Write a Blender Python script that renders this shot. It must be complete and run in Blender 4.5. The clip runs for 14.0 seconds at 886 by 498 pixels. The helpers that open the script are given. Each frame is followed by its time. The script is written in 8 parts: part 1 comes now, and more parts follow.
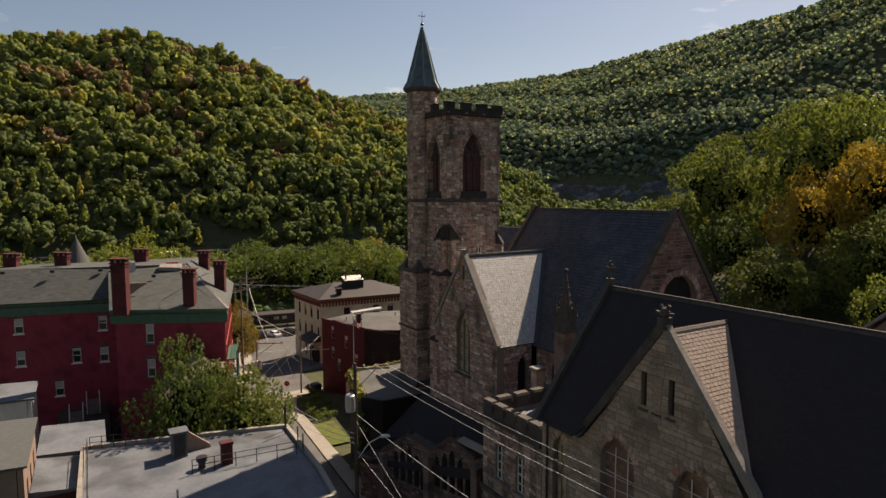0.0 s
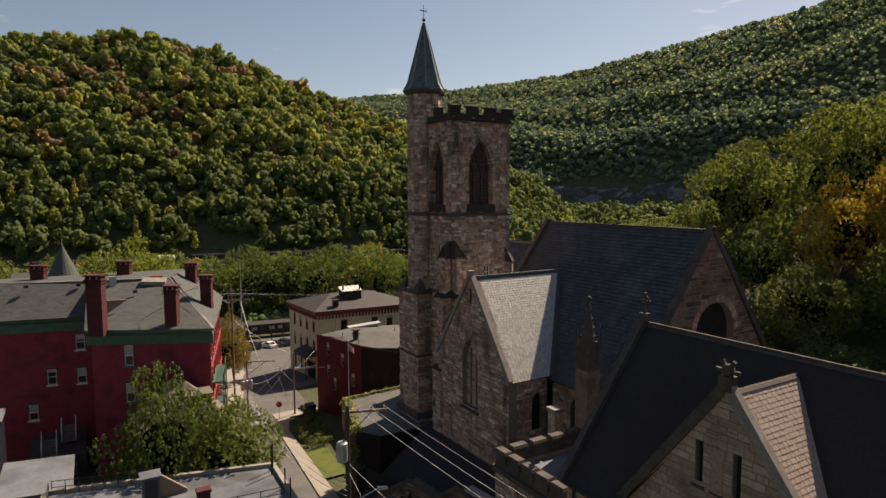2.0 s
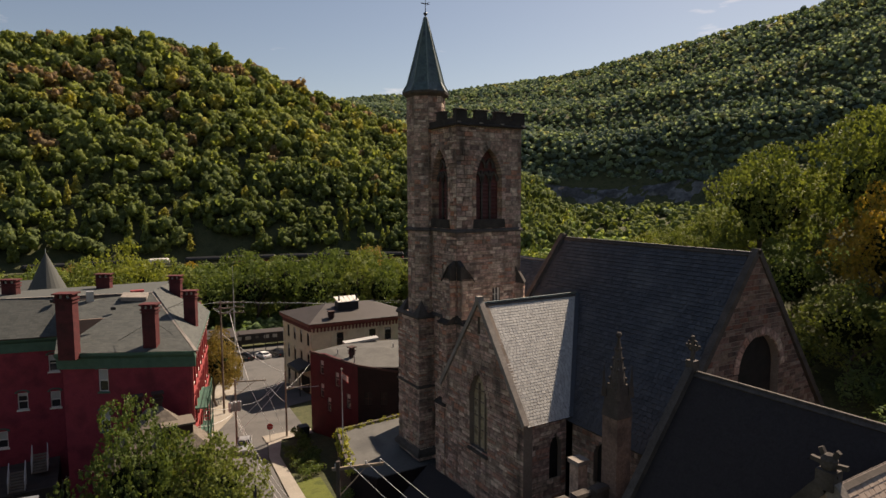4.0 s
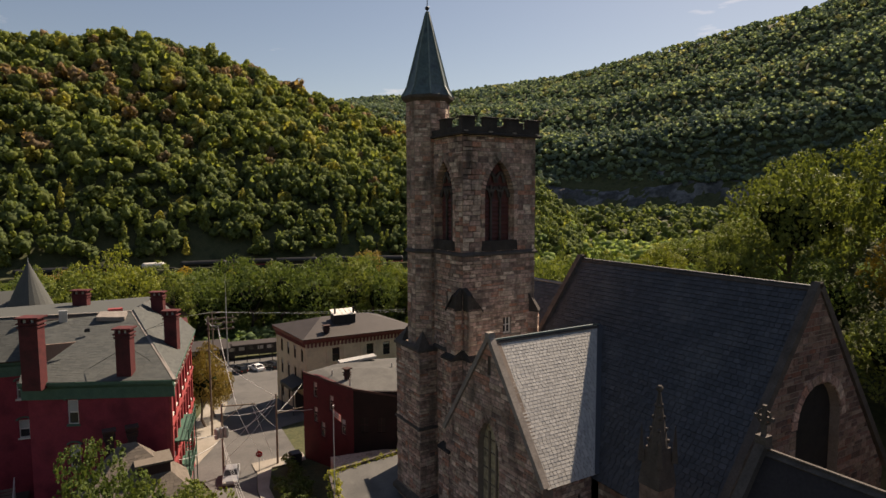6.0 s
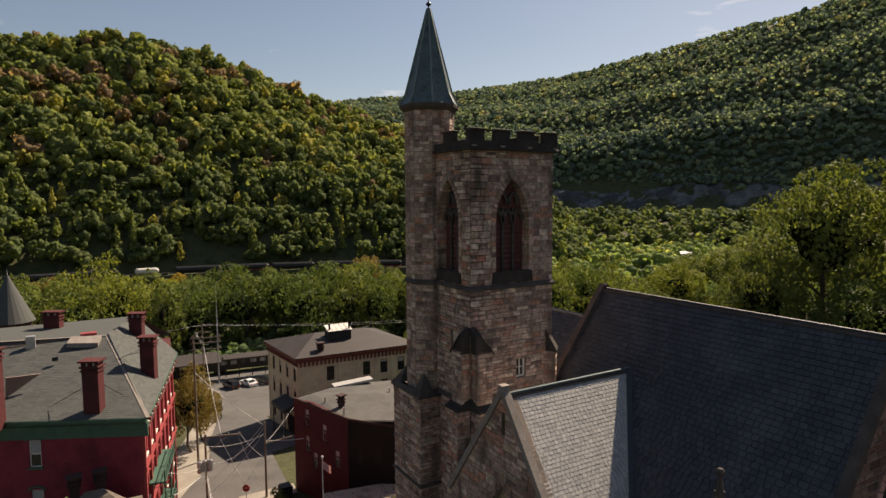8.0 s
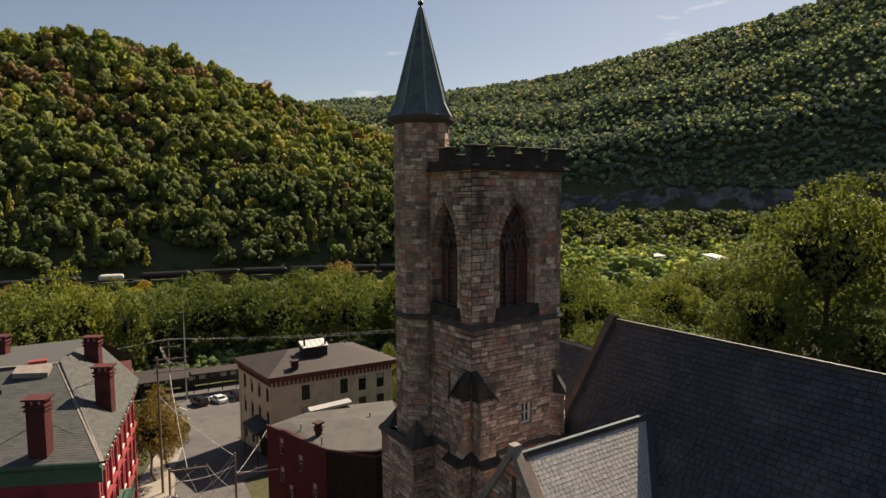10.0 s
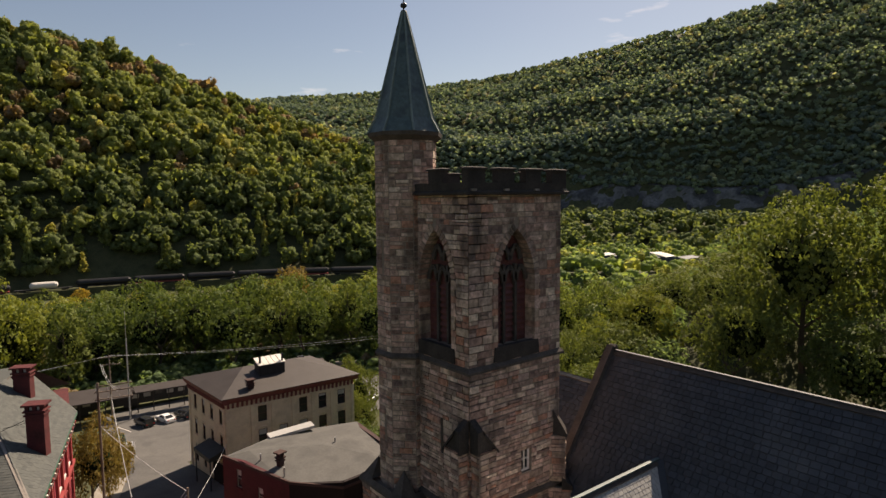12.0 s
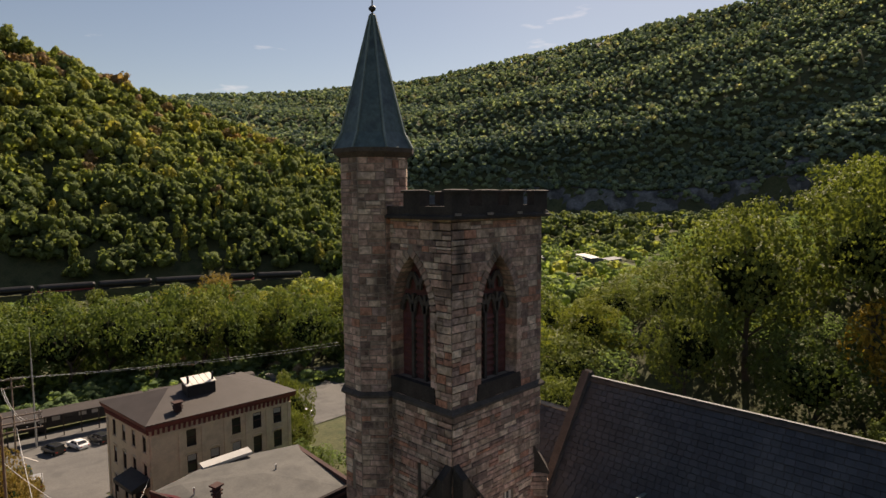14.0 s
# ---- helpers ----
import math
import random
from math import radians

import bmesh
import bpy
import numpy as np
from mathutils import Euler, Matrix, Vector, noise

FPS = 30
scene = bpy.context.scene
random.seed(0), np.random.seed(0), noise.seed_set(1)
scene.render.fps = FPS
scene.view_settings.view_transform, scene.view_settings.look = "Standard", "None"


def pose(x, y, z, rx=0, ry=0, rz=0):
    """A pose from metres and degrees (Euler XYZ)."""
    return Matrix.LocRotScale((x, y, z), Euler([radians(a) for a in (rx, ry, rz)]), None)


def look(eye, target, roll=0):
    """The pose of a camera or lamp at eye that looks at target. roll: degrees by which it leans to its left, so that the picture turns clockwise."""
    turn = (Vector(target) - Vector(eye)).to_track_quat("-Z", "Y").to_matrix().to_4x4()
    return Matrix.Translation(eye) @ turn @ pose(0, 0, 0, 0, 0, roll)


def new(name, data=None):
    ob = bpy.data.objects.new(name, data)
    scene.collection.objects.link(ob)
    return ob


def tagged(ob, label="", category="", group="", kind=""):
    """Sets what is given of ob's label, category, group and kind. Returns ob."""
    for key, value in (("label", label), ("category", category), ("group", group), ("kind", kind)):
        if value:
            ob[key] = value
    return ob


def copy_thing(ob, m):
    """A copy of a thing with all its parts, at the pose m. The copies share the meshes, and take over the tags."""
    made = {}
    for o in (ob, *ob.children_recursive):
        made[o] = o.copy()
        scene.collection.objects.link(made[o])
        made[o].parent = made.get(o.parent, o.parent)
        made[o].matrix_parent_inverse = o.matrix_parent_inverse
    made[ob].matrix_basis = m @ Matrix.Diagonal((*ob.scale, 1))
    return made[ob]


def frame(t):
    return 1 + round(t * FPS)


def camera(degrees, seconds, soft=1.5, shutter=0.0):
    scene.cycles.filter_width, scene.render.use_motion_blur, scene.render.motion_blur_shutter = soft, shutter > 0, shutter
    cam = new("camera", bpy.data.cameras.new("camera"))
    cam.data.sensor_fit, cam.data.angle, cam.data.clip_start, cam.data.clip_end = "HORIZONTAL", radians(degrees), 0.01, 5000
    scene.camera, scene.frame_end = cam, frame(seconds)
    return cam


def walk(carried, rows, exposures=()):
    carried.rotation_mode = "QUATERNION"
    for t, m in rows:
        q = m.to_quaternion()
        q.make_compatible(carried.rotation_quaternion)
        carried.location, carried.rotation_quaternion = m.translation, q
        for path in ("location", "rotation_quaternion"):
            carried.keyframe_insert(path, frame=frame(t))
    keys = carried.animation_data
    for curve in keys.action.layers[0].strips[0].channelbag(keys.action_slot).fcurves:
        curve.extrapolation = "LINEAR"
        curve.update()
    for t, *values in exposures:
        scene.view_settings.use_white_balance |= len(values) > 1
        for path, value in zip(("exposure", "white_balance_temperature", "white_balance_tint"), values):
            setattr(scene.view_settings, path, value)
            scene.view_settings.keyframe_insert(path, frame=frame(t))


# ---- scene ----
cam = camera(72.8, 14.0, soft=1.5)
PATH = [
    (0, (-28.626, -47.761, 20.48), (-27.613, -46.046, 20.3), -0.2),
    (1.5, (-26.715, -44.028, 21.244), (-25.702, -42.312, 21.068), -0.2),
    (3, (-24.849, -40.318, 22.06), (-23.834, -38.604, 21.883), -0.2),
    (5.5, (-21.79, -34.227, 23.456), (-20.772, -32.515, 23.281), -0.2),
    (8, (-18.582, -28.049, 25.13), (-17.559, -26.34, 24.959), -0.3),
    (10.5, (-17.184, -22.701, 26.696), (-16.055, -21.058, 26.527), -0.3),
    (12, (-16.93, -19.754, 27.698), (-15.698, -18.187, 27.524), -0.5),
    (14, (-16.95, -16.386, 28.652), (-15.537, -14.981, 28.481), -0.3),
]
walk(cam, [(t, look(eye, target, roll)) for t, eye, target, roll in PATH], [(0, 0.62, 8200, 17), (14, 0.62, 8200, 17)])

# ---- light ----
SUN = Vector((1.0, 0.4, 1.1)).normalized()
world = bpy.data.worlds.new("sky")
scene.world = world
world.use_nodes = True
wn = world.node_tree.nodes
sky = wn.new("ShaderNodeTexSky")
sky.sky_type = "NISHITA"
sky.sun_disc = False
sky.sun_elevation = math.asin(SUN.z)
sky.sun_rotation = math.atan2(SUN.x, SUN.y)
sky.altitude = 200
sky.air_density = 1.0
sky.dust_density = 0.6
sky.ozone_density = 2.0
wl = world.node_tree.links
way = wn.new("ShaderNodeTexCoord")
squash = wn.new("ShaderNodeVectorMath")
squash.operation = "MULTIPLY"
squash.inputs[1].default_value = (1.0, 1.0, 4.5)
swing = wn.new("ShaderNodeVectorRotate")
swing.rotation_type = "Z_AXIS"
swing.inputs["Angle"].default_value = radians(-21)
lower = wn.new("ShaderNodeVectorMath")
lower.inputs[1].default_value = (0.0, 0.0, 0.066)
wl.new(way.outputs["Generated"], swing.inputs["Vector"])
wl.new(swing.outputs["Vector"], lower.inputs[0])
wl.new(lower.outputs["Vector"], squash.inputs[0])
puff = wn.new("ShaderNodeTexNoise")
puff.inputs["Scale"].default_value = 6.5
puff.inputs["Detail"].default_value = 6.0
wl.new(squash.outputs["Vector"], puff.inputs["Vector"])
wisp = wn.new("ShaderNodeMapRange")
wisp.inputs["From Min"].default_value, wisp.inputs["From Max"].default_value = 0.64, 0.78
wisp.inputs["To Max"].default_value = 0.55
wl.new(puff.outputs["Fac"], wisp.inputs["Value"])
cloud = wn.new("ShaderNodeMix")
cloud.data_type = "RGBA"
cloud.inputs["B"].default_value = (12.0, 12.0, 12.6, 1)
wl.new(wisp.outputs["Result"], cloud.inputs["Factor"])
wl.new(sky.outputs["Color"], cloud.inputs["A"])
wl.new(cloud.outputs["Result"], wn["Background"].inputs["Color"])
wn["Background"].inputs["Strength"].default_value = 0.063
sun_data = bpy.data.lights.new("sun", "SUN")
sun_data.energy, sun_data.angle, sun_data.color = 5.0, radians(0.6), (1.0, 0.94, 0.84)
sun_ob = new("sun", sun_data)
sun_ob.matrix_world = look(Vector((60, 40, 120)), Vector((60, 40, 120)) - SUN)

# ---- materials ----


def make_mat(name, cols, rough=0.85, src="noise", s1=0.4, s2=6.0, grain=0.25, bump=0.3, bdist=0.02, metal=0.0, trans=0.0, spec=0.3, patch=0.0, ps=0.12, patch_col=(0.5, 0.5, 0.5), streak=1.0):
    """Palette picked by noise, island or object; grain and relief on top; optional large patches of another colour."""
    m = bpy.data.materials.new(name)
    m.use_nodes = True
    nt = m.node_tree
    N, L = nt.nodes, nt.links
    bsdf = N["Principled BSDF"]
    geo = N.new("ShaderNodeNewGeometry")
    ramp = N.new("ShaderNodeValToRGB")
    while len(ramp.color_ramp.elements) < len(cols):
        ramp.color_ramp.elements.new(0.5)
    for k, c in enumerate(cols):
        ramp.color_ramp.elements[k].position = k / max(1, len(cols) - 1)
        ramp.color_ramp.elements[k].color = (*c, 1)
    if src == "island":
        L.new(geo.outputs["Random Per Island"], ramp.inputs["Fac"])
    elif src == "object":
        info = N.new("ShaderNodeObjectInfo")
        L.new(info.outputs["Random"], ramp.inputs["Fac"])
    else:
        n1 = N.new("ShaderNodeTexNoise")
        n1.inputs["Scale"].default_value = s1
        n1.inputs["Detail"].default_value = 4
        L.new(geo.outputs["Position"], n1.inputs["Vector"])
        mr = N.new("ShaderNodeMapRange")
        mr.inputs["From Min"].default_value, mr.inputs["From Max"].default_value = 0.3, 0.7
        L.new(n1.outputs["Fac"], mr.inputs["Value"])
        L.new(mr.outputs["Result"], ramp.inputs["Fac"])
    n2 = N.new("ShaderNodeTexNoise")
    n2.inputs["Scale"].default_value = s2
    n2.inputs["Detail"].default_value = 6
    n2.inputs["Roughness"].default_value = 0.65
    L.new(geo.outputs["Position"], n2.inputs["Vector"])
    mr2 = N.new("ShaderNodeMapRange")
    mr2.inputs["From Min"].default_value, mr2.inputs["From Max"].default_value = 0.25, 0.75
    mr2.inputs["To Min"].default_value, mr2.inputs["To Max"].default_value = 1 - grain, 1 + grain * 0.7
    L.new(n2.outputs["Fac"], mr2.inputs["Value"])
    mul = N.new("ShaderNodeVectorMath")
    mul.operation = "SCALE"
    L.new(ramp.outputs["Color"], mul.inputs[0])
    L.new(mr2.outputs["Result"], mul.inputs["Scale"])
    col = mul.outputs["Vector"]
    if patch > 0:
        n3 = N.new("ShaderNodeTexNoise")
        n3.inputs["Scale"].default_value = ps
        n3.inputs["Detail"].default_value = 5
        run_down = N.new("ShaderNodeVectorMath")
        run_down.operation = "MULTIPLY"
        run_down.inputs[1].default_value = (1.0, 1.0, streak)
        L.new(geo.outputs["Position"], run_down.inputs[0])
        L.new(run_down.outputs["Vector"], n3.inputs["Vector"])
        mr3 = N.new("ShaderNodeMapRange")
        mr3.inputs["From Min"].default_value, mr3.inputs["From Max"].default_value = 0.52, 0.7
        mr3.inputs["To Max"].default_value = patch
        L.new(n3.outputs["Fac"], mr3.inputs["Value"])
        mx = N.new("ShaderNodeMix")
        mx.data_type = "RGBA"
        L.new(mr3.outputs["Result"], mx.inputs["Factor"])
        L.new(col, mx.inputs["A"])
        mx.inputs["B"].default_value = (*patch_col, 1)
        col = mx.outputs["Result"]
    L.new(col, bsdf.inputs["Base Color"])
    bsdf.inputs["Roughness"].default_value = rough
    bsdf.inputs["Metallic"].default_value = metal
    bsdf.inputs["Specular IOR Level"].default_value = spec
    if bump > 0:
        bp = N.new("ShaderNodeBump")
        bp.inputs["Strength"].default_value = bump
        bp.inputs["Distance"].default_value = bdist
        L.new(n2.outputs["Fac"], bp.inputs["Height"])
        L.new(bp.outputs["Normal"], bsdf.inputs["Normal"])
    if trans > 0:
        tr = N.new("ShaderNodeBsdfTranslucent")
        tint = N.new("ShaderNodeVectorMath")
        tint.operation = "MULTIPLY"
        tint.inputs[1].default_value = (1.8, 1.75, 0.95)
        L.new(col, tint.inputs[0])
        L.new(tint.outputs["Vector"], tr.inputs["Color"])
        ms = N.new("ShaderNodeMixShader")
        ms.inputs["Fac"].default_value = trans
        L.new(bsdf.outputs["BSDF"], ms.inputs[1])
        L.new(tr.outputs["BSDF"], ms.inputs[2])
        L.new(ms.outputs["Shader"], N["Material Output"].inputs["Surface"])
    return m


STONES = [(0.331, 0.203, 0.166), (0.55, 0.41, 0.31), (0.194, 0.121, 0.103), (0.672, 0.458, 0.374), (0.443, 0.279, 0.23), (0.50, 0.235, 0.16), (0.322, 0.209, 0.175), (0.74, 0.58, 0.46), (0.491, 0.314, 0.255), (0.198, 0.135, 0.12), (0.53, 0.40, 0.31), (0.409, 0.283, 0.251)]
M = {
    "stone": make_mat("church_stone", STONES, 0.9, "island", s2=4, grain=0.75, bump=1.0, bdist=0.06, patch=0.9, ps=0.95, patch_col=(0.085, 0.066, 0.056), streak=0.35),
    "stone_piece": make_mat("church_stone_piece", STONES, 0.9, "object", s2=4, grain=0.75, bump=1.0, bdist=0.06, patch=0.9, ps=0.95, patch_col=(0.085, 0.066, 0.056), streak=0.35),
    # church stones darkened: soot on the porch, the nave gable's shade put in
    "soot_shade_stone": make_mat("soot_shade_stone", [(a * 0.45, b * 0.42, c * 0.42) for a, b, c in STONES], 0.9, "island", s2=6, grain=0.5, bump=0.8, bdist=0.05, patch=0.7, ps=0.6, patch_col=(0.04, 0.032, 0.03)),
    "mortar": make_mat("mortar_core", [(0.19, 0.15, 0.126), (0.28, 0.23, 0.19)], 0.95, s1=0.6, s2=9, grain=0.3),
    "buff": make_mat("buff_stone", [(0.36, 0.265, 0.205), (0.43, 0.325, 0.25), (0.29, 0.21, 0.165), (0.39, 0.29, 0.225), (0.48, 0.37, 0.285)], 0.9, "island", s2=7, grain=0.4, bump=0.8, bdist=0.05, patch=0.8, ps=0.55, patch_col=(0.11, 0.08, 0.065)),
    "buff_piece": make_mat("buff_stone_piece", [(0.36, 0.265, 0.205), (0.43, 0.325, 0.25), (0.29, 0.21, 0.165), (0.39, 0.29, 0.225), (0.48, 0.37, 0.285)], 0.9, "object", s2=7, grain=0.4, bump=0.8, bdist=0.05, patch=0.8, ps=0.55, patch_col=(0.11, 0.08, 0.065)),
    "coping": make_mat("coping_stone", [(0.20, 0.175, 0.155), (0.29, 0.255, 0.23)], 0.85, s1=1.2, s2=10, grain=0.35, bump=0.3),
    "soot": make_mat("blackened_stone", [(0.03, 0.026, 0.024), (0.06, 0.05, 0.046)], 0.9, s1=1.5, s2=10, grain=0.4, bump=0.3),
    "leaded": make_mat("pale_leaded_glass", [(0.33, 0.27, 0.18), (0.46, 0.38, 0.26), (0.20, 0.165, 0.12)], 0.15, s1=1.6, s2=5, grain=0.4, bump=0.1, spec=0.5),
    "amber_glass": make_mat("reddish_leaded_glass", [(0.17, 0.095, 0.08), (0.24, 0.14, 0.115), (0.10, 0.06, 0.052)], 0.2, s1=1.2, s2=5, grain=0.4, bump=0.1, spec=0.5),
    "dark_trim": make_mat("weathered_dark_stone", [(0.06, 0.05, 0.045), (0.105, 0.088, 0.078)], 0.85, s1=1.5, s2=10, grain=0.4, bump=0.3),
    # transept's sunlit brightness put into a pale slate, as the sun only grazes it
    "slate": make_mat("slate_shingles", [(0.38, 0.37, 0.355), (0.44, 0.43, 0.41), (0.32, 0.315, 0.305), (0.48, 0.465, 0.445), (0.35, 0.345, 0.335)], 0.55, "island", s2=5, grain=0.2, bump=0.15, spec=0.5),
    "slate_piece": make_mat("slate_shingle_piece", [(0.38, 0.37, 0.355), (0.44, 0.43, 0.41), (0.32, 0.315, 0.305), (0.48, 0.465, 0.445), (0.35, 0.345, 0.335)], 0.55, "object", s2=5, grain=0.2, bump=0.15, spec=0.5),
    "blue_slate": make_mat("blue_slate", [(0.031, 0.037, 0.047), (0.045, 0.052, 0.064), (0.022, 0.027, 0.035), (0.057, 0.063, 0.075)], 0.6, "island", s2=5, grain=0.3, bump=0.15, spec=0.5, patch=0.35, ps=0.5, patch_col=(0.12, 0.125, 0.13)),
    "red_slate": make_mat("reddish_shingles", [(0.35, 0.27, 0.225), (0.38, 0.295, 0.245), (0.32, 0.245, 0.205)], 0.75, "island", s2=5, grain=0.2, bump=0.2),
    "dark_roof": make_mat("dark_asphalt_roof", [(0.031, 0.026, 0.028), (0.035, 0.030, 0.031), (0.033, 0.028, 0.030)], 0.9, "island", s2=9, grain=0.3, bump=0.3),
    "copper": make_mat("green_copper", [(0.045, 0.08, 0.088), (0.075, 0.118, 0.122), (0.034, 0.056, 0.068)], 0.5, s1=1.2, s2=6, grain=0.45, bump=0.15, spec=0.5),
    "old_copper": make_mat("pale_copper_roll", [(0.12, 0.17, 0.165), (0.18, 0.23, 0.22)], 0.5, s1=1.5, s2=8, grain=0.3, bump=0.1, spec=0.5),
    "louvre": make_mat("dark_red_louvre", [(0.10, 0.035, 0.035), (0.15, 0.05, 0.045)], 0.6, s1=2, s2=9, grain=0.3, bump=0.1),
    "void": make_mat("dark_interior", [(0.015, 0.014, 0.014), (0.025, 0.022, 0.02)], 0.9, s1=2, grain=0.2, bump=0),
    "ground": make_mat("ground_soil_grass", [(0.045, 0.058, 0.024), (0.075, 0.078, 0.036), (0.035, 0.046, 0.02)], 0.95, s1=0.15, s2=2, grain=0.5, bump=0.5, bdist=0.1),
    "asphalt": make_mat("asphalt", [(0.095, 0.092, 0.09), (0.13, 0.125, 0.12)], 0.9, s1=0.2, s2=4, grain=0.25, bump=0.15, patch=0.6, ps=0.35, patch_col=(0.07, 0.069, 0.068)),
    "walk": make_mat("concrete_pavement", [(0.25, 0.225, 0.19), (0.32, 0.29, 0.25)], 0.9, s1=0.5, s2=6, grain=0.25, bump=0.15),
    "red_brick": make_mat("painted_red_brick", [(0.22, 0.026, 0.042), (0.28, 0.036, 0.054), (0.18, 0.022, 0.035)], 0.75, s1=0.5, s2=9, grain=0.25, bump=0.25, patch=0.4, ps=0.3, patch_col=(0.10, 0.02, 0.025)),
    "chimney_brick": make_mat("weathered_chimney_brick", [(0.082, 0.02, 0.022), (0.11, 0.025, 0.027), (0.062, 0.017, 0.018)], 0.85, s1=0.8, s2=10, grain=0.35, bump=0.3, patch=0.5, ps=0.6, patch_col=(0.045, 0.02, 0.02)),
    "block_red": make_mat("dark_maroon_brick", [(0.062, 0.011, 0.015), (0.082, 0.014, 0.019), (0.05, 0.009, 0.012)], 0.8, s1=0.5, s2=9, grain=0.25, bump=0.25),
    "red_trim": make_mat("red_trim", [(0.36, 0.07, 0.07), (0.30, 0.05, 0.055)], 0.6, s1=1, s2=9, grain=0.2, bump=0.1),
    "green_trim": make_mat("green_painted_trim", [(0.05, 0.115, 0.085), (0.07, 0.145, 0.11)], 0.55, s1=1.5, s2=9, grain=0.2, bump=0.1),
    "white_trim": make_mat("white_paint", [(0.60, 0.56, 0.52), (0.72, 0.68, 0.63)], 0.6, s1=1.5, s2=9, grain=0.15, bump=0.1),
    "grey_roof": make_mat("grey_shingle_roof", [(0.068, 0.074, 0.071), (0.087, 0.092, 0.087), (0.058, 0.063, 0.062)], 0.8, "island", s2=4, grain=0.25, bump=0.2, patch=0.3, ps=0.4, patch_col=(0.07, 0.073, 0.071)),
    "cream": make_mat("cream_stucco", [(0.62, 0.52, 0.37), (0.70, 0.59, 0.43), (0.55, 0.46, 0.33)], 0.85, s1=0.5, s2=6, grain=0.15, bump=0.15, patch=0.5, ps=0.6, patch_col=(0.43, 0.36, 0.26)),
    "brown_roof": make_mat("brown_metal_roof", [(0.045, 0.037, 0.034), (0.058, 0.048, 0.045)], 0.6, s1=0.5, s2=5, grain=0.15, bump=0.1),
    "maroon": make_mat("maroon_cornice", [(0.17, 0.05, 0.05), (0.22, 0.07, 0.065)], 0.6, s1=1, s2=9, grain=0.2, bump=0.1),
    "glass": make_mat("dark_window_glass", [(0.02, 0.02, 0.022), (0.035, 0.035, 0.038)], 0.08, s1=0.6, s2=2, grain=0.2, bump=0.0, spec=0.5),
    "blind": make_mat("pale_window_blind", [(0.45, 0.44, 0.42), (0.36, 0.355, 0.34)], 0.6, s1=0.8, s2=8, grain=0.15, bump=0.05),
    "membrane": make_mat("grey_roof_membrane", [(0.10, 0.112, 0.133), (0.145, 0.157, 0.175), (0.08, 0.09, 0.107)], 0.7, s1=0.25, s2=3, grain=0.2, bump=0.1, patch=0.7, ps=0.3, patch_col=(0.055, 0.054, 0.053)),
    "brown_wall": make_mat("brown_stucco_wall", [(0.21, 0.145, 0.115), (0.26, 0.18, 0.14)], 0.85, s1=0.6, s2=8, grain=0.2, bump=0.2),
    "dark_brick": make_mat("dark_brick", [(0.05, 0.028, 0.026), (0.075, 0.04, 0.035)], 0.85, s1=0.8, s2=12, grain=0.3, bump=0.3),
    # near-black so that shade on the brick building's south walls is in the colour
    "black_brick": make_mat("near_black_brick", [(0.012, 0.008, 0.008), (0.02, 0.012, 0.012)], 0.9, s1=0.8, s2=12, grain=0.3, bump=0.3),
    "tan_roof": make_mat("tan_shingle_roof", [(0.13, 0.108, 0.09), (0.165, 0.138, 0.113), (0.11, 0.092, 0.077)], 0.85, "island", s2=5, grain=0.25, bump=0.2),
    "felt": make_mat("grey_felt_roof", [(0.086, 0.084, 0.08), (0.112, 0.109, 0.103), (0.07, 0.069, 0.067)], 0.9, s1=0.3, s2=5, grain=0.2, bump=0.15, patch=0.4, ps=0.5, patch_col=(0.068, 0.066, 0.063)),
    "wood": make_mat("weathered_pole_wood", [(0.17, 0.13, 0.10), (0.25, 0.20, 0.155)], 0.85, s1=1.0, s2=14, grain=0.3, bump=0.3),
    "dark_wood": make_mat("dark_tarred_pole", [(0.05, 0.04, 0.035), (0.08, 0.065, 0.055)], 0.85, s1=1.0, s2=14, grain=0.3, bump=0.3),
    "metal": make_mat("galvanised_metal", [(0.40, 0.41, 0.42), (0.50, 0.50, 0.50)], 0.45, s1=2, s2=12, grain=0.15, bump=0.05, metal=0.6),
    "black_metal": make_mat("black_metal", [(0.02, 0.02, 0.022), (0.035, 0.035, 0.036)], 0.5, s1=2, s2=12, grain=0.2, bump=0.05),
    "cable": make_mat("grey_cable", [(0.5, 0.5, 0.5), (0.58, 0.58, 0.57)], 0.5, s1=2, s2=12, grain=0.1, bump=0),
    "bark": make_mat("bark", [(0.09, 0.07, 0.055), (0.14, 0.11, 0.09)], 0.95, s1=1.0, s2=9, grain=0.4, bump=0.6),
}
LEAF = {
    "leaf_green": [(0.09, 0.12, 0.044), (0.114, 0.146, 0.054), (0.072, 0.098, 0.038), (0.134, 0.165, 0.062)],
    "leaf_yellow": [(0.19, 0.21, 0.055), (0.23, 0.24, 0.062), (0.15, 0.176, 0.05), (0.205, 0.195, 0.06)],
    "leaf_lime": [(0.12, 0.15, 0.045), (0.15, 0.175, 0.052), (0.10, 0.13, 0.042), (0.165, 0.18, 0.055)],
    "leaf_orange": [(0.27, 0.19, 0.045), (0.31, 0.215, 0.05), (0.205, 0.16, 0.045), (0.18, 0.175, 0.05)],
    "leaf_brown": [(0.18, 0.13, 0.06), (0.145, 0.118, 0.055), (0.20, 0.145, 0.065), (0.12, 0.125, 0.055)],
    "leaf_dark": [(0.054, 0.084, 0.034), (0.07, 0.104, 0.04), (0.058, 0.086, 0.038), (0.088, 0.12, 0.046)],
}
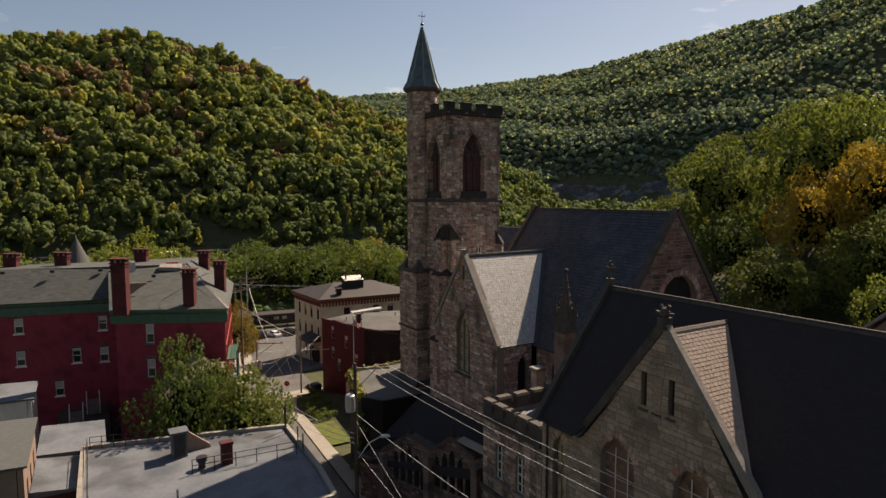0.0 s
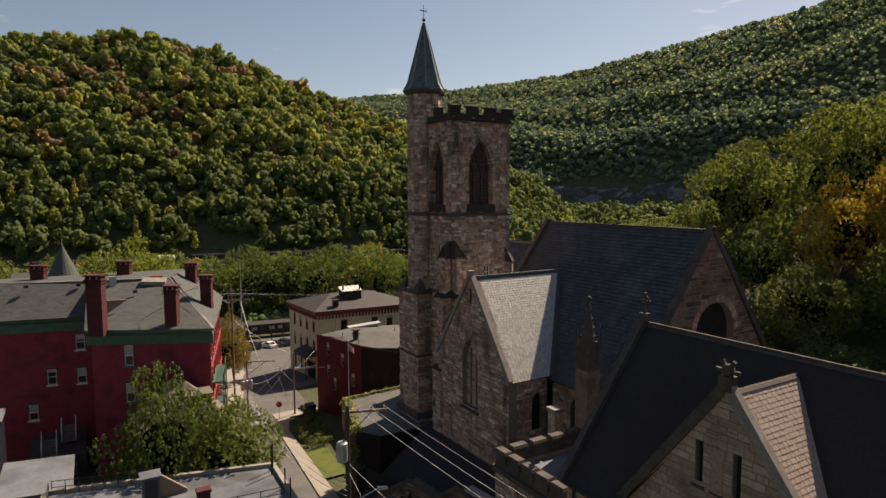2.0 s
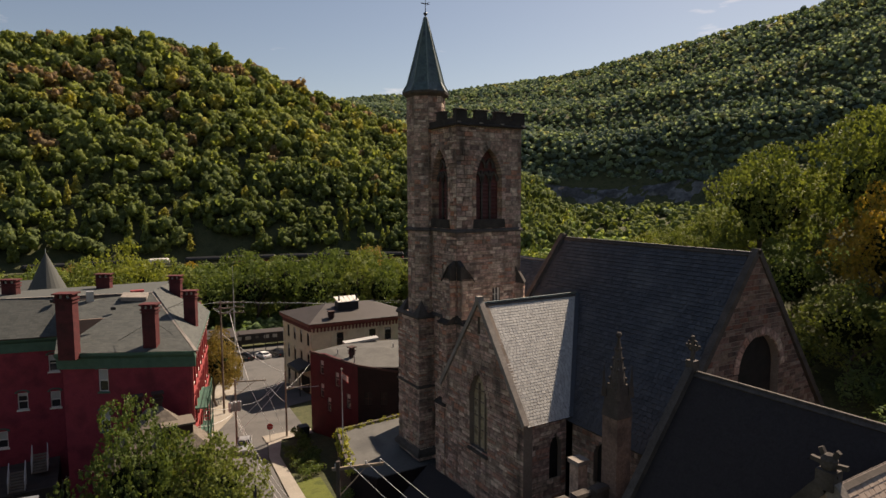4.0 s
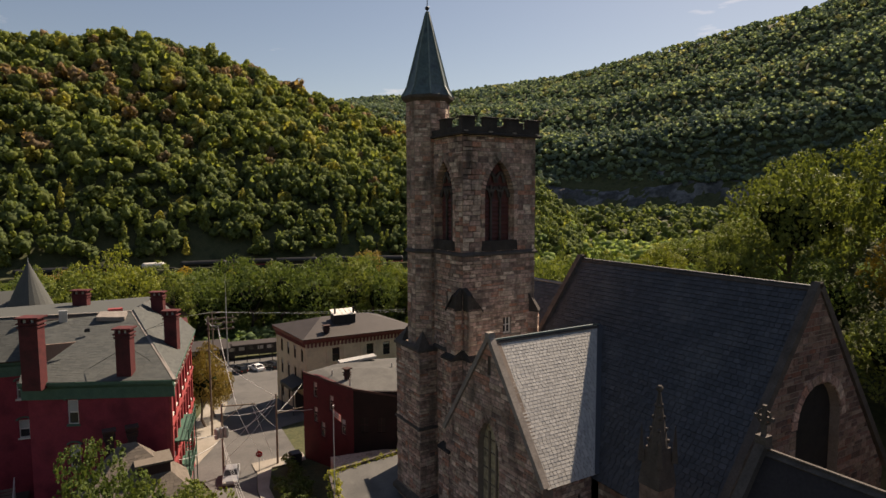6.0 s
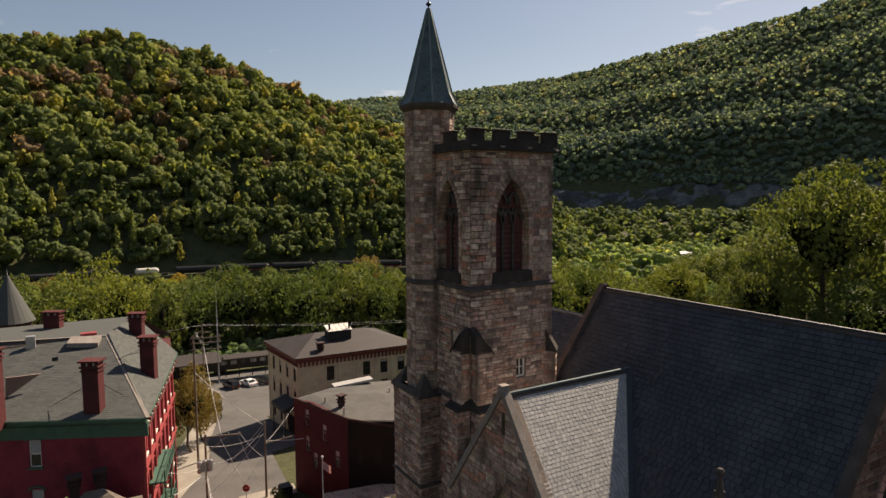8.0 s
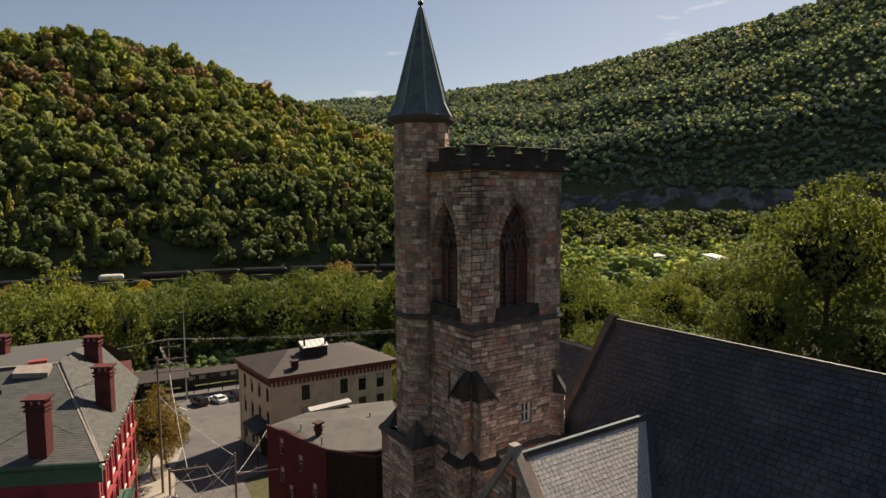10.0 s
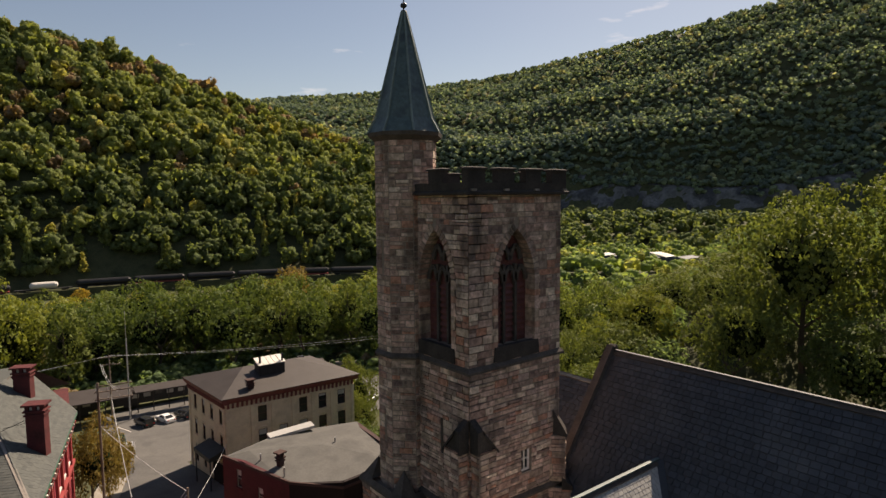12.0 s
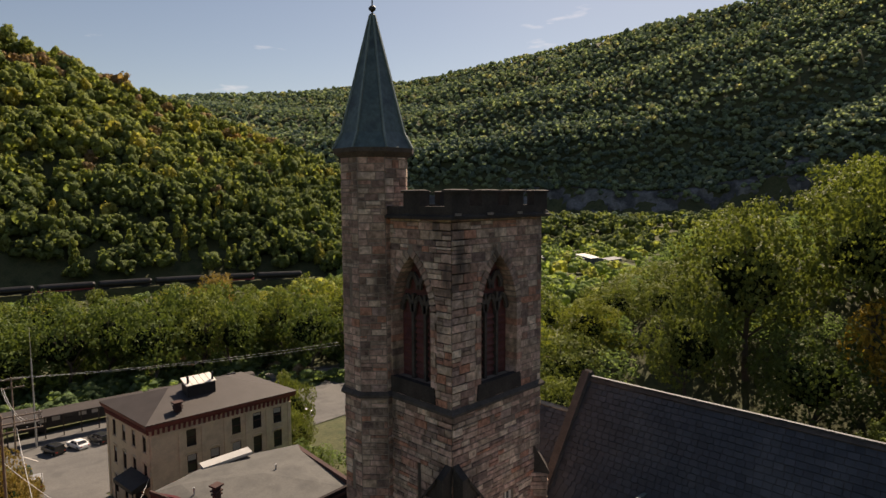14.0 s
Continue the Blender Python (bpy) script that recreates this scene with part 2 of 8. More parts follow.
# woods seen from afar: the mean of leaves, twigs and gaps, with distance haze mixed into the colour; paler and greyer
# than single leaves
WOOD = {
    "leaf_green": [(0.085, 0.115, 0.042), (0.115, 0.148, 0.055), (0.07, 0.098, 0.04), (0.14, 0.165, 0.062)],
    "leaf_yellow": [(0.145, 0.158, 0.052), (0.175, 0.18, 0.058), (0.118, 0.134, 0.048), (0.155, 0.148, 0.052)],
    "leaf_orange": [(0.22, 0.15, 0.045), (0.25, 0.165, 0.05), (0.165, 0.13, 0.045), (0.15, 0.14, 0.05)],
    "leaf_brown": [(0.17, 0.13, 0.065), (0.14, 0.12, 0.058), (0.19, 0.145, 0.07), (0.115, 0.12, 0.055)],
    "leaf_dark": [(0.05, 0.076, 0.036), (0.066, 0.095, 0.042), (0.055, 0.08, 0.04), (0.08, 0.108, 0.046)],
}
for key, cols in LEAF.items():
    M[key] = make_mat(key, [(c[0] * 1.5, c[1] * 1.42, c[2] * 1.1) for c in cols], 0.6, "island", s2=1.2, grain=0.4, bump=0, trans=0.3, spec=0.1)
# near-black core: the shade inside a crown put into its colour
M["leaf_inner_shade"] = make_mat("leaf_inner_shade", [(0.014, 0.021, 0.009), (0.022, 0.03, 0.013)], 1.0, s1=0.5, s2=3, grain=0.6, bump=1.0, bdist=0.5, spec=0.0)
for key, cols in WOOD.items():
    dry = 0.7 if key in ("leaf_brown", "leaf_orange") else 1.0
    M["valley_" + key] = make_mat("valley_" + key, [(c[0] * 2.2 * dry, c[1] * 2.2 * dry, c[2] * 2.2) for c in cols], 0.85, "noise", s1=0.15, s2=1.2, grain=0.4, bump=1.0, bdist=0.5, trans=0.45, spec=0.1)
    M["hill_" + key] = make_mat("hill_" + key, [(c[0] * 2.25 * dry, c[1] * 2.0 * dry, c[2] * 1.75) for c in cols], 0.85, "noise", s1=0.12, s2=0.9, grain=0.6, bump=1.0, bdist=0.9, trans=0.4, spec=0.1)
    # blue raised and all lightened: distance haze put into the far leaves' colour
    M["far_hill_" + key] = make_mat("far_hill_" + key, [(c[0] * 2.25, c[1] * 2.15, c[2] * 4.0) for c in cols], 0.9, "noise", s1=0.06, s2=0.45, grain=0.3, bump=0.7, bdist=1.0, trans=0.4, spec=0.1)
M["cliff"] = make_mat("bare_rock", [(0.11, 0.115, 0.125), (0.17, 0.17, 0.18), (0.06, 0.063, 0.07), (0.09, 0.09, 0.097)], 0.9, s1=0.06, s2=0.35, grain=0.45, bump=0.8, bdist=0.8)

# ---- building tools ----


class Geo:
    """Gathers vertices and faces for one mesh."""

    def __init__(self):
        self.v, self.f = [], []

    def add(self, pts, faces):
        o = len(self.v)
        self.v.extend([tuple(p) for p in pts])
        self.f.extend([tuple(o + i for i in f) for f in faces])
        return self

    def hexa(self, b, t):
        return self.add(list(b) + list(t), [(3, 2, 1, 0), (4, 5, 6, 7), (0, 1, 5, 4), (1, 2, 6, 5), (2, 3, 7, 6), (3, 0, 4, 7)])

    def box(self, x0, x1, y0, y1, z0, z1):
        return self.hexa([(x0, y0, z0), (x1, y0, z0), (x1, y1, z0), (x0, y1, z0)], [(x0, y0, z1), (x1, y0, z1), (x1, y1, z1), (x0, y1, z1)])

    def obox(self, c, ux, uy, hx, hy, z0, z1):
        """Upright box at c with half sizes along two flat axes."""
        c, ux, uy = Vector(c), Vector(ux), Vector(uy)
        q = [c + ux * (hx * a) + uy * (hy * b) for a, b in ((-1, -1), (1, -1), (1, 1), (-1, 1))]
        return self.hexa([(p.x, p.y, z0) for p in q], [(p.x, p.y, z1) for p in q])

    def extr(self, poly, vec):
        vec = Vector(vec)
        a = [Vector(p) for p in poly]
        n = len(a)
        fs = [tuple(reversed(range(n))), tuple(range(n, 2 * n))]
        fs += [(i, (i + 1) % n, n + (i + 1) % n, n + i) for i in range(n)]
        return self.add(a + [p + vec for p in a], fs)

    def prism(self, poly, z0, z1):
        return self.extr([(x, y, z0) for x, y in poly], (0, 0, z1 - z0))

    def beam(self, p0, p1, w, h=None, up=(0, 0, 1)):
        p0, p1 = Vector(p0), Vector(p1)
        h = h or w
        d = (p1 - p0).normalized()
        s = d.cross(Vector(up))
        s = s.normalized() if s.length > 1e-4 else Vector((1, 0, 0))
        u = s.cross(d)
        return self.hexa([p0 + s * (a * w / 2) + u * (b * h / 2) for a, b in ((-1, -1), (1, -1), (1, 1), (-1, 1))],
                         [p1 + s * (a * w / 2) + u * (b * h / 2) for a, b in ((-1, -1), (1, -1), (1, 1), (-1, 1))])

    def tube(self, p0, p1, r0, r1=None, n=8):
        p0, p1 = Vector(p0), Vector(p1)
        r1 = r0 if r1 is None else r1
        q = (p1 - p0).to_track_quat("Z", "Y")
        ring = [Vector((math.cos(2 * math.pi * i / n), math.sin(2 * math.pi * i / n), 0)) for i in range(n)]
        a = [p0 + q @ (v * r0) for v in ring] + [p1 + q @ (v * r1) for v in ring]
        fs = [tuple(reversed(range(n))), tuple(range(n, 2 * n))] + [(i, (i + 1) % n, n + (i + 1) % n, n + i) for i in range(n)]
        return self.add(a, fs)

    def ball(self, c, r, sz=1.0, n=8, k=5):
        c = Vector(c)
        pts = [c + Vector((0, 0, -r * sz))]
        for j in range(1, k):
            a = math.pi * j / k - math.pi / 2
            pts += [c + Vector((r * math.cos(a) * math.cos(2 * math.pi * i / n), r * math.cos(a) * math.sin(2 * math.pi * i / n), r * sz * math.sin(a))) for i in range(n)]
        pts.append(c + Vector((0, 0, r * sz)))
        fs = [(0, 1 + (i + 1) % n, 1 + i) for i in range(n)]
        for j in range(k - 2):
            o = 1 + j * n
            fs += [(o + i, o + (i + 1) % n, o + n + (i + 1) % n, o + n + i) for i in range(n)]
        o = 1 + (k - 2) * n
        fs += [(o + i, o + (i + 1) % n, len(pts) - 1) for i in range(n)]
        return self.add(pts, fs)

    def data(self, name, mat):
        me = bpy.data.meshes.new(name)
        me.from_pydata(self.v, [], self.f)
        me.validate()
        bm = bmesh.new()
        bm.from_mesh(me)
        bmesh.ops.recalc_face_normals(bm, faces=bm.faces)
        bm.to_mesh(me)
        bm.free()
        me.materials.append(mat)
        return me


def thing(name, label, category, group="", at=(0, 0, 0)):
    ob = new(name)
    ob.location = at
    ob.empty_display_size = 0.5
    return tagged(ob, label, category, group)


def attach(ob, parent):
    """Hang ob under parent so that it stays where it is."""
    if parent is not None:
        ob.parent = parent
        ob.matrix_parent_inverse = Matrix.Translation(-parent.location)
    return ob


def part(name, geo, mat, parent=None, label=""):
    ob = new(name, geo.data(name, M[mat] if isinstance(mat, str) else mat))
    return tagged(attach(ob, parent), label)


def struct(name, geo, mat, label, category):
    ob = new(name, geo.data(name, M[mat]))
    return tagged(ob, label, category, kind="structure")


class Plane:
    """A wall plane: point (u, v) lies at o + u * U + v * V, n points out."""

    def __init__(self, o, U, V=(0, 0, 1), flip=False):
        self.o, self.U, self.V = Vector(o), Vector(U).normalized(), Vector(V).normalized()
        self.n = self.U.cross(self.V).normalized() * (-1 if flip else 1)

    def p(self, u, v, d=0.0):
        return self.o + self.U * u + self.V * v + self.n * d


def slab(geo, pl, outer, holes, thick):
    """A wall of given thickness with openings that go through it."""
    bm = bmesh.new()
    loops = []
    for poly in [outer] + holes:
        vs = [bm.verts.new(pl.p(u, v)) for u, v in poly]
        es = [bm.edges.new((vs[i], vs[(i + 1) % len(vs)])) for i in range(len(vs))]
        loops.append((vs, es))
    bmesh.ops.triangle_fill(bm, use_beauty=True, edges=[e for _, es in loops for e in es])
    bm.verts.index_update()
    pts = [v.co.copy() for v in bm.verts]
    fs = [tuple(v.index for v in f.verts) for f in bm.faces]
    n = len(pts)
    back = [p - pl.n * thick for p in pts]
    faces = fs + [tuple(n + i for i in reversed(f)) for f in fs]
    for vs, _ in loops:
        k = len(vs)
        for i in range(k):
            a, b = vs[i].index, vs[(i + 1) % k].index
            faces.append((a, b, n + b, n + a))
    bm.free()
    return geo.add(pts + back, faces)


def arch(cx, w, v0, v1, spring, n=6, kind="pointed"):
    """Outline of an arched opening, from its sill to its crown."""
    h = v1 - spring
    a = w / 2
    pts = [(cx - a, v0), (cx + a, v0)]
    if kind == "round":
        for i in range(2 * n + 1):
            t = math.pi * i / (2 * n)
            pts.append((cx + a * math.cos(t), spring + h * math.sin(t)))
    else:
        r = (a * a + h * h) / (2 * a)
        right = []
        for i in range(n + 1):
            y = h * i / n
            right.append((cx + a - r + math.sqrt(max(0, r * r - y * y)), spring + y))
        pts += right + [(2 * cx - x, y) for x, y in reversed(right[:-1])]
    return pts


def spans(poly, v):
    xs = []
    for i in range(len(poly)):
        (x0, y0), (x1, y1) = poly[i], poly[(i + 1) % len(poly)]
        if (y0 <= v) != (y1 <= v):
            xs.append(x0 + (x1 - x0) * (v - y0) / (y1 - y0))
    xs.sort()
    return [(xs[i], xs[i + 1]) for i in range(0, len(xs) - 1, 2)]


def lay(outer, holes, h0, h1, w0, w1, seed, rough=True):
    """Courses of stones over a face: four corners (u, v) each."""
    rng = random.Random(seed)
    vmin, vmax = min(p[1] for p in outer), max(p[1] for p in outer)
    out = []
    v = vmin
    while v < vmax - 0.08:
        h = rng.uniform(h0, h1)
        if v + h > vmax - 0.08:
            h = vmax - v
        va, vb, vm = v + 0.004, v + h - 0.004, v + h / 2
        segs = spans(outer, vm)
        lo, hi = spans(outer, va), spans(outer, vb)
        same = len(lo) == len(segs) == len(hi)
        for k, (a, b) in enumerate(segs):
            ends = [(a, b, k if same else None)]
            cuts = sorted(s for hol in holes for s in spans(hol, vm))
            for c0, c1 in cuts:
                nxt = []
                for e0, e1, kk in ends:
                    if c1 <= e0 or c0 >= e1:
                        nxt.append((e0, e1, kk))
                    else:
                        if c0 > e0:
                            nxt.append((e0, c0, kk))
                        if c1 < e1:
                            nxt.append((c1, e1, kk))
                ends = nxt
            for e0, e1, kk in ends:
                u = e0
                while u < e1 - 0.05:
                    w = rng.uniform(w0, w1)
                    if e1 - (u + w) < w0 * 0.6:
                        w = e1 - u
                    a0 = a1 = u
                    b0 = b1 = u + w
                    if kk is not None and abs(u - segs[kk][0]) < 1e-6:
                        a0, a1 = lo[kk][0], hi[kk][0]
                    if kk is not None and abs(u + w - segs[kk][1]) < 1e-6:
                        b0, b1 = lo[kk][1], hi[kk][1]
                    if b0 > a0 + 0.02 and b1 > a1 - 0.001:
                        plain = abs(a0 - a1) < 1e-6 and abs(b0 - b1) < 1e-6
                        if rough and plain and h > 0.26 and rng.random() < 0.28:
                            vc = va + (vb - va) * rng.uniform(0.4, 0.6)
                            out.append((a0, b0, a1, b1, va, vc))
                            out.append((a0, b0, a1, b1, vc, vb))
                        else:
                            out.append((a0, b0, a1, max(b1, a1 + 0.01), va, vb))
                    u += w
        v += h
    return out


def stone_geo(geo, pl, stones, d0=0.012, d1=0.045, gap=0.007, seed=3):
    rng = random.Random(seed)
    for a0, b0, a1, b1, va, vb in stones:
        d = rng.uniform(d0, d1)
        c = min(0.02, (vb - va) * 0.1)
        base = [pl.p(a0 + gap, va + gap, -0.03), pl.p(b0 - gap, va + gap, -0.03), pl.p(b1 - gap, vb - gap, -0.03), pl.p(a1 + gap, vb - gap, -0.03)]
        top = [pl.p(a0 + gap + c, va + gap + c, d), pl.p(b0 - gap - c, va + gap + c, d * rng.uniform(0.7, 1.2)), pl.p(max(b1 - gap - c, a1 + gap + c), vb - gap - c, d), pl.p(a1 + gap + c, vb - gap - c, d * rng.uniform(0.7, 1.2))]
        geo.add(base + top, [(4, 5, 6, 7), (0, 1, 5, 4), (1, 2, 6, 5), (2, 3, 7, 6), (3, 0, 4, 7)])


def unit_stones(mat):
    """Four chamfered blocks of unit size, front towards -y."""
    made = []
    rng = random.Random(5)
    for k in range(4):
        g = Geo()
        c = 0.035
        q = [rng.uniform(0.75, 1.15) for _ in range(4)]
        base = [(0, 0.6, 0), (1, 0.6, 0), (1, 0.6, 1), (0, 0.6, 1)]
        top = [(c, -q[0], c * 1.5), (1 - c, -q[1], c * 1.5), (1 - c, -q[2], 1 - c * 1.5), (c, -q[3], 1 - c * 1.5)]
        g.add(base + top, [(4, 5, 6, 7), (0, 1, 5, 4), (1, 2, 6, 5), (2, 3, 7, 6), (3, 0, 4, 7)])
        made.append(g.data("stone_block", mat))
    return made


def face_stones(name, pl, stones, parent, mat, seed=3, singles=0, low=None, **kw):
    """Stones of a face: up to `singles` of them objects of their own, the rest one mesh."""
    rng = random.Random(seed)
    rest, count = [], 0
    blocks = UNITS[mat] if singles else None
    for s in stones:
        a0, b0, a1, b1, va, vb = s
        if count < singles and abs(a0 - a1) < 1e-6 and abs(b0 - b1) < 1e-6 and (low is None or va >= low):
            ob = new(name, blocks[rng.randrange(4)])
            g = 0.007
            x, z = pl.U * (b0 - a0 - 2 * g), pl.V * (vb - va - 2 * g)
            y = pl.n * -rng.uniform(0.015, 0.035)
            o = pl.p(a0 + g, va + g)
            ob.matrix_world = Matrix(((x.x, y.x, z.x, o.x), (x.y, y.y, z.y, o.y), (x.z, y.z, z.z, o.z), (0, 0, 0, 1)))
            attach(ob, parent)
            count += 1
        else:
            rest.append(s)
    g = Geo()
    stone_geo(g, pl, rest, seed=seed, **kw)
    ob = part(name + "work", g, mat, parent)
    ob["kind"] = "stuff"
    return count


UNITS = {"stone": unit_stones(M["stone_piece"]), "buff": unit_stones(M["buff_piece"])}


def voussoirs(geo, pl, cx, w, v1, spring, depth, d=0.06, n=9, back=0.02):
    """Radial stones round a pointed arch."""
    a, h = w / 2, v1 - spring
    r = (a * a + h * h) / (2 * a)
    for side in (1, -1):
        c = (cx + side * (a - r), spring)
        end = math.atan2(h, r - a)
        for i in range(n):
            t0, t1 = end * i / n + 0.012, end * (i + 1) / n - 0.012
            q = []
            for t, rr in ((t0, r - 0.015), (t0, r + depth), (t1, r + depth), (t1, r - 0.015)):
                q.append((c[0] + side * rr * math.cos(t), c[1] + rr * math.sin(t)))
            geo.hexa([pl.p(u, v, -back) for u, v in q], [pl.p(u, v, d) for u, v in q])


def slates(pl, outer, ch, w0, w1, seed, lift=0.045, name="slate", mat="slate", parent=None, holes=(), single=None):
    """Overlapping slates: each a thin tilted plate, thick edge down the slope; those inside the stretch are single pieces."""
    rng = random.Random(seed)
    g = Geo()
    pieces = 0
    for a0, b0, a1, b1, va, vb in lay(outer, list(holes), ch, ch, w0, w1, seed, False):
        t = lift * rng.uniform(0.8, 1.25)
        e = 0.011
        top = [pl.p(a0 + e, va, t), pl.p(b0 - e, va, t), pl.p(b1 - e, vb + 0.02, 0.006), pl.p(a1 + e, vb + 0.02, 0.006)]
        low = [pl.p(a0 + e, va, 0.0), pl.p(b0 - e, va, 0.0)]
        if single and pieces < 300 and single[0] < a0 < single[1] and single[2] < va < single[3]:
            o = pl.p(a0, va, 0)
            one = bpy.data.meshes.new("slate")
            one.from_pydata([tuple(Vector(p) - Vector(o)) for p in top + low], [], [(0, 1, 2, 3), (4, 5, 1, 0), (4, 0, 3), (5, 2, 1)])
            one.materials.append(M[mat + "_piece"])
            attach(new("slate", one), parent).location = o
            pieces += 1
            continue
        g.add(top + low, [(0, 1, 2, 3), (4, 5, 1, 0), (4, 0, 3), (5, 2, 1)])
    me = bpy.data.meshes.new(name)
    me.from_pydata(g.v, [], g.f)
    me.materials.append(M[mat])
    ob = attach(new(name, me), parent)
    ob["kind"] = "stuff"
    return ob

# ---- the land ----
EYE = (-22.0, -35.0)
LEFT_AZ = [-180, -60, -6, 1.8, 5.3, 10.7, 15.7, 21.5, 27.1, 36.4, 39.8, 43, 46, 180]
LEFT_EL = [0.10, 0.16, 0.216, 0.237, 0.235, 0.221, 0.194, 0.157, 0.117, 0.050, 0.022, -0.03, -0.12, -0.12]
RIGHT_AZ = [-180, -60, 20, 31.5, 37.2, 42.2, 47.3, 52.1, 56.7, 60.9, 64.4, 73, 85, 110, 180]
RIGHT_EL = [0.12, 0.14, 0.160, 0.179, 0.189, 0.199, 0.218, 0.234, 0.252, 0.264, 0.276, 0.298, 0.30, 0.25, 0.12]


def sm(t):
    t = np.clip(t, 0, 1)
    return t * t * (3 - 2 * t)


def street(y):
    return np.maximum(-9.9 - 0.08 * (np.clip(y, -70, 200) - 40), -15.2)


def land(x, y):
    x, y = np.asarray(x, float), np.asarray(y, float)
    dx, dy = x - EYE[0], y - EYE[1]
    r, az = np.hypot(dx, dy), np.degrees(np.arctan2(dx, dy))
    s = street(y)
    east = np.minimum(1.0 + 0.42 * np.maximum(0, x - 20), 20)
    k = sm((x - 14) / 14) * (1 - sm((y - 12) / 38))
    near = s + (east - s) * k
    near = near + (-17.0 - near) * sm((r - 165) / 80)
    bump = 5 * np.sin(x * 0.021 + 1.3) * np.sin(y * 0.017 + 0.4) + 3 * np.sin(x * 0.05 + y * 0.043)
    rb, rr = 345.0, 485.0
    zr = 14 + np.interp(az, LEFT_AZ, LEFT_EL) * rr
    t = (r - rb) / (rr - rb)
    left = np.where(t < 0, -40, np.where(t < 1, -14 + (zr + 14) * np.clip(t, 0, 1) ** 0.9, zr - 0.25 * (r - rr))) + bump * sm(t * 2) * (1 - 0.7 * sm((t - 0.6) / 0.4))
    zr2 = 12 + np.interp(az, RIGHT_AZ, RIGHT_EL) * 1000
    t1 = sm((r - 490) / 150)
    t2 = sm((r - 655) / 32)
    t3 = np.clip((r - 690) / 310, 0, 1)
    right = -17 + 21 * t1 + 42 * t2 + (zr2 - 46) * t3 ** 0.84 - 0.1 * np.maximum(0, r - 1000) + bump * 2 * t2 * (1 - 0.8 * t3)
    return np.maximum(np.maximum(near, left), np.maximum(right, -17))


def fast_mesh(name, co, faces, mats, idx=None):
    """A mesh from numpy arrays; all faces have the same number of corners."""
    k = faces.shape[1]
    me = bpy.data.meshes.new(name)
    me.vertices.add(len(co))
    me.vertices.foreach_set("co", np.ascontiguousarray(co, dtype=np.float32).ravel())
    me.loops.add(faces.size)
    me.loops.foreach_set("vertex_index", np.ascontiguousarray(faces, dtype=np.int32).ravel())
    me.polygons.add(len(faces))
    me.polygons.foreach_set("loop_start", np.arange(0, faces.size, k, dtype=np.int32))
    if idx is not None:
        me.polygons.foreach_set("material_index", np.ascontiguousarray(idx, dtype=np.int32))
    for m in mats:
        me.materials.append(m)
    me.update(calc_edges=True)
    return me


rings = np.concatenate([[0.0], 4 * 1.0385 ** np.arange(0, 186)])
spokes = 540
ang = np.arange(spokes) * 2 * np.pi / spokes
gx = EYE[0] + rings[:, None] * np.sin(ang)[None]
gy = EYE[1] + rings[:, None] * np.cos(ang)[None]
gz = land(gx, gy) - 0.12
co = np.stack([gx, gy, gz], -1).reshape(-1, 3)
ii, jj = np.meshgrid(np.arange(len(rings) - 1), np.arange(spokes), indexing="ij")
jn = (jj + 1) % spokes
quads = np.stack([ii * spokes + jj, (ii + 1) * spokes + jj, (ii + 1) * spokes + jn, ii * spokes + jn], -1).reshape(-1, 4)
ground = tagged(new("ground", fast_mesh("ground", co, quads, [M["ground"]])), "sloping valley ground of grass and soil", "ground", kind="structure")
for pgn in ground.data.polygons:
    pgn.use_smooth = True

# ---- woods ----


def crown_shape(rng, leaves, size, lumps=6):
    """Leaves of one low bush, unit height, as quads (n, 4, 3)."""
    d = rng.normal(size=(lumps, 3))
    d /= np.linalg.norm(d, axis=1)[:, None]
    cen = d * np.array([0.27, 0.27, 0.2]) * rng.uniform(0.6, 1.1, (lumps, 1)) + np.array([0, 0, 0.58])
    lr = rng.uniform(0.17, 0.27, lumps)
    which = rng.integers(0, lumps, leaves)
    d = rng.normal(size=(leaves, 3))
    d[:, 2] = d[:, 2] * 0.9 + 0.25
    d /= np.linalg.norm(d, axis=1)[:, None]
    c = cen[which] + d * (lr[which] * rng.uniform(0.72, 1.12, leaves))[:, None]
    nrm = d + rng.normal(0, 0.3, (leaves, 3))
    nrm /= np.linalg.norm(nrm, axis=1)[:, None]
    u = np.cross(nrm, rng.normal(size=(leaves, 3)))
    u /= np.linalg.norm(u, axis=1)[:, None]
    v = np.cross(nrm, u)
    s = (size * rng.uniform(0.6, 1.35, leaves))[:, None]
    e = rng.uniform(0.6, 1.0, (leaves, 1))
    drop = nrm * s * 0.25
    return np.stack([c + u * s - drop, c + v * s * e, c - u * s - drop, c - v * s * e], 1)


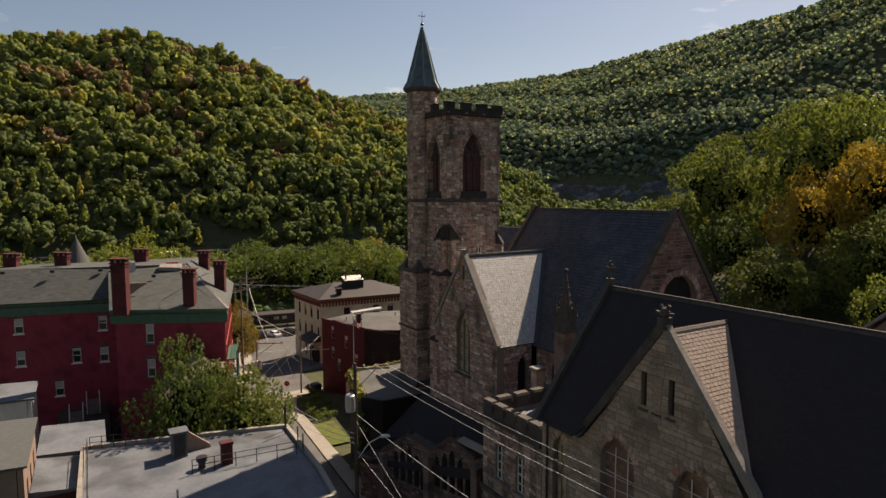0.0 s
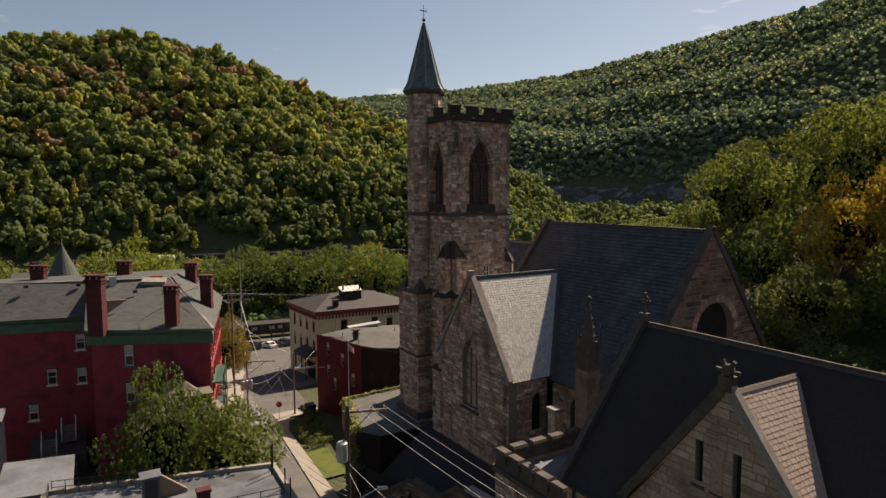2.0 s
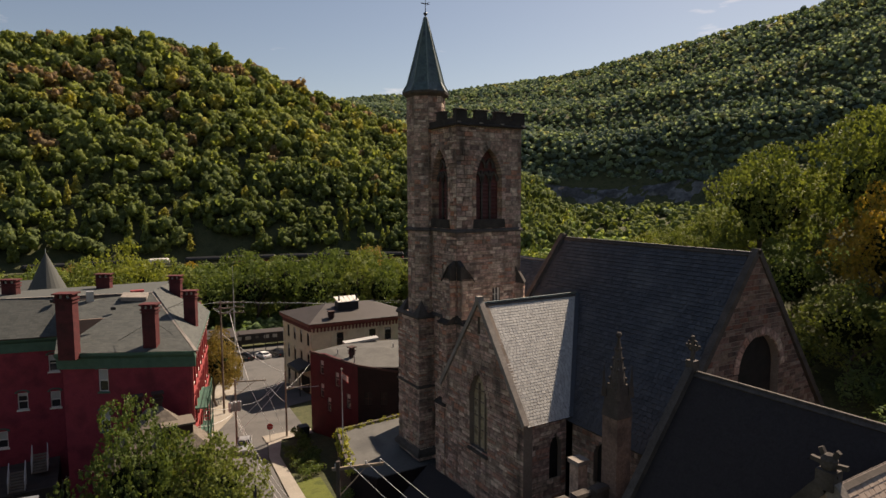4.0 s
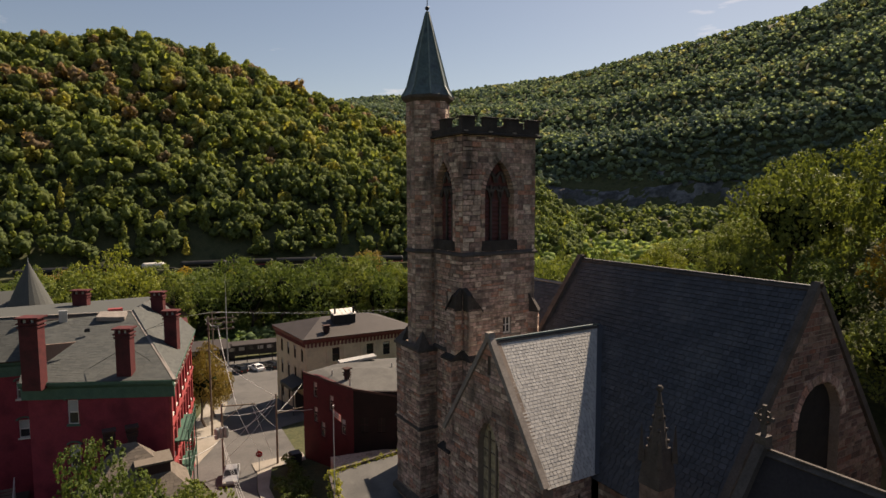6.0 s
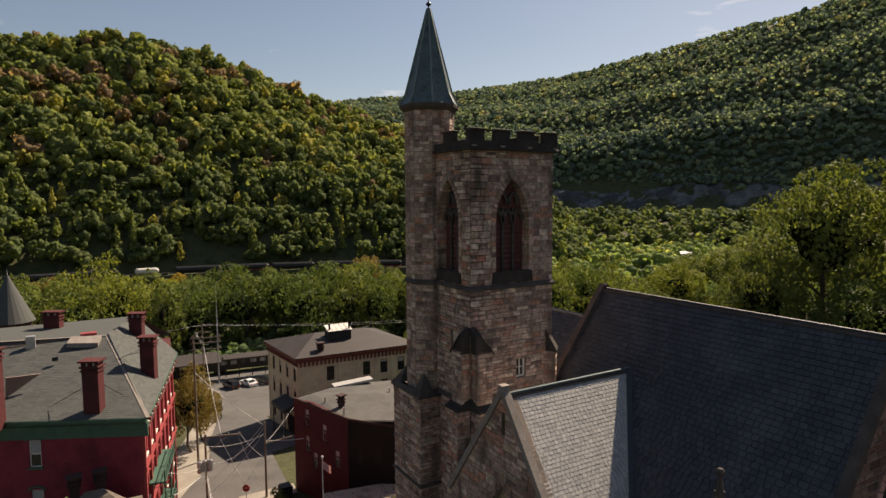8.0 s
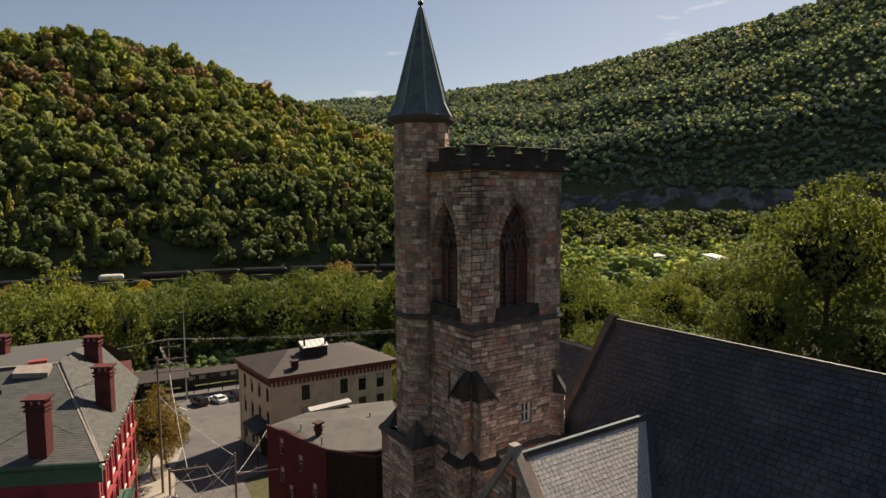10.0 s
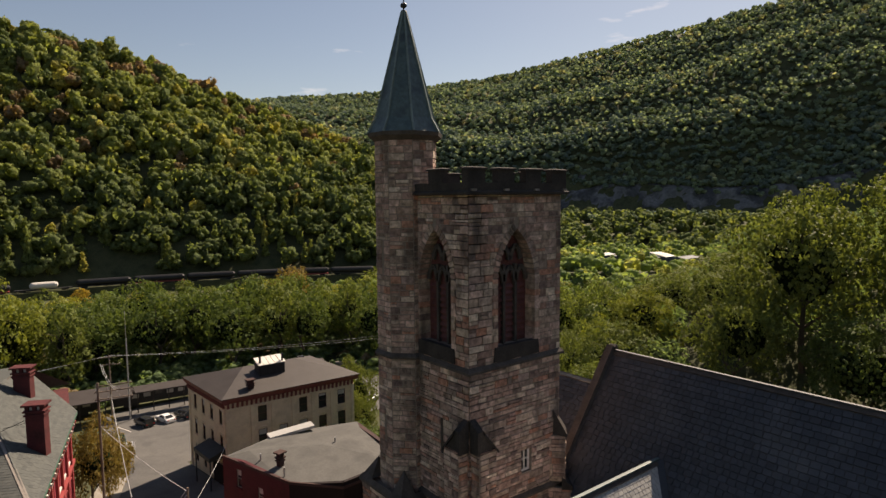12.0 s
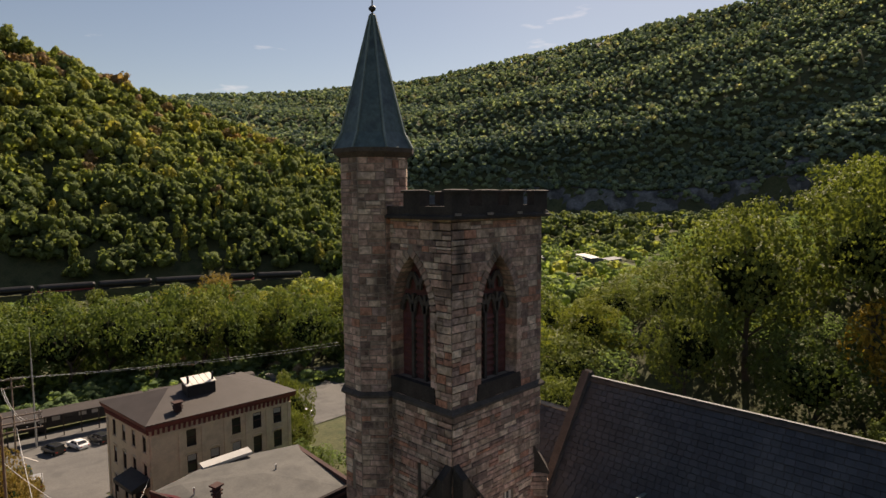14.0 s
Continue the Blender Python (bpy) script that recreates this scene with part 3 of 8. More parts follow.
def blob(rng, level, lumps, flat, rough=0.06):
    """A closed, lumpy crown of unit height: corners and triangles."""
    bm = bmesh.new()
    bmesh.ops.create_icosphere(bm, subdivisions=level, radius=1.0)
    bm.verts.ensure_lookup_table()
    d = np.array([v.co[:] for v in bm.verts])
    f = np.array([[v.index for v in q.verts] for q in bm.faces])
    bm.free()
    c = rng.normal(size=(lumps, 3))
    c[:, 2] = np.abs(c[:, 2]) * 0.9 - 0.25
    c /= np.linalg.norm(c, axis=1)[:, None]
    cut = rng.uniform(0.80, 0.93, lumps)
    lift = np.clip((d @ c.T - cut) / (1 - cut), 0, 1) ** 0.5
    r = 0.34 + 0.15 * (lift * rng.uniform(0.7, 1.2, lumps)).max(axis=1) + rng.normal(0, rough * 0.4, len(d))
    p = d * r[:, None] * np.array([1, 1, flat])
    p[:, 2] += 0.55
    return p, f


def shrunk(shape, k):
    c = np.array([0, 0, 0.55])
    return (shape[0] - c) * k + c, shape[1]


def leafy(shape, quads):
    """A lumpy crown with loose leaf clumps round it."""
    p, f = shape
    o = len(p) + np.arange(len(quads)) * 4
    tri = np.concatenate([np.stack([o, o + 1, o + 2], -1), np.stack([o, o + 2, o + 3], -1)])
    return np.concatenate([p, quads.reshape(-1, 3)]), np.concatenate([f, tri]), len(f)


def grove(name, label, shapes, places, mats):
    """One mesh of many crowns: each place is x, y, z, height, width, shape, material."""
    rng = np.random.default_rng(11)
    cos, tris, ids, n = [], [], [], 0
    for x, y, z, h, w, k, m in places:
        q, f, inner = shapes[k]
        a = rng.uniform(0, 2 * np.pi)
        ca, sa = np.cos(a), np.sin(a)
        p = np.empty_like(q)
        p[:, 0] = (q[:, 0] * ca - q[:, 1] * sa) * w + x
        p[:, 1] = (q[:, 0] * sa + q[:, 1] * ca) * w + y
        p[:, 2] = q[:, 2] * h + z
        cos.append(p)
        tris.append(f + n)
        ids.append(np.where(np.arange(len(f)) < inner, 2, m))
        n += len(p)
    ob = new(name, fast_mesh(name, np.concatenate(cos), np.concatenate(tris), [M[m] for m in mats], np.concatenate(ids)))
    ob.data.polygons.foreach_set("use_smooth", np.ones(len(ob.data.polygons), dtype=bool))
    return tagged(ob, label, "forest", kind="stuff")


def lumpy(rng, kind, lumps, level, loose, size, rough=0.13, radii=(0.11, 0.235), shell=0.27, jit=0.5, solid=True):
    """A crown of unit height: overlapping rounded leaf masses, hidden faces left out, with loose sprays round them; or the sprays alone."""
    bm = bmesh.new()
    bmesh.ops.create_icosphere(bm, subdivisions=level, radius=1.0)
    bm.verts.ensure_lookup_table()
    d = np.array([v.co[:] for v in bm.verts])
    f = np.array([[v.index for v in q.verts] for q in bm.faces])
    bm.free()
    k = np.arange(lumps)
    turn = k * 2.4 + rng.uniform(0, 6.28)
    if kind == "round":
        up = np.clip(1 - 1.5 * (k + 0.5) / lumps, -0.45, 1)
        side = np.sqrt(1 - np.minimum(1, up * up))
        cen = np.stack([shell * side * np.cos(turn), shell * side * np.sin(turn), shell * 1.1 * up], -1) * rng.uniform(0.82, 1.12, (lumps, 1))
        cen += np.array([0, 0, 0.55]) + shell * 0.22 * np.stack([np.sin(5 * cen[:, 2] / shell + turn[0]), np.cos(4 * cen[:, 0] / shell + turn[0]), np.sin(4 * cen[:, 1] / shell)], -1)
        rad = rng.uniform(*radii, lumps)
    elif kind == "conifer":
        h = (k + 0.5) / lumps
        cen = np.stack([0.2 * (1 - h) * np.cos(turn), 0.2 * (1 - h) * np.sin(turn), 0.12 + 0.84 * h], -1)
        rad = 0.06 + 0.13 * (1 - h)
    else:
        h = (k + 0.5) / lumps
        wide = 0.19 * np.sin(np.pi * np.clip(h * 0.8 + 0.2, 0, 1)) ** 0.7
        cen = np.stack([wide * np.cos(turn), wide * np.sin(turn), 0.2 + 0.72 * h], -1)
        rad = rng.uniform(0.11, 0.17, lumps) * (1.15 - 0.45 * h)
    cos, tris, n = [], [], 0
    for c, r in zip(cen, rad):
        p = c + d * (r * (1 + rng.normal(0, rough, (len(d), 1)))) * np.array([1, 1, 0.85])
        mid = p[f].mean(axis=1)
        gap = np.linalg.norm(mid[:, None] - cen[None], axis=2) - rad[None] * 0.8
        seen = (gap.min(axis=1) > 0) & (mid[:, 2] > 0.2)
        cos.append(p)
        tris.append(f[seen] + n)
        n += len(p)
    p, f = np.concatenate(cos), np.concatenate(tris)
    mid, out = p[f].mean(axis=1), np.cross(p[f[:, 1]] - p[f[:, 0]], p[f[:, 2]] - p[f[:, 0]])
    out /= np.linalg.norm(out, axis=1)[:, None] + 1e-9
    share = np.linalg.norm(np.cross(p[f[:, 1]] - p[f[:, 0]], p[f[:, 2]] - p[f[:, 0]]), axis=1) * (0.55 + 0.45 * np.clip(out[:, 2] + 0.9, 0, 1))
    pick = rng.choice(len(f), loose, p=share / share.sum())
    nrm = out[pick] + rng.normal(0, jit, (loose, 3))
    nrm /= np.linalg.norm(nrm, axis=1)[:, None]
    u = np.cross(nrm, rng.normal(size=(loose, 3)))
    u /= np.linalg.norm(u, axis=1)[:, None]
    v = np.cross(nrm, u)
    w = size * rng.uniform(0.6, 1.3, (loose, 1))
    c = mid[pick] + out[pick] * size * rng.uniform(-0.6, 1.4, (loose, 1)) + rng.normal(0, size * 0.6, (loose, 3))
    if not solid:
        p, f = p[:0], f[:0]
    return leafy((p, f), np.stack([c + u * w, c + v * w * 0.7, c - u * w, c - v * w * 0.7], 1))[:2] + (0,)


srng = np.random.default_rng(4)
HILL_SHAPES = [lumpy(srng, "round", 8, 2, 190, 0.036, 0.24, (0.13, 0.23), 0.25) for _ in range(7)]
HILL_SHAPES += [lumpy(srng, "conifer", 12, 2, 150, 0.04, 0.2) for _ in range(2)]
HILL_SHAPES += [lumpy(srng, "tall", 13, 2, 180, 0.04, 0.2) for _ in range(2)]
FAR_SHAPES = [lumpy(srng, "round", 4, 2, 14, 0.05, 0.14, (0.16, 0.25), 0.22) for _ in range(8)]
WOODS = ["hill_leaf_green", "hill_leaf_yellow", "hill_leaf_dark", "hill_leaf_brown", "hill_leaf_orange"]


def scatter(rng, r0, r1, a0, a1, gap):
    """Random spots, none closer to another than the gap."""
    n = int(3.2 * math.radians(a1 - a0) * (r1 * r1 - r0 * r0) / 2 / (gap * gap))
    r = np.sqrt(rng.uniform(r0 * r0, r1 * r1, n))
    az = np.radians(rng.uniform(a0, a1, n))
    xs, ys = EYE[0] + r * np.sin(az), EYE[1] + r * np.cos(az)
    cells, out = {}, []
    for x, y in zip(xs.tolist(), ys.tolist()):
        i, j = int(x // gap), int(y // gap)
        if all((x - u) ** 2 + (y - v) ** 2 > gap * gap for p in (-1, 0, 1) for q in (-1, 0, 1) for u, v in cells.get((i + p, j + q), ())):
            cells.setdefault((i, j), []).append((x, y))
            out.append((x, y))
    return out


def hill_places(r0, r1, a0, a1, gap, far):
    rng = np.random.default_rng(21 if far else 20)
    spots = scatter(rng, r0, r1, a0, a1, gap)
    zs = land(np.array([p[0] for p in spots]), np.array([p[1] for p in spots])).tolist()
    out = []
    for (x, y), z in zip(spots, zs):
        if z < -13 or (far and (z < 2 or 4.6 < z < 30 + 9 * math.sin(x * 0.03))):
            continue
        tone = 0.5 + 0.5 * math.sin(x * 0.031 + 2.0) * math.sin(y * 0.027 + z * 0.05)
        u = rng.uniform()
        high = min(1, max(0, (z - 10) / 80))
        if far:
            up = min(1, max(0, (z - 60) / 140))
            m = 1 if u < 0.02 + 0.08 * up else 2 if u > 0.6 + 0.2 * up else 0
            k = int(rng.integers(0, 8))
            w = rng.uniform(8, 13.5)
            h = w * rng.uniform(0.85, 1.05)
        else:
            k = int(rng.integers(0, 7))
            m = 0
            if u < 0.02 + 0.20 * high * tone:
                m = 3
            elif u < 0.10 + 0.34 * high * tone:
                m = 1
            elif u < 0.101 + 0.343 * high * tone:
                m = 4
            elif u > 0.6 + 0.25 * high:
                m = 2
            w = rng.uniform(7, 14)
            h = w * rng.uniform(0.95, 1.4)
            # foot of the slope mostly dark crowns: its shade put into leaf colour
            if high < 0.3:
                v = rng.uniform()
                if v < 0.22:
                    k = int(rng.integers(7, 11))
                    m = 1 if rng.uniform() < 0.25 else 0
                    h, w = rng.uniform(11, 18), rng.uniform(7, 11)
                elif v < 0.85:
                    m = 2
                if z < 4 and v > 0.8:
                    continue
        out.append((x, y, z - h * 0.2, h, w, k, m))
    return out


grove("forest_near_hill", "mixed green, yellow and brown woods on the hillside across the river", HILL_SHAPES, hill_places(348, 504, -14, 46, 4.7, False), WOODS)
grove("forest_far_hill", "haze-tinted green woods on the long far mountain", FAR_SHAPES, hill_places(560, 1030, 17, 88, 6.6, True) + hill_places(680, 760, 24, 88, 6.0, True), ["far_" + m for m in WOODS])

# bare rock at the foot of the far mountain
ca = np.radians(np.linspace(14, 92, 260))
cr = np.linspace(646, 700, 22)
cx = EYE[0] + cr[:, None] * np.sin(ca)[None]
cy = EYE[1] + cr[:, None] * np.cos(ca)[None]
cz = land(cx, cy) + 0.6
jut = 2.2 * np.sin(ca * 90 + 1)[None] * np.sin(cr * 0.35)[:, None] + np.random.default_rng(3).normal(0, 0.9, cx.shape)
cx, cy = cx - jut * np.sin(ca)[None], cy - jut * np.cos(ca)[None]
ci, cj = np.meshgrid(np.arange(len(cr) - 1), np.arange(len(ca) - 1), indexing="ij")
cq = (ci * len(ca) + cj)[..., None] + np.array([0, len(ca), len(ca) + 1, 1])
tagged(new("cliff", fast_mesh("cliff", np.stack([cx, cy, cz], -1).reshape(-1, 3), cq.reshape(-1, 4), [M["cliff"]])), "bare grey rock cut at the mountain foot", "cliff", kind="structure")

# ---- the church ----
church = thing("church", "dark stone gothic church with square tower, spire and slate roofs", "church", at=(5, -6, 1.2))
ZP = 1.2   # churchyard level
TW = 6.0   # side of the tower


def tower_side(o, U, cx, name, singles):
    """One side of the tower: wall with belfry opening, its stones and louvres."""
    pl = Plane(o, U)
    hole = arch(cx, 2.45, 20.75, 26.2, 23.7)
    slit = [(cx + 0.35, 15.6), (cx + 0.53, 15.6), (cx + 0.53, 17.3), (cx + 0.35, 17.3)] if name == "west" else [(3.3, 14.3), (4.0, 14.3), (4.0, 15.5), (3.3, 15.5)]
    g = Geo()
    slab(g, pl, [(0, ZP), (TW, ZP), (TW, 27.85), (0, 27.85)], [hole, slit], 1.05)
    part("tower_wall", g, "mortar", church)
    ring = arch(cx, 3.05, 20.75, 26.66, 23.7)
    st = lay([(0, 20.05), (TW, 20.05), (TW, 27.8), (0, 27.8)], [ring], 0.24, 0.42, 0.35, 0.95, 7 + singles)
    face_stones("stone", pl, st, church, "stone", 8, singles)
    st = lay([(0, ZP), (TW, ZP), (TW, 19.85), (0, 19.85)], [slit], 0.17, 0.38, 0.3, 1.0, 9)
    face_stones("stone", pl, st, church, "stone", 9, 0, d0=0.01, d1=0.06)
    g = Geo()
    voussoirs(g, pl, cx, 2.45, 26.2, 23.7, 0.32, 0.04, 11, 0.62)
    for s in (-1, 1):
        v = 20.75
        while v < 23.6:
            w = 0.26 if int(v * 3) % 2 else 0.36
            a, b = sorted((cx + s * 1.21, cx + s * (1.225 + w)))
            g.hexa([pl.p(a, v, -0.62), pl.p(b, v, -0.62), pl.p(b, v + 0.29, -0.62), pl.p(a, v + 0.29, -0.62)],
                   [pl.p(a, v, 0.035), pl.p(b, v, 0.035), pl.p(b, v + 0.29, 0.035), pl.p(a, v + 0.29, 0.035)])
            v += 0.31
    part("arch_surround", g, "stone", church)["kind"] = "stuff"
    g = Geo()
    slab(g, pl, [(cx - 1.5, 20.12), (cx + 1.5, 20.12), (cx + 1.42, 20.8), (cx - 1.42, 20.8)], [], 0.3)
    sill = part("window_sill", g, "soot", church)
    sill.location = pl.n * 0.08
    win = part("louvred_window", _panel(pl, arch(cx, 2.45, 20.75, 26.2, 23.7), 0.62, 0.06), "louvre", church, "dark red louvred belfry window")
    g = Geo()
    for m in (-0.38, 0.38):
        g.hexa([pl.p(cx + m - 0.07, 20.75, -0.42), pl.p(cx + m + 0.07, 20.75, -0.42), pl.p(cx + m + 0.07, 20.75, -0.61), pl.p(cx + m - 0.07, 20.75, -0.61)],
               [pl.p(cx + m - 0.07, 24.5, -0.42), pl.p(cx + m + 0.07, 24.5, -0.42), pl.p(cx + m + 0.07, 24.5, -0.61), pl.p(cx + m - 0.07, 24.5, -0.61)])
    for m in (-0.76, 0, 0.76):
        tr = arch(cx + m, 0.66, 23.2, 24.4, 23.7, 4)
        for i in range(2, len(tr) - 1):
            g.beam(pl.p(*tr[i], -0.48), pl.p(*tr[i + 1], -0.48), 0.2, 0.12, pl.n)
    for m in (-0.38, 0.38):
        tr = arch(cx + m, 0.66, 24.3, 25.4, 24.7, 4)
        for i in range(2, len(tr) - 1):
            g.beam(pl.p(*tr[i], -0.48), pl.p(*tr[i + 1], -0.48), 0.2, 0.12, pl.n)
    part("tracery", g, "dark_trim", win, "dark stone tracery bars")
    v = 20.95
    while v < 23.6:
        for m in (-0.76, 0, 0.76):
            g = Geo()
            g.hexa([pl.p(cx + m - 0.31, v, -0.52), pl.p(cx + m + 0.31, v, -0.52), pl.p(cx + m + 0.31, v + 0.05, -0.52), pl.p(cx + m - 0.31, v + 0.05, -0.52)],
                   [pl.p(cx + m - 0.31, v + 0.16, -0.61), pl.p(cx + m + 0.31, v + 0.16, -0.61), pl.p(cx + m + 0.31, v + 0.21, -0.61), pl.p(cx + m - 0.31, v + 0.21, -0.61)])
            part("louvre_blade", g, "louvre", win)
        v += 0.3
    if name == "south":
        g = Geo()
        for a, b, c, d in ((3.3, 4.0, 14.3, 14.4), (3.3, 4.0, 15.4, 15.5), (3.3, 3.4, 14.4, 15.4), (3.9, 4.0, 14.4, 15.4), (3.62, 3.68, 14.4, 15.4), (3.4, 3.9, 14.88, 14.93)):
            g.hexa([pl.p(a, c, -0.25), pl.p(b, c, -0.25), pl.p(b, d, -0.25), pl.p(a, d, -0.25)], [pl.p(a, c, -0.15), pl.p(b, c, -0.15), pl.p(b, d, -0.15), pl.p(a, d, -0.15)])
        small = part("window", g, "white_trim", church, "small white-framed window")
        part("pane", _panel(pl, [(3.4, 14.4), (3.9, 14.4), (3.9, 15.4), (3.4, 15.4)], 0.22, 0.02), "glass", small)
    return pl


def _panel(pl, poly, depth, thick):
    g = Geo()
    g.extr([pl.p(u, v, -depth) for u, v in poly], pl.n * -thick)
    return g


west = tower_side((0, TW, 0), (0, -1, 0), TW - 2.4, "west", 150)
south = tower_side((0, 0, 0), (1, 0, 0), 2.95, "south", 150)
g = Geo()
g.box(TW - 0.7, TW, 1.05, TW, ZP, 27.85).box(1.05, TW - 0.7, TW - 0.7, TW, ZP, 27.85)
part("tower_wall", g, "mortar", church)
g = Geo()
for pl in (Plane((TW, 0, 0), (0, 1, 0)), Plane((TW, TW, 0), (-1, 0, 0))):
    stone_geo(g, pl, lay([(0, 14), (TW, 14), (TW, 27.8), (0, 27.8)], [], 0.3, 0.45, 0.5, 1.0, 31))
part("stonework", g, "stone", church)["kind"] = "stuff"
g = Geo().box(1.05, TW - 0.7, 1.05, TW - 0.7, 19.7, 20.0).box(1.05, TW - 0.7, 1.05, TW - 0.7, 27.2, 27.6)
part("floor_deck", g, "void", church)


def ring_band(g, x0, x1, y0, y1, z0, z1, out):
    """A moulding round a square: sloped top, square foot."""
    a = [(x0 - out, y0 - out), (x1 + out, y0 - out), (x1 + out, y1 + out), (x0 - out, y1 + out)]
    b = [(x0 - 0.02, y0 - 0.02), (x1 + 0.02, y0 - 0.02), (x1 + 0.02, y1 + 0.02), (x0 - 0.02, y1 + 0.02)]
    zm = z0 + (z1 - z0) * 0.45
    o = len(g.v)
    for ring, z in ((b, z0), (a, z0 + 0.03), (a, zm), (b, z1)):
        g.v.extend((x, y, z) for x, y in ring)
    for k in range(3):
        for i in range(4):
            j = (i + 1) % 4
            g.f.append((o + 4 * k + i, o + 4 * k + j, o + 4 * k + 4 + j, o + 4 * k + 4 + i))


g = Geo()
ring_band(g, 0, TW, 0, TW, 19.78, 20.1, 0.16)
part("string_course", g, "dark_trim", church)
g = Geo()
ring_band(g, 0, TW, 0, TW, 13.05, 13.35, 0.2)
part("string_course", g, "dark_trim", church)
# parapet
g = Geo()
ring_band(g, 0, TW, 0, TW, 27.75, 28.05, 0.3)
for x0, x1, y0, y1 in ((-0.18, 0.2, -0.18, TW + 0.18), (TW - 0.2, TW + 0.18, -0.18, TW + 0.18), (0.2, TW - 0.2, -0.18, 0.2), (0.2, TW - 0.2, TW - 0.2, TW + 0.18)):
    g.box(x0, x1, y0, y1, 27.9, 28.3)
part("parapet", g, "soot", church, "blackened stone parapet")


def merlon(x0, x1, y0, y1):
    """A low block on the parapet with a sloped, overhanging cap."""
    g = Geo().box(x0, x1, y0, y1, 28.3, 28.86)
    m = part("merlon", g, "soot", church)
    a, b = 0.08, -0.06
    lo = [(x0 - a, y0 - a), (x1 + a, y0 - a), (x1 + a, y1 + a), (x0 - a, y1 + a)]
    hi = [(x0 - b, y0 - b), (x1 + b, y0 - b), (x1 + b, y1 + b), (x0 - b, y1 + b)]
    g = Geo().hexa([(x, y, 28.86) for x, y in lo], [(x, y, 28.94) for x, y in lo])
    g.hexa([(x, y, 28.942) for x, y in lo], [(x, y, 28.98) for x, y in hi])
    part("cap", g, "soot", m, "weathered sloping cap stone")


for k in range(4):
    a = -0.18 + k * 1.78
    merlon(a, a + 1.02, -0.18, 0.2)
    merlon(a, a + 1.02, TW - 0.2, TW + 0.18)
for k in range(1, 3):
    a = -0.18 + k * 1.78
    if k < 2:
        merlon(-0.18, 0.2, a, a + 1.02)
    merlon(TW - 0.2, TW + 0.18, a, a + 1.02)
# small corner stops under the parapet, pale so that their glint is in the colour
for k in range(4):
    part("drip_stone", Geo().box(-0.1 + k * 1.95, 0.18 + k * 1.95, -0.38, -0.28, 27.93, 28.03), "coping", church)

# stair turret
TC = Vector((0.33, 5.14, 0))


def octagon(ap, z, phase=22.5):
    r = ap / math.cos(math.radians(22.5))
    return [(TC.x + r * math.cos(math.radians(phase + 45 * i)), TC.y + r * math.sin(math.radians(phase + 45 * i)), z) for i in range(8)]


def oct_stage(g, ap0, z0, ap1, z1):
    a, b = octagon(ap0, z0), octagon(ap1, z1)
    o = len(g.v)
    g.v += a + b
    g.f += [tuple(o + i for i in reversed(range(8))), tuple(o + 8 + i for i in range(8))] + [(o + i, o + (i + 1) % 8, o + 8 + (i + 1) % 8, o + 8 + i) for i in range(8)]


g = Geo()
oct_stage(g, 1.42, 13.0, 1.42, 30.55)
part("turret_wall", g, "mortar", church)
g = Geo()
for i in range(8):
    a, b = octagon(1.42, 0)[i], octagon(1.42, 0)[(i + 1) % 8]
    n = Vector(((a[0] + b[0]) / 2 - TC.x, (a[1] + b[1]) / 2 - TC.y, 0))
    if n.x > 0.5 and n.y > 0.5:
        continue
    pl = Plane(a, Vector(b) - Vector(a))
    if pl.n.dot(n) < 0:
        pl = Plane(b, Vector(a) - Vector(b))
    L = (Vector(b) - Vector(a)).length
    slit = [[(L / 2 - 0.1, zz), (L / 2 + 0.1, zz), (L / 2 + 0.1, zz + 1.5), (L / 2 - 0.1, zz + 1.5)] for zz in (15.5, 24.0)] if i in (3,) else []
    stone_geo(g, pl, lay([(0, 13.1), (L, 13.1), (L, 30.5), (0, 30.5)], slit, 0.24, 0.42, 0.3, 0.8, 40 + i))
part("stonework", g, "stone", church)["kind"] = "stuff"
g = Geo()
oct_stage(g, 1.46, 19.78, 1.6, 19.84)
oct_stage(g, 1.6, 19.84, 1.6, 19.95)
oct_stage(g, 1.6, 19.95, 1.44, 20.1)
part("string_course", g, "dark_trim", church)
g = Geo()
oct_stage(g, 1.46, 30.4, 1.72, 30.62)
oct_stage(g, 1.72, 30.62, 1.76, 30.8)
part("cornice", g, "dark_trim", church)
g = Geo()
oct_stage(g, 1.72, 30.78, 1.36, 31.5)
oct_stage(g, 1.36, 31.5, 0.09, 36.7)
spire = part("spire", g, "copper", church, "green copper octagonal spire")
g = Geo()
for p, q in zip(octagon(1.38, 31.5), octagon(0.1, 36.7)):
    g.beam(p, q, 0.09, 0.09)
for p, q in zip(octagon(1.75, 30.8), octagon(1.38, 31.5)):
    g.beam(p, q, 0.09, 0.09)
part("seam", g, "old_copper", spire, "pale green rolled seams")
g = Geo().tube((TC.x, TC.y, 36.6), (TC.x, TC.y, 38.3), 0.04, 0.02).ball((TC.x, TC.y, 37.0), 0.17, 0.8).ball((TC.x, TC.y, 36.72), 0.14, 0.5)
g.box(TC.x - 0.4, TC.x + 0.35, TC.y - 0.01, TC.y + 0.01, 37.75, 37.82)
g.beam((TC.x + 0.1, TC.y, 37.79), (TC.x + 0.35, TC.y, 37.95), 0.03)
part("weather_vane", g, "black_metal", spire, "small ball finial with weather vane")
# square foot of the turret with broaches
g = Geo()
q0 = 1.78
g.prism([(TC.x - q0, TC.y - q0), (TC.x + q0, TC.y - q0), (TC.x + q0, TC.y + q0), (TC.x - q0, TC.y + q0)], ZP, 13.0)
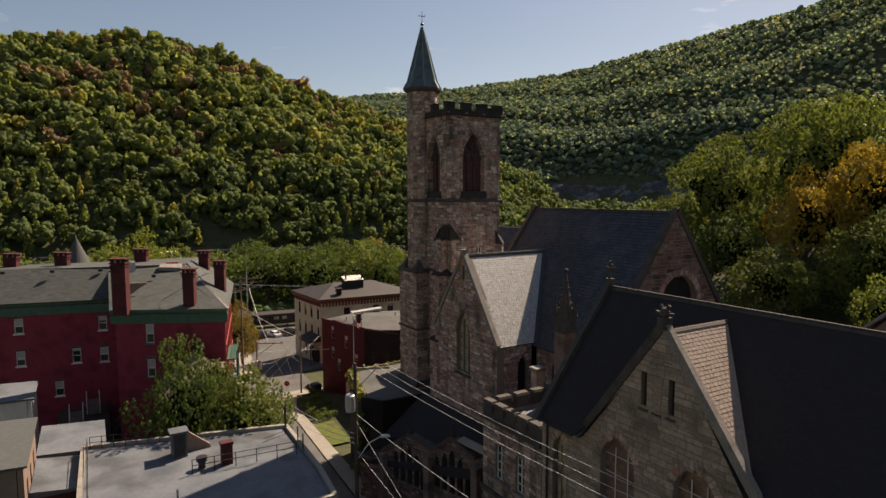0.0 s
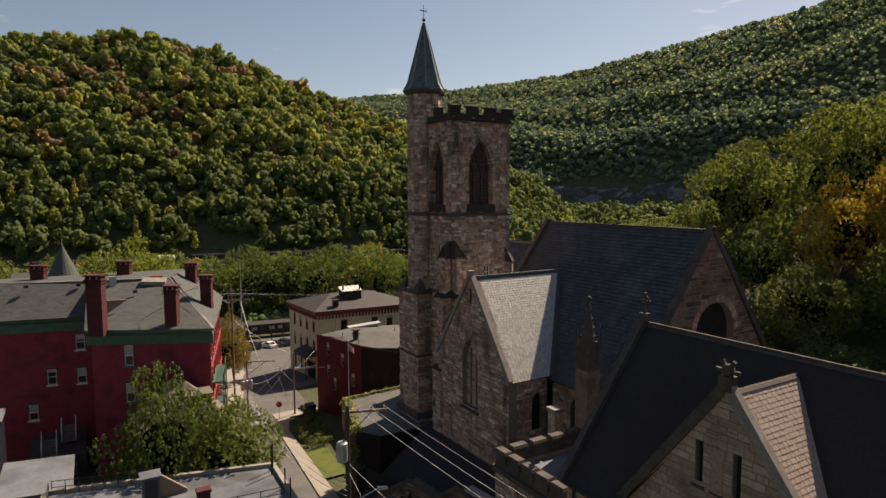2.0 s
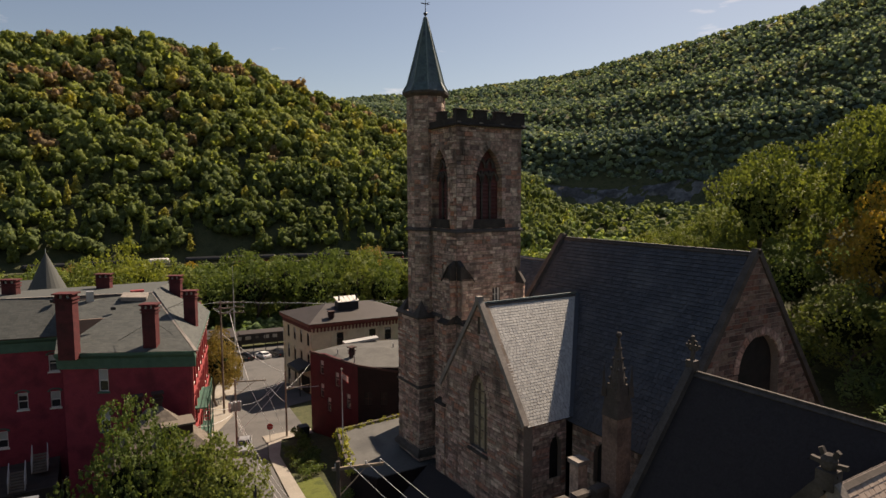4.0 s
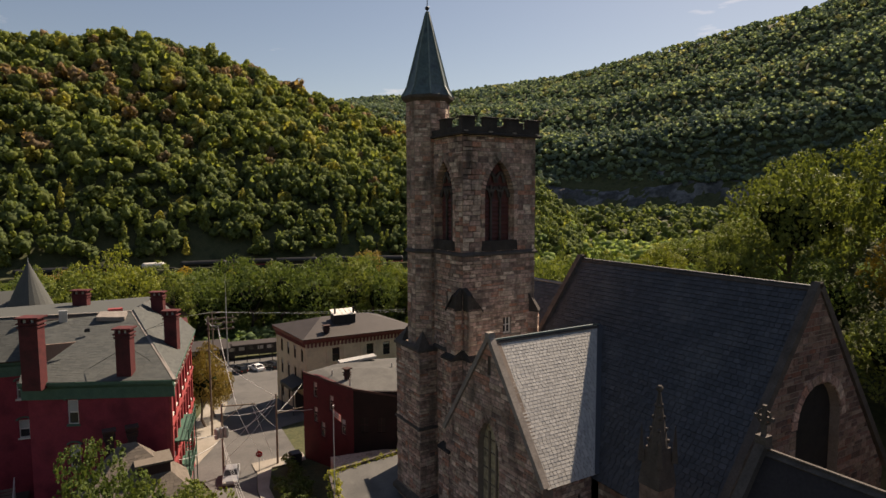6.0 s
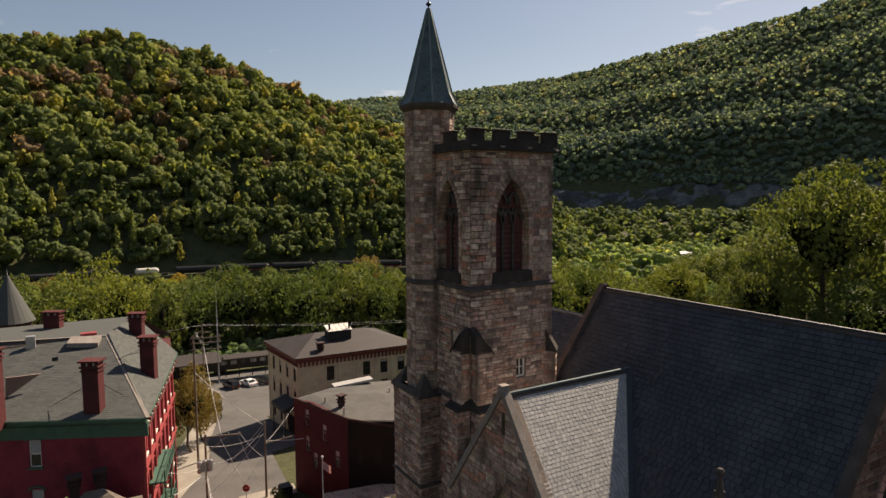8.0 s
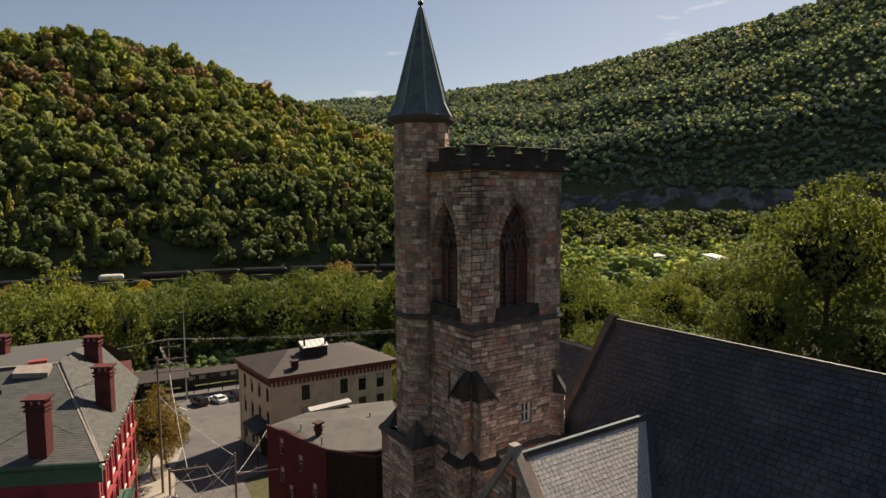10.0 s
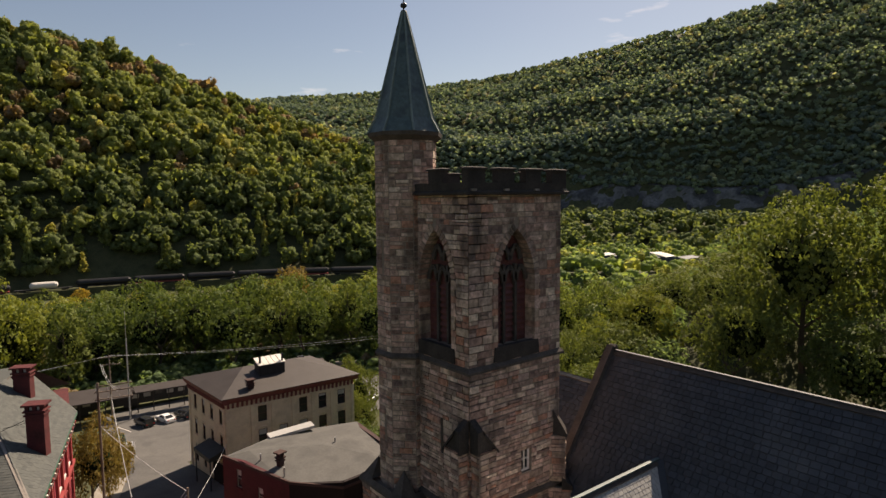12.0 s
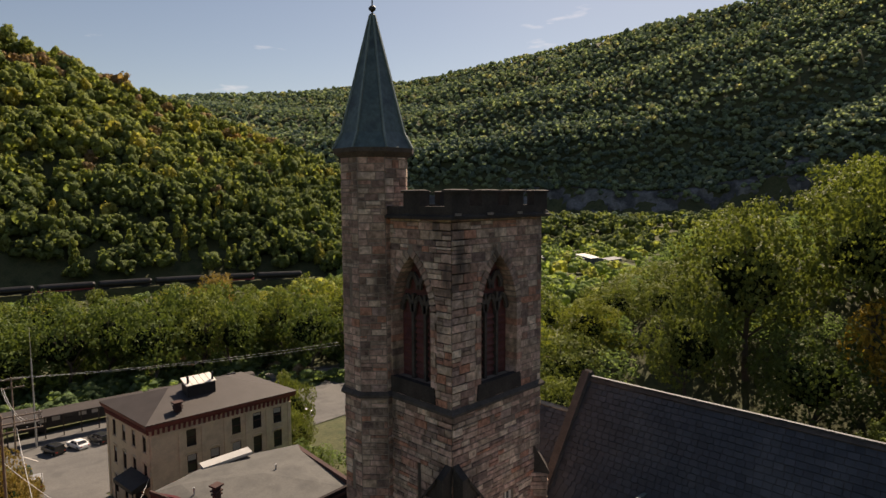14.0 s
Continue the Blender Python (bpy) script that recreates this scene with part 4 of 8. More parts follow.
part("turret_foot", g, "mortar", church)
g = Geo()
for o, U, L in (((TC.x - q0, TC.y + q0, 0), (0, -1, 0), 2 * q0), ((TC.x - q0, TC.y - q0, 0), (1, 0, 0), 2 * q0)):
    pl = Plane(o, U)
    stone_geo(g, pl, lay([(0, ZP), (L, ZP), (L, 12.95), (0, 12.95)], [[(L / 2 - 0.1, 4), (L / 2 + 0.1, 4), (L / 2 + 0.1, 6.2), (L / 2 - 0.1, 6.2)]], 0.2, 0.4, 0.35, 0.95, 51), d1=0.08)
part("stonework", g, "stone", church)["kind"] = "stuff"
g = Geo()
for z0, z1, out in ((12.85, 13.25, 0.16), (7.2, 7.5, 0.14), (1.6, 2.3, 0.3)):
    g = Geo()
    ring_band(g, TC.x - q0, TC.x + q0, TC.y - q0, TC.y + q0, z0, z1, out)
    part("string_course", g, "dark_trim", church)
g = Geo()
for sx, sy in ((-1, -1), (-1, 1), (1, -1), (1, 1)):
    c = Vector((TC.x + sx * q0, TC.y + sy * q0, 13.2))
    t = Vector((TC.x + sx * 1.15, TC.y + sy * 1.15, 14.25))
    g = Geo()
    g.add([c, c - Vector((sx * 0.85, 0, 0)), c - Vector((0, sy * 0.85, 0)), t, c - Vector((sx * 0.85, sy * 0.85, 0))], [(0, 1, 3), (0, 3, 2), (1, 4, 3), (4, 2, 3), (0, 2, 4, 1)])
    part("broach", g, "dark_trim", church)


def buttress(c, d, w, top, foot=ZP):
    """Diagonal buttress at a corner with a gabled weathering."""
    d = Vector(d).normalized()
    s = Vector((-d.y, d.x, 0))
    c = Vector((c[0], c[1], 0))
    for k, (out, z1, z0, ww) in enumerate(((0.5, top - 1.9, 13.3, w), (0.8, 13.0, 7.2, w + 0.1), (1.4, 6.8, foot, w + 0.2))):
        a = [c - d * 0.9 + s * ww / 2, c + d * out + s * ww / 2, c + d * out - s * ww / 2, c - d * 0.9 - s * ww / 2]
        g = Geo().hexa([(p.x, p.y, z0) for p in a], [(p.x, p.y, z1) for p in a])
        b = part("buttress", g, "mortar", church)
        g = Geo()
        for o, e in ((a[1], a[2]), (a[0], a[1]), (a[2], a[3])):
            pl = Plane(o, e - o)
            if pl.n.dot((o + e) / 2 - (c - d * 0.2)) < 0:
                pl = Plane(e, o - e)
            stone_geo(g, pl, lay([(0, z0), ((e - o).length, z0), ((e - o).length, z1), (0, z1)], [], 0.22, 0.4, 0.35, 0.9, 60 + k), d1=0.07)
        part("stonework", g, "stone", b)["kind"] = "stuff"
        g = Geo()
        ov = 0.1
        e0, e1 = c + d * (out + ov) + s * (ww / 2 + ov), c + d * (out + ov) - s * (ww / 2 + ov)
        if k == 0:
            i0, i1 = c - d * 0.25 + s * (ww * 0.36), c - d * 0.25 - s * (ww * 0.36)
            rise = 1.6
        else:
            i0, i1 = c + d * (out - 0.45) + s * (ww / 2 + ov), c + d * (out - 0.45) - s * (ww / 2 + ov)
            rise = 0.6
        z = z1 - 0.05
        g.hexa([(e0.x, e0.y, z), (e1.x, e1.y, z), (i1.x, i1.y, z), (i0.x, i0.y, z)], [(e0.x, e0.y, z + 0.12), (e1.x, e1.y, z + 0.12), (i1.x, i1.y, z + rise), (i0.x, i0.y, z + rise)])
        part("weathering", g, "soot", b)


def angle_buttress(side, stages):
    """One of two piers set square to the faces at the tower's corner, each stage under a small dark gable."""
    def at(u, out, z):
        return Vector((-out, u, z)) if side == "west" else Vector((u, -out, z))
    for k, (u0, u1, out, z0, z1, rise) in enumerate(stages):
        ring = ((u0, -0.3), (u1, -0.3), (u1, out), (u0, out))
        g = Geo().hexa([at(u, o, z0) for u, o in ring], [at(u, o, z1) for u, o in ring])
        b = part("buttress", g, "mortar", church)
        g = Geo()
        for p, q in ((at(u0, out, 0), at(u1, out, 0)), (at(u1, out, 0), at(u1, 0, 0)), (at(u0, 0, 0), at(u0, out, 0))):
            pl = Plane(p, q - p)
            if pl.n.dot((p + q) / 2 - at((u0 + u1) / 2, out / 2, 0)) < 0:
                pl = Plane(q, p - q)
            stone_geo(g, pl, lay([(0, z0), ((q - p).length, z0), ((q - p).length, z1), (0, z1)], [], 0.22, 0.4, 0.3, 0.7, 60 + k), d1=0.06)
        part("stonework", g, "stone", b)["kind"] = "stuff"
        e = 0.1
        g = Geo()
        if k == 0:
            hi, lo, uc = z1 + rise, z1 - 0.15, u0 + 0.22
            g.add([at(u0 - 0.1, out + 0.02, hi - 0.5), at(uc, out + 0.02, hi - 0.45), at(uc, -0.05, hi), at(u0 - 0.1, -0.05, hi), at(u0 - 0.1, out + 0.02, lo), at(uc, out + 0.02, lo), at(uc, -0.05, lo), at(u0 - 0.1, -0.05, lo)],
                  [(0, 1, 2, 3), (7, 6, 5, 4), (0, 4, 5, 1), (3, 2, 6, 7), (0, 3, 7, 4), (1, 5, 6, 2)])
            g.add([at(uc, out + e, hi - 0.5), at(u1 + e, out + e, lo), at(u1 + e, -0.05, lo + 0.25), at(uc, -0.05, hi), at(uc, out + e, hi - 0.66), at(u1 + e, out + e, lo - 0.14), at(u1 + e, -0.05, lo + 0.1), at(uc, -0.05, hi - 0.2)],
                  [(0, 1, 2, 3), (7, 6, 5, 4), (0, 4, 5, 1), (3, 2, 6, 7), (0, 3, 7, 4), (1, 5, 6, 2)])
            g.add([at(uc, out, lo), at(u1, out, lo), at(uc, out, hi - 0.6), at(uc, 0, lo), at(u1, 0, lo), at(uc, 0, hi - 0.2)], [(0, 1, 2), (0, 2, 5, 3), (1, 4, 5, 2)])
        else:
            r = ((u0 - e, -0.02), (u1 + e, -0.02), (u1 + e, out + e), (u0 - e, out + e))
            g.hexa([at(u, o, z1 - 0.05) for u, o in r], [at(u, o, z1 + (0.08 if o > 0 else rise)) for u, o in r])
        part("weathering", g, "soot", b, "soot-blackened gabled weathering")


for side in ("west", "south"):
    angle_buttress(side, ((0.12, 1.12, 0.55, 13.3, 16.4, 1.4), (0.06, 1.2, 0.85, 7.2, 13.0, 0.6), (0.0, 1.3, 1.1, ZP, 6.8, 0.6)))
buttress((TW - 0.15, 0.15), (1, -1, 0), 0.95, 17.6)


def gable_wall(name, pl, poly, holes, mat, seed, thick=0.7, singles=0, h=(0.2, 0.42), w=(0.3, 1.0), low=None, grown=None):
    g = Geo()
    slab(g, pl, poly, holes, thick)
    part(name, g, "mortar", church if name != "parish_wall" else parish)
    face_stones("stone", pl, lay(poly, grown or holes, *h, *w, seed), church if name != "parish_wall" else parish, mat, seed, singles, low)


def coping(g, a, b, w, h, n):
    """A raised stone band along a gable edge."""
    g.beam(a, b, w, h, n)


# transept, its gable towards the street
TY, TZ, TE, TH = -4.47, 15.3, 8.4, 4.95
tp = Plane((-1, 0.48, 0), (0, -1, 0))
tw = 2 * TH
win = arch(TH - 0.05, 2.2, 5.0, 10.5, 8.4)
slit = [(TH - 0.14, 13.2), (TH + 0.14, 13.2), (TH + 0.14, 14.4), (TH - 0.14, 14.4)]
poly = [(0, ZP), (tw, ZP), (tw, TE), (tw / 2, TZ), (0, TE)]
gable_wall("transept_wall", tp, poly, [win, slit], "stone", 71, singles=0)
g = Geo()
voussoirs(g, tp, TH - 0.05, 2.2, 10.5, 8.4, 0.3)
part("arch_surround", g, "stone", church)["kind"] = "stuff"
w1 = part("window", _panel(tp, win, 0.4, 0.03), "leaded", church, "tall pointed leaded window")
g = Geo()
for u in (-0.36, 0.36):
    g.beam(tp.p(TH - 0.05 + u, 5.0, -0.33), tp.p(TH - 0.05 + u, 9.6, -0.33), 0.12, 0.12, tp.n)
for v in (6.3, 7.2, 8.3, 9.1):
    g.beam(tp.p(TH - 1.1, v, -0.34), tp.p(TH + 1.0, v, -0.34), 0.07, 0.07, tp.n)
part("window_frame", g, "wood", w1)
g = Geo().hexa([tp.p(TH - 1.25, 4.75, -0.2), tp.p(TH + 1.15, 4.75, -0.2), tp.p(TH + 1.15, 5.02, -0.2), tp.p(TH - 1.25, 5.02, -0.2)], [tp.p(TH - 1.25, 4.75, 0.18), tp.p(TH + 1.15, 4.75, 0.18), tp.p(TH + 1.15, 4.9, 0.18), tp.p(TH - 1.25, 4.9, 0.18)])
part("window_sill", g, "dark_trim", w1)
g = Geo()
for s in (-1, 1):
    g.beam((-0.95, TY, TZ + 0.22), (-0.95, TY + s * (TH + 0.15), TE - 0.0), 0.3, 0.42, (1, 0, 0))
g.box(-1.2, -0.75, TY - 0.2, TY + 0.2, TZ + 0.1, TZ + 0.5)
part("gable_coping", g, "coping", church)


def roof_slope(name, a, b, c, d, thick, mat, ch, w0, w1, seed, parent, lift=0.045, single=None):
    """Roof slope over the eave a-b and the ridge d-c, with slates laid on it."""
    a, b, c, d = (Vector(p) for p in (a, b, c, d))
    U = (b - a).normalized()
    V = d - a
    V = (V - U * V.dot(U)).normalized()
    pl = Plane(a, U, V)
    if pl.n.z < 0:
        pl = Plane(a, U, V, True)
    poly = [((p - a).dot(U), (p - a).dot(V)) for p in (a, b, c, d)]
    g = Geo()
    g.extr([p - pl.n * 0.02 for p in (a, b, c, d)], pl.n * -thick)
    deck = part(name, g, "dark_trim", parent)
    slates(pl, poly, ch, w0, w1, seed, lift, "shingles", mat, deck, single=single)
    return pl


TI, TV = 7.97, 2.82
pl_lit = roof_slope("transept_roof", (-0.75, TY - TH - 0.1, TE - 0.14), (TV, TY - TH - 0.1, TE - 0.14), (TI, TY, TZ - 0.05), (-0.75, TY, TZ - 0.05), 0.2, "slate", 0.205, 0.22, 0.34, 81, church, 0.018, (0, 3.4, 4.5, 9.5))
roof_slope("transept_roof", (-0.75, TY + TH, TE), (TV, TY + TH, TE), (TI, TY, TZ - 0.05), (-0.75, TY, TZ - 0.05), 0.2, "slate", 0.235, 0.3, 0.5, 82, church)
g = Geo().beam((-0.75, TY, TZ + 0.02), (TI - 0.1, TY, TZ + 0.02), 0.18, 0.07)
part("ridge", g, "copper", church)
g = Geo().beam((TI - 0.12, TY - 0.05, TZ - 0.02), (TV - 0.1, TY - TH - 0.1, TE - 0.1), 0.4, 0.06, (-0.5, -0.5, 0.7))
part("valley_flashing", g, "blue_slate", church, "dark metal valley between two roofs")
# south side of the transept
ts = Plane((-1, TY - TH + 0.12, 0), (1, 0, 0))
tl = arch(2.7, 1.0, 4.2, 7.3, 6.2)
gable_wall("transept_wall", ts, [(0, ZP), (3.6, ZP), (3.6, TE - 0.1), (0, TE - 0.1)], [tl], "stone", 73)
part("window", _panel(ts, tl, 0.35, 0.03), "void", church, "dark pointed window")
# nave
NX, NZ, NS, NE = 10.8, 19.1, 1.36, 8.0
HX = (NZ - NE) / NS
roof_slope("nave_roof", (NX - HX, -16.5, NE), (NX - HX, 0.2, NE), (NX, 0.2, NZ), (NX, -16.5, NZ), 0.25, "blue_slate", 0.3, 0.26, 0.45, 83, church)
roof_slope("nave_roof", (NX + HX, -16.5, NE), (NX + HX, 0.2, NE), (NX, 0.2, NZ), (NX, -16.5, NZ), 0.25, "dark_roof", 0.5, 0.5, 0.9, 84, church)
g = Geo().beam((NX, -16.5, NZ + 0.02), (NX, 0.2, NZ + 0.02), 0.16, 0.1)
part("ridge", g, "blue_slate", church)
g = Geo()
for y in (-16.65, 0.35):
    for s in (-1, 1):
        g = Geo().beam((NX, y, NZ + 0.18), (NX + s * (HX + 0.2), y, NE - 0.16), 0.42 if y > 0 else 0.36, 0.42, (0, 1, 0))
        part("gable_coping", g, "dark_trim", church)
np_ = Plane((NX - HX + 0.3, -16.75, 0), (1, 0, 0))
W = 2 * HX - 0.6
hole = arch(W / 2 + 0.6, 4.2, 8.2, 14.1, 11.95, 8, "round")
# darkened stones: shade over the nave gable is put into their colour
gable_wall("nave_wall", np_, [(0, ZP), (W, ZP), (W, NE - 0.2), (W / 2, NZ - 0.1), (0, NE - 0.2)], [hole], "soot_shade_stone", 91)
part("window", _panel(np_, hole, 0.5, 0.04), "void", church, "large dark round-arched window")
g = Geo()
for i in range(16):
    t0, t1 = math.pi * i / 16 + 0.01, math.pi * (i + 1) / 16 - 0.01
    q = [(W / 2 + 0.6 + r * math.cos(t), 11.95 + r * math.sin(t)) for t, r in ((t0, 2.15), (t0, 2.6), (t1, 2.6), (t1, 2.15))]
    g.hexa([np_.p(u, v, -0.02) for u, v in q], [np_.p(u, v, 0.08) for u, v in q])
part("arch_surround", g, "stone", church)["kind"] = "stuff"
nw = Plane((NX - HX + 0.5, TY - TH + 0.1, 0), (0, -1, 0))
tl = arch(2.7, 1.5, 4.5, 7.3, 6.3)
gable_wall("nave_wall", nw, [(0, ZP), (7.3, ZP), (7.3, NE + 0.3), (0, NE + 0.3)], [tl], "stone", 92)
part("window", _panel(nw, tl, 0.35, 0.03), "void", church, "dark pointed window")
g = Geo().box(NX - HX + 0.5, NX + HX - 0.5, 0.0, 0.7, ZP, NE)
g.extr([(NX - HX + 0.5, 0.0, NE - 0.2), (NX + HX - 0.5, 0.0, NE - 0.2), (NX, 0, NZ - 0.1)], (0, 0.7, 0))
g.box(NX + HX - 1, NX + HX - 0.4, -16.6, 0.1, ZP, NE)
part("nave_wall", g, "mortar", church)
# chancel beyond the nave
roof_slope("chancel_roof", (NX - 6.6, 0.6, 9.0), (NX - 6.6, 13, 9.0), (NX, 13, 17.05), (NX, 0.6, 17.05), 0.25, "blue_slate", 0.3, 0.3, 0.5, 85, church)
roof_slope("chancel_roof", (NX + 6.6, 0.6, 9.0), (NX + 6.6, 13, 9.0), (NX, 13, 17.05), (NX, 0.6, 17.05), 0.25, "blue_slate", 0.5, 0.5, 0.9, 86, church)
g = Geo().box(NX - 6.2, NX + 6.2, 0.7, 12.8, ZP, 9.0)
g.extr([(NX - 6.2, 12.1, 9.0), (NX + 6.2, 12.1, 9.0), (NX, 12.1, 16.8)], (0, 0.6, 0))
part("chancel_wall", g, "mortar", church)
# pinnacle on the nave's buttress
part("pier", Geo().obox((1.2, -14.9, 0), (1, 0, 0), (0, 1, 0), 0.55, 0.55, ZP, 10.4), "soot_shade_stone", church)
g = Geo().hexa([(0.6, -15.5, 10.4), (1.8, -15.5, 10.4), (1.8, -14.3, 10.4), (0.6, -14.3, 10.4)], [(0.8, -15.3, 12.2), (1.6, -15.3, 12.2), (1.6, -14.5, 12.2), (0.8, -14.5, 12.2)])
g.tube((1.2, -14.9, 12.2), (1.2, -14.9, 14.8), 0.46, 0.06, 8).ball((1.2, -14.9, 14.95), 0.17)
pin = part("pinnacle", g, "dark_trim", church, "carved stone pinnacle")
for a, b in ((0.68, -15.42), (1.72, -15.42), (1.72, -14.38), (0.68, -14.38)):
    part("corner_spirelet", Geo().tube((a, b, 11.5), (a, b, 13.2), 0.2, 0.02, 4), "dark_trim", pin)
for k in range(4):
    for a in range(4):
        r = 0.42 - 0.1 * k
        part("crocket", Geo().ball((1.2 + r * math.cos(a * 1.571 + 0.785), -14.9 + r * math.sin(a * 1.571 + 0.785), 12.5 + 0.55 * k), 0.11, 1.0, 6, 4), "dark_trim", pin)

# ---- parish house ----
parish = thing("parish_house", "weathered stone parish house with steep dark roof and gabled front", "church hall", at=(-1, -32, -6.5))
PX, PZ, PE = -0.58, 14.72, 7.4
GC, GH = 8.56, 5.15
gy = -20.7 - GC


def notched_slope():
    """Street slope of the main roof, cut out where the front gable's roof meets it."""
    o = Vector((-6.25, -50, PE))
    U, V = Vector((0, 1, 0)), Vector((PX + 6.25, 0, PZ - PE)).normalized()
    pl = Plane(o, U, V)
    if pl.n.z < 0:
        pl = Plane(o, U, V, True)
    pts = [(-6.25, -50, PE), (-6.25, gy - GH - 0.1, PE), (-1.02, gy, 14.15), (-6.25, gy + GH + 0.1, PE), (-6.25, -21, PE), (PX, -21, PZ), (PX, -50, PZ)]
    poly = [((Vector(p) - o).dot(U), (Vector(p) - o).dot(V)) for p in pts]
    g = Geo()
    slab(g, pl, poly, [], 0.22)
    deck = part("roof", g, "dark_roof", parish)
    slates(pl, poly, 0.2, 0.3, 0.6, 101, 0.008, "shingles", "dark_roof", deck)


notched_slope()
roof_slope("roof", (5.1, -50, PE), (5.1, -21, PE), (PX, -21, PZ), (PX, -50, PZ), 0.22, "dark_roof", 0.6, 0.6, 1.2, 102, parish)
g = Geo().beam((PX, -50, PZ + 0.03), (PX, -21, PZ + 0.03), 0.12, 0.08)
part("ridge", g, "dark_trim", parish)
for s in (-1, 1):
    g = Geo().beam((PX, -20.9, PZ + 0.2), (PX + s * 5.85, -20.9, PE - 0.1), 0.32, 0.36, (0, 1, 0))
    part("gable_coping", g, "dark_trim", parish)


def cross(x, y, z, h, mat, parent):
    g = Geo().box(x - 0.2, x + 0.2, y - 0.2, y + 0.2, z - 0.3, z + 0.15).box(x - 0.07, x + 0.07, y - 0.07, y + 0.07, z + 0.1, z + h)
    g.box(x - 0.06, x + 0.06, y - 0.36, y + 0.36, z + h * 0.58, z + h * 0.58 + 0.13)
    for a in range(8):
        p, q = (math.radians(45 * a), math.radians(45 * a + 45))
        g.beam((x, y + 0.26 * math.cos(p), z + h * 0.65 + 0.26 * math.sin(p)), (x, y + 0.26 * math.cos(q), z + h * 0.65 + 0.26 * math.sin(q)), 0.07, 0.07, (1, 0, 0))
    return part("cross_finial", g, mat, parent, "carved stone cross finial")


cross(PX, -20.9, PZ + 0.35, 1.25, "dark_trim", parish)
# far gable and plain walls
g = Geo()
slab(g, Plane((5.0, -21.05, 0), (-1, 0, 0)), [(0, -8), (10.6, -8), (10.6, PE - 0.1), (5.58, PZ - 0.2), (0, PE - 0.1)], [], 0.6)
g.box(-5.6, 4.6, -49.8, -49.2, -8, 7.3).box(4.2, 4.9, -49.2, -21.7, -8, 7.3)
part("parish_wall", g, "mortar", parish)
# street wall with its big gable
pw = Plane((-5.75, -20.7, 0), (0, -1, 0))
wins = [arch(5.9, 2.3, 1.0, 7.95, 6.5, 8), arch(10.5, 2.3, 1.0, 8.15, 6.7, 8), arch(1.55, 1.2, 1.0, 6.6, 5.6, 6)]
slits = [[(u - 0.17, 10.1), (u + 0.17, 10.1), (u + 0.17, 11.95), (u - 0.17, 11.95)] for u in (7.5, 9.1)]
outer = [(0, -8), (28, -8), (28, 7.2), (GC + GH + 0.1, 7.2), (GC, 14.1), (GC - GH - 0.1, 7.2), (0, 7.2)]
gable_wall("parish_wall", pw, outer, wins + slits, "buff", 111, 0.6, singles=150, h=(0.26, 0.42), w=(0.4, 1.0), low=7.0)
g = Geo()
for cx, w, top, sp in ((5.9, 2.3, 7.95, 6.5), (10.5, 2.3, 8.15, 6.7), (1.55, 1.2, 6.6, 5.6)):
    voussoirs(g, pw, cx, w, top, sp, 0.4, 0.035, 8)
part("arch_surround", g, "stone", parish)["kind"] = "stuff"
for k, (cx, w, top) in enumerate(((5.9, 2.3, 7.95), (10.5, 2.3, 8.15), (1.55, 1.2, 6.6))):
    win = part("window", _panel(pw, wins[k], 0.42, 0.03), "leaded" if k == 2 else "amber_glass", parish, "large arched window with pale glazing bars")
    g = Geo()
    for f in (-0.18, 0.18):
        g.beam(pw.p(cx + f * w, 1.0, -0.36), pw.p(cx + f * w, top - 0.7, -0.36), 0.045, 0.045, pw.n)
    for v in (2.5, 4.2, 5.8, 6.8):
        if v < top - 0.9:
            g.beam(pw.p(cx - w / 2, v, -0.37), pw.p(cx + w / 2, v, -0.37), 0.03, 0.03, pw.n)
    part("window_frame", g, "white_trim" if k != 2 else "wood", win)
for s in slits:
    part("window", _panel(pw, s, 0.3, 0.03), "glass", parish, "narrow slit window")
g = Geo()
g.hexa([pw.p(8.0, 10.0, 0), pw.p(8.6, 10.0, 0), pw.p(8.6, 11.9, 0), pw.p(8.0, 11.9, 0)], [pw.p(8.05, 10.05, 0.08), pw.p(8.55, 10.05, 0.08), pw.p(8.55, 11.85, 0.08), pw.p(8.05, 11.85, 0.08)])
part("blind_panel", g, "buff", parish)
for u in (7.5, 8.3, 9.1):
    part("window_sill", Geo().beam(pw.p(u - 0.28, 10.02, 0.03), pw.p(u + 0.28, 10.02, 0.03), 0.1, 0.12, pw.n), "dark_trim", parish)
# south coping pale, north one dark: sun and shade put into the stone colour
for s in (-1, 1):
    g = Geo().beam((-5.7, gy, 14.42), (-5.7, gy + s * (GH + 0.25), 7.3), 0.42, 0.34, (1, 0, 0))
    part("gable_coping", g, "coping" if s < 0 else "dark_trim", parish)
# sunlit south slope's brightness is put into its reddish shingles; north slope near-black
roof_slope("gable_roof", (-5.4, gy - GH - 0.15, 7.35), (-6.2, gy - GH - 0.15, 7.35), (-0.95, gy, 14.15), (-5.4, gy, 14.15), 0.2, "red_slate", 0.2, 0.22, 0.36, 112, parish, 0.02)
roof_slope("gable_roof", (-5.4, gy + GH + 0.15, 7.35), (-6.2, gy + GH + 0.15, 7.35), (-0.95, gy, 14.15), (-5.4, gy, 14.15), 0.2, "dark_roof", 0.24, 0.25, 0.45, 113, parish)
g = Geo().box(-5.95, -5.45, gy - 0.25, gy + 0.25, 14.2, 14.75).ball((-5.7, gy, 14.95), 0.25, 1.2)
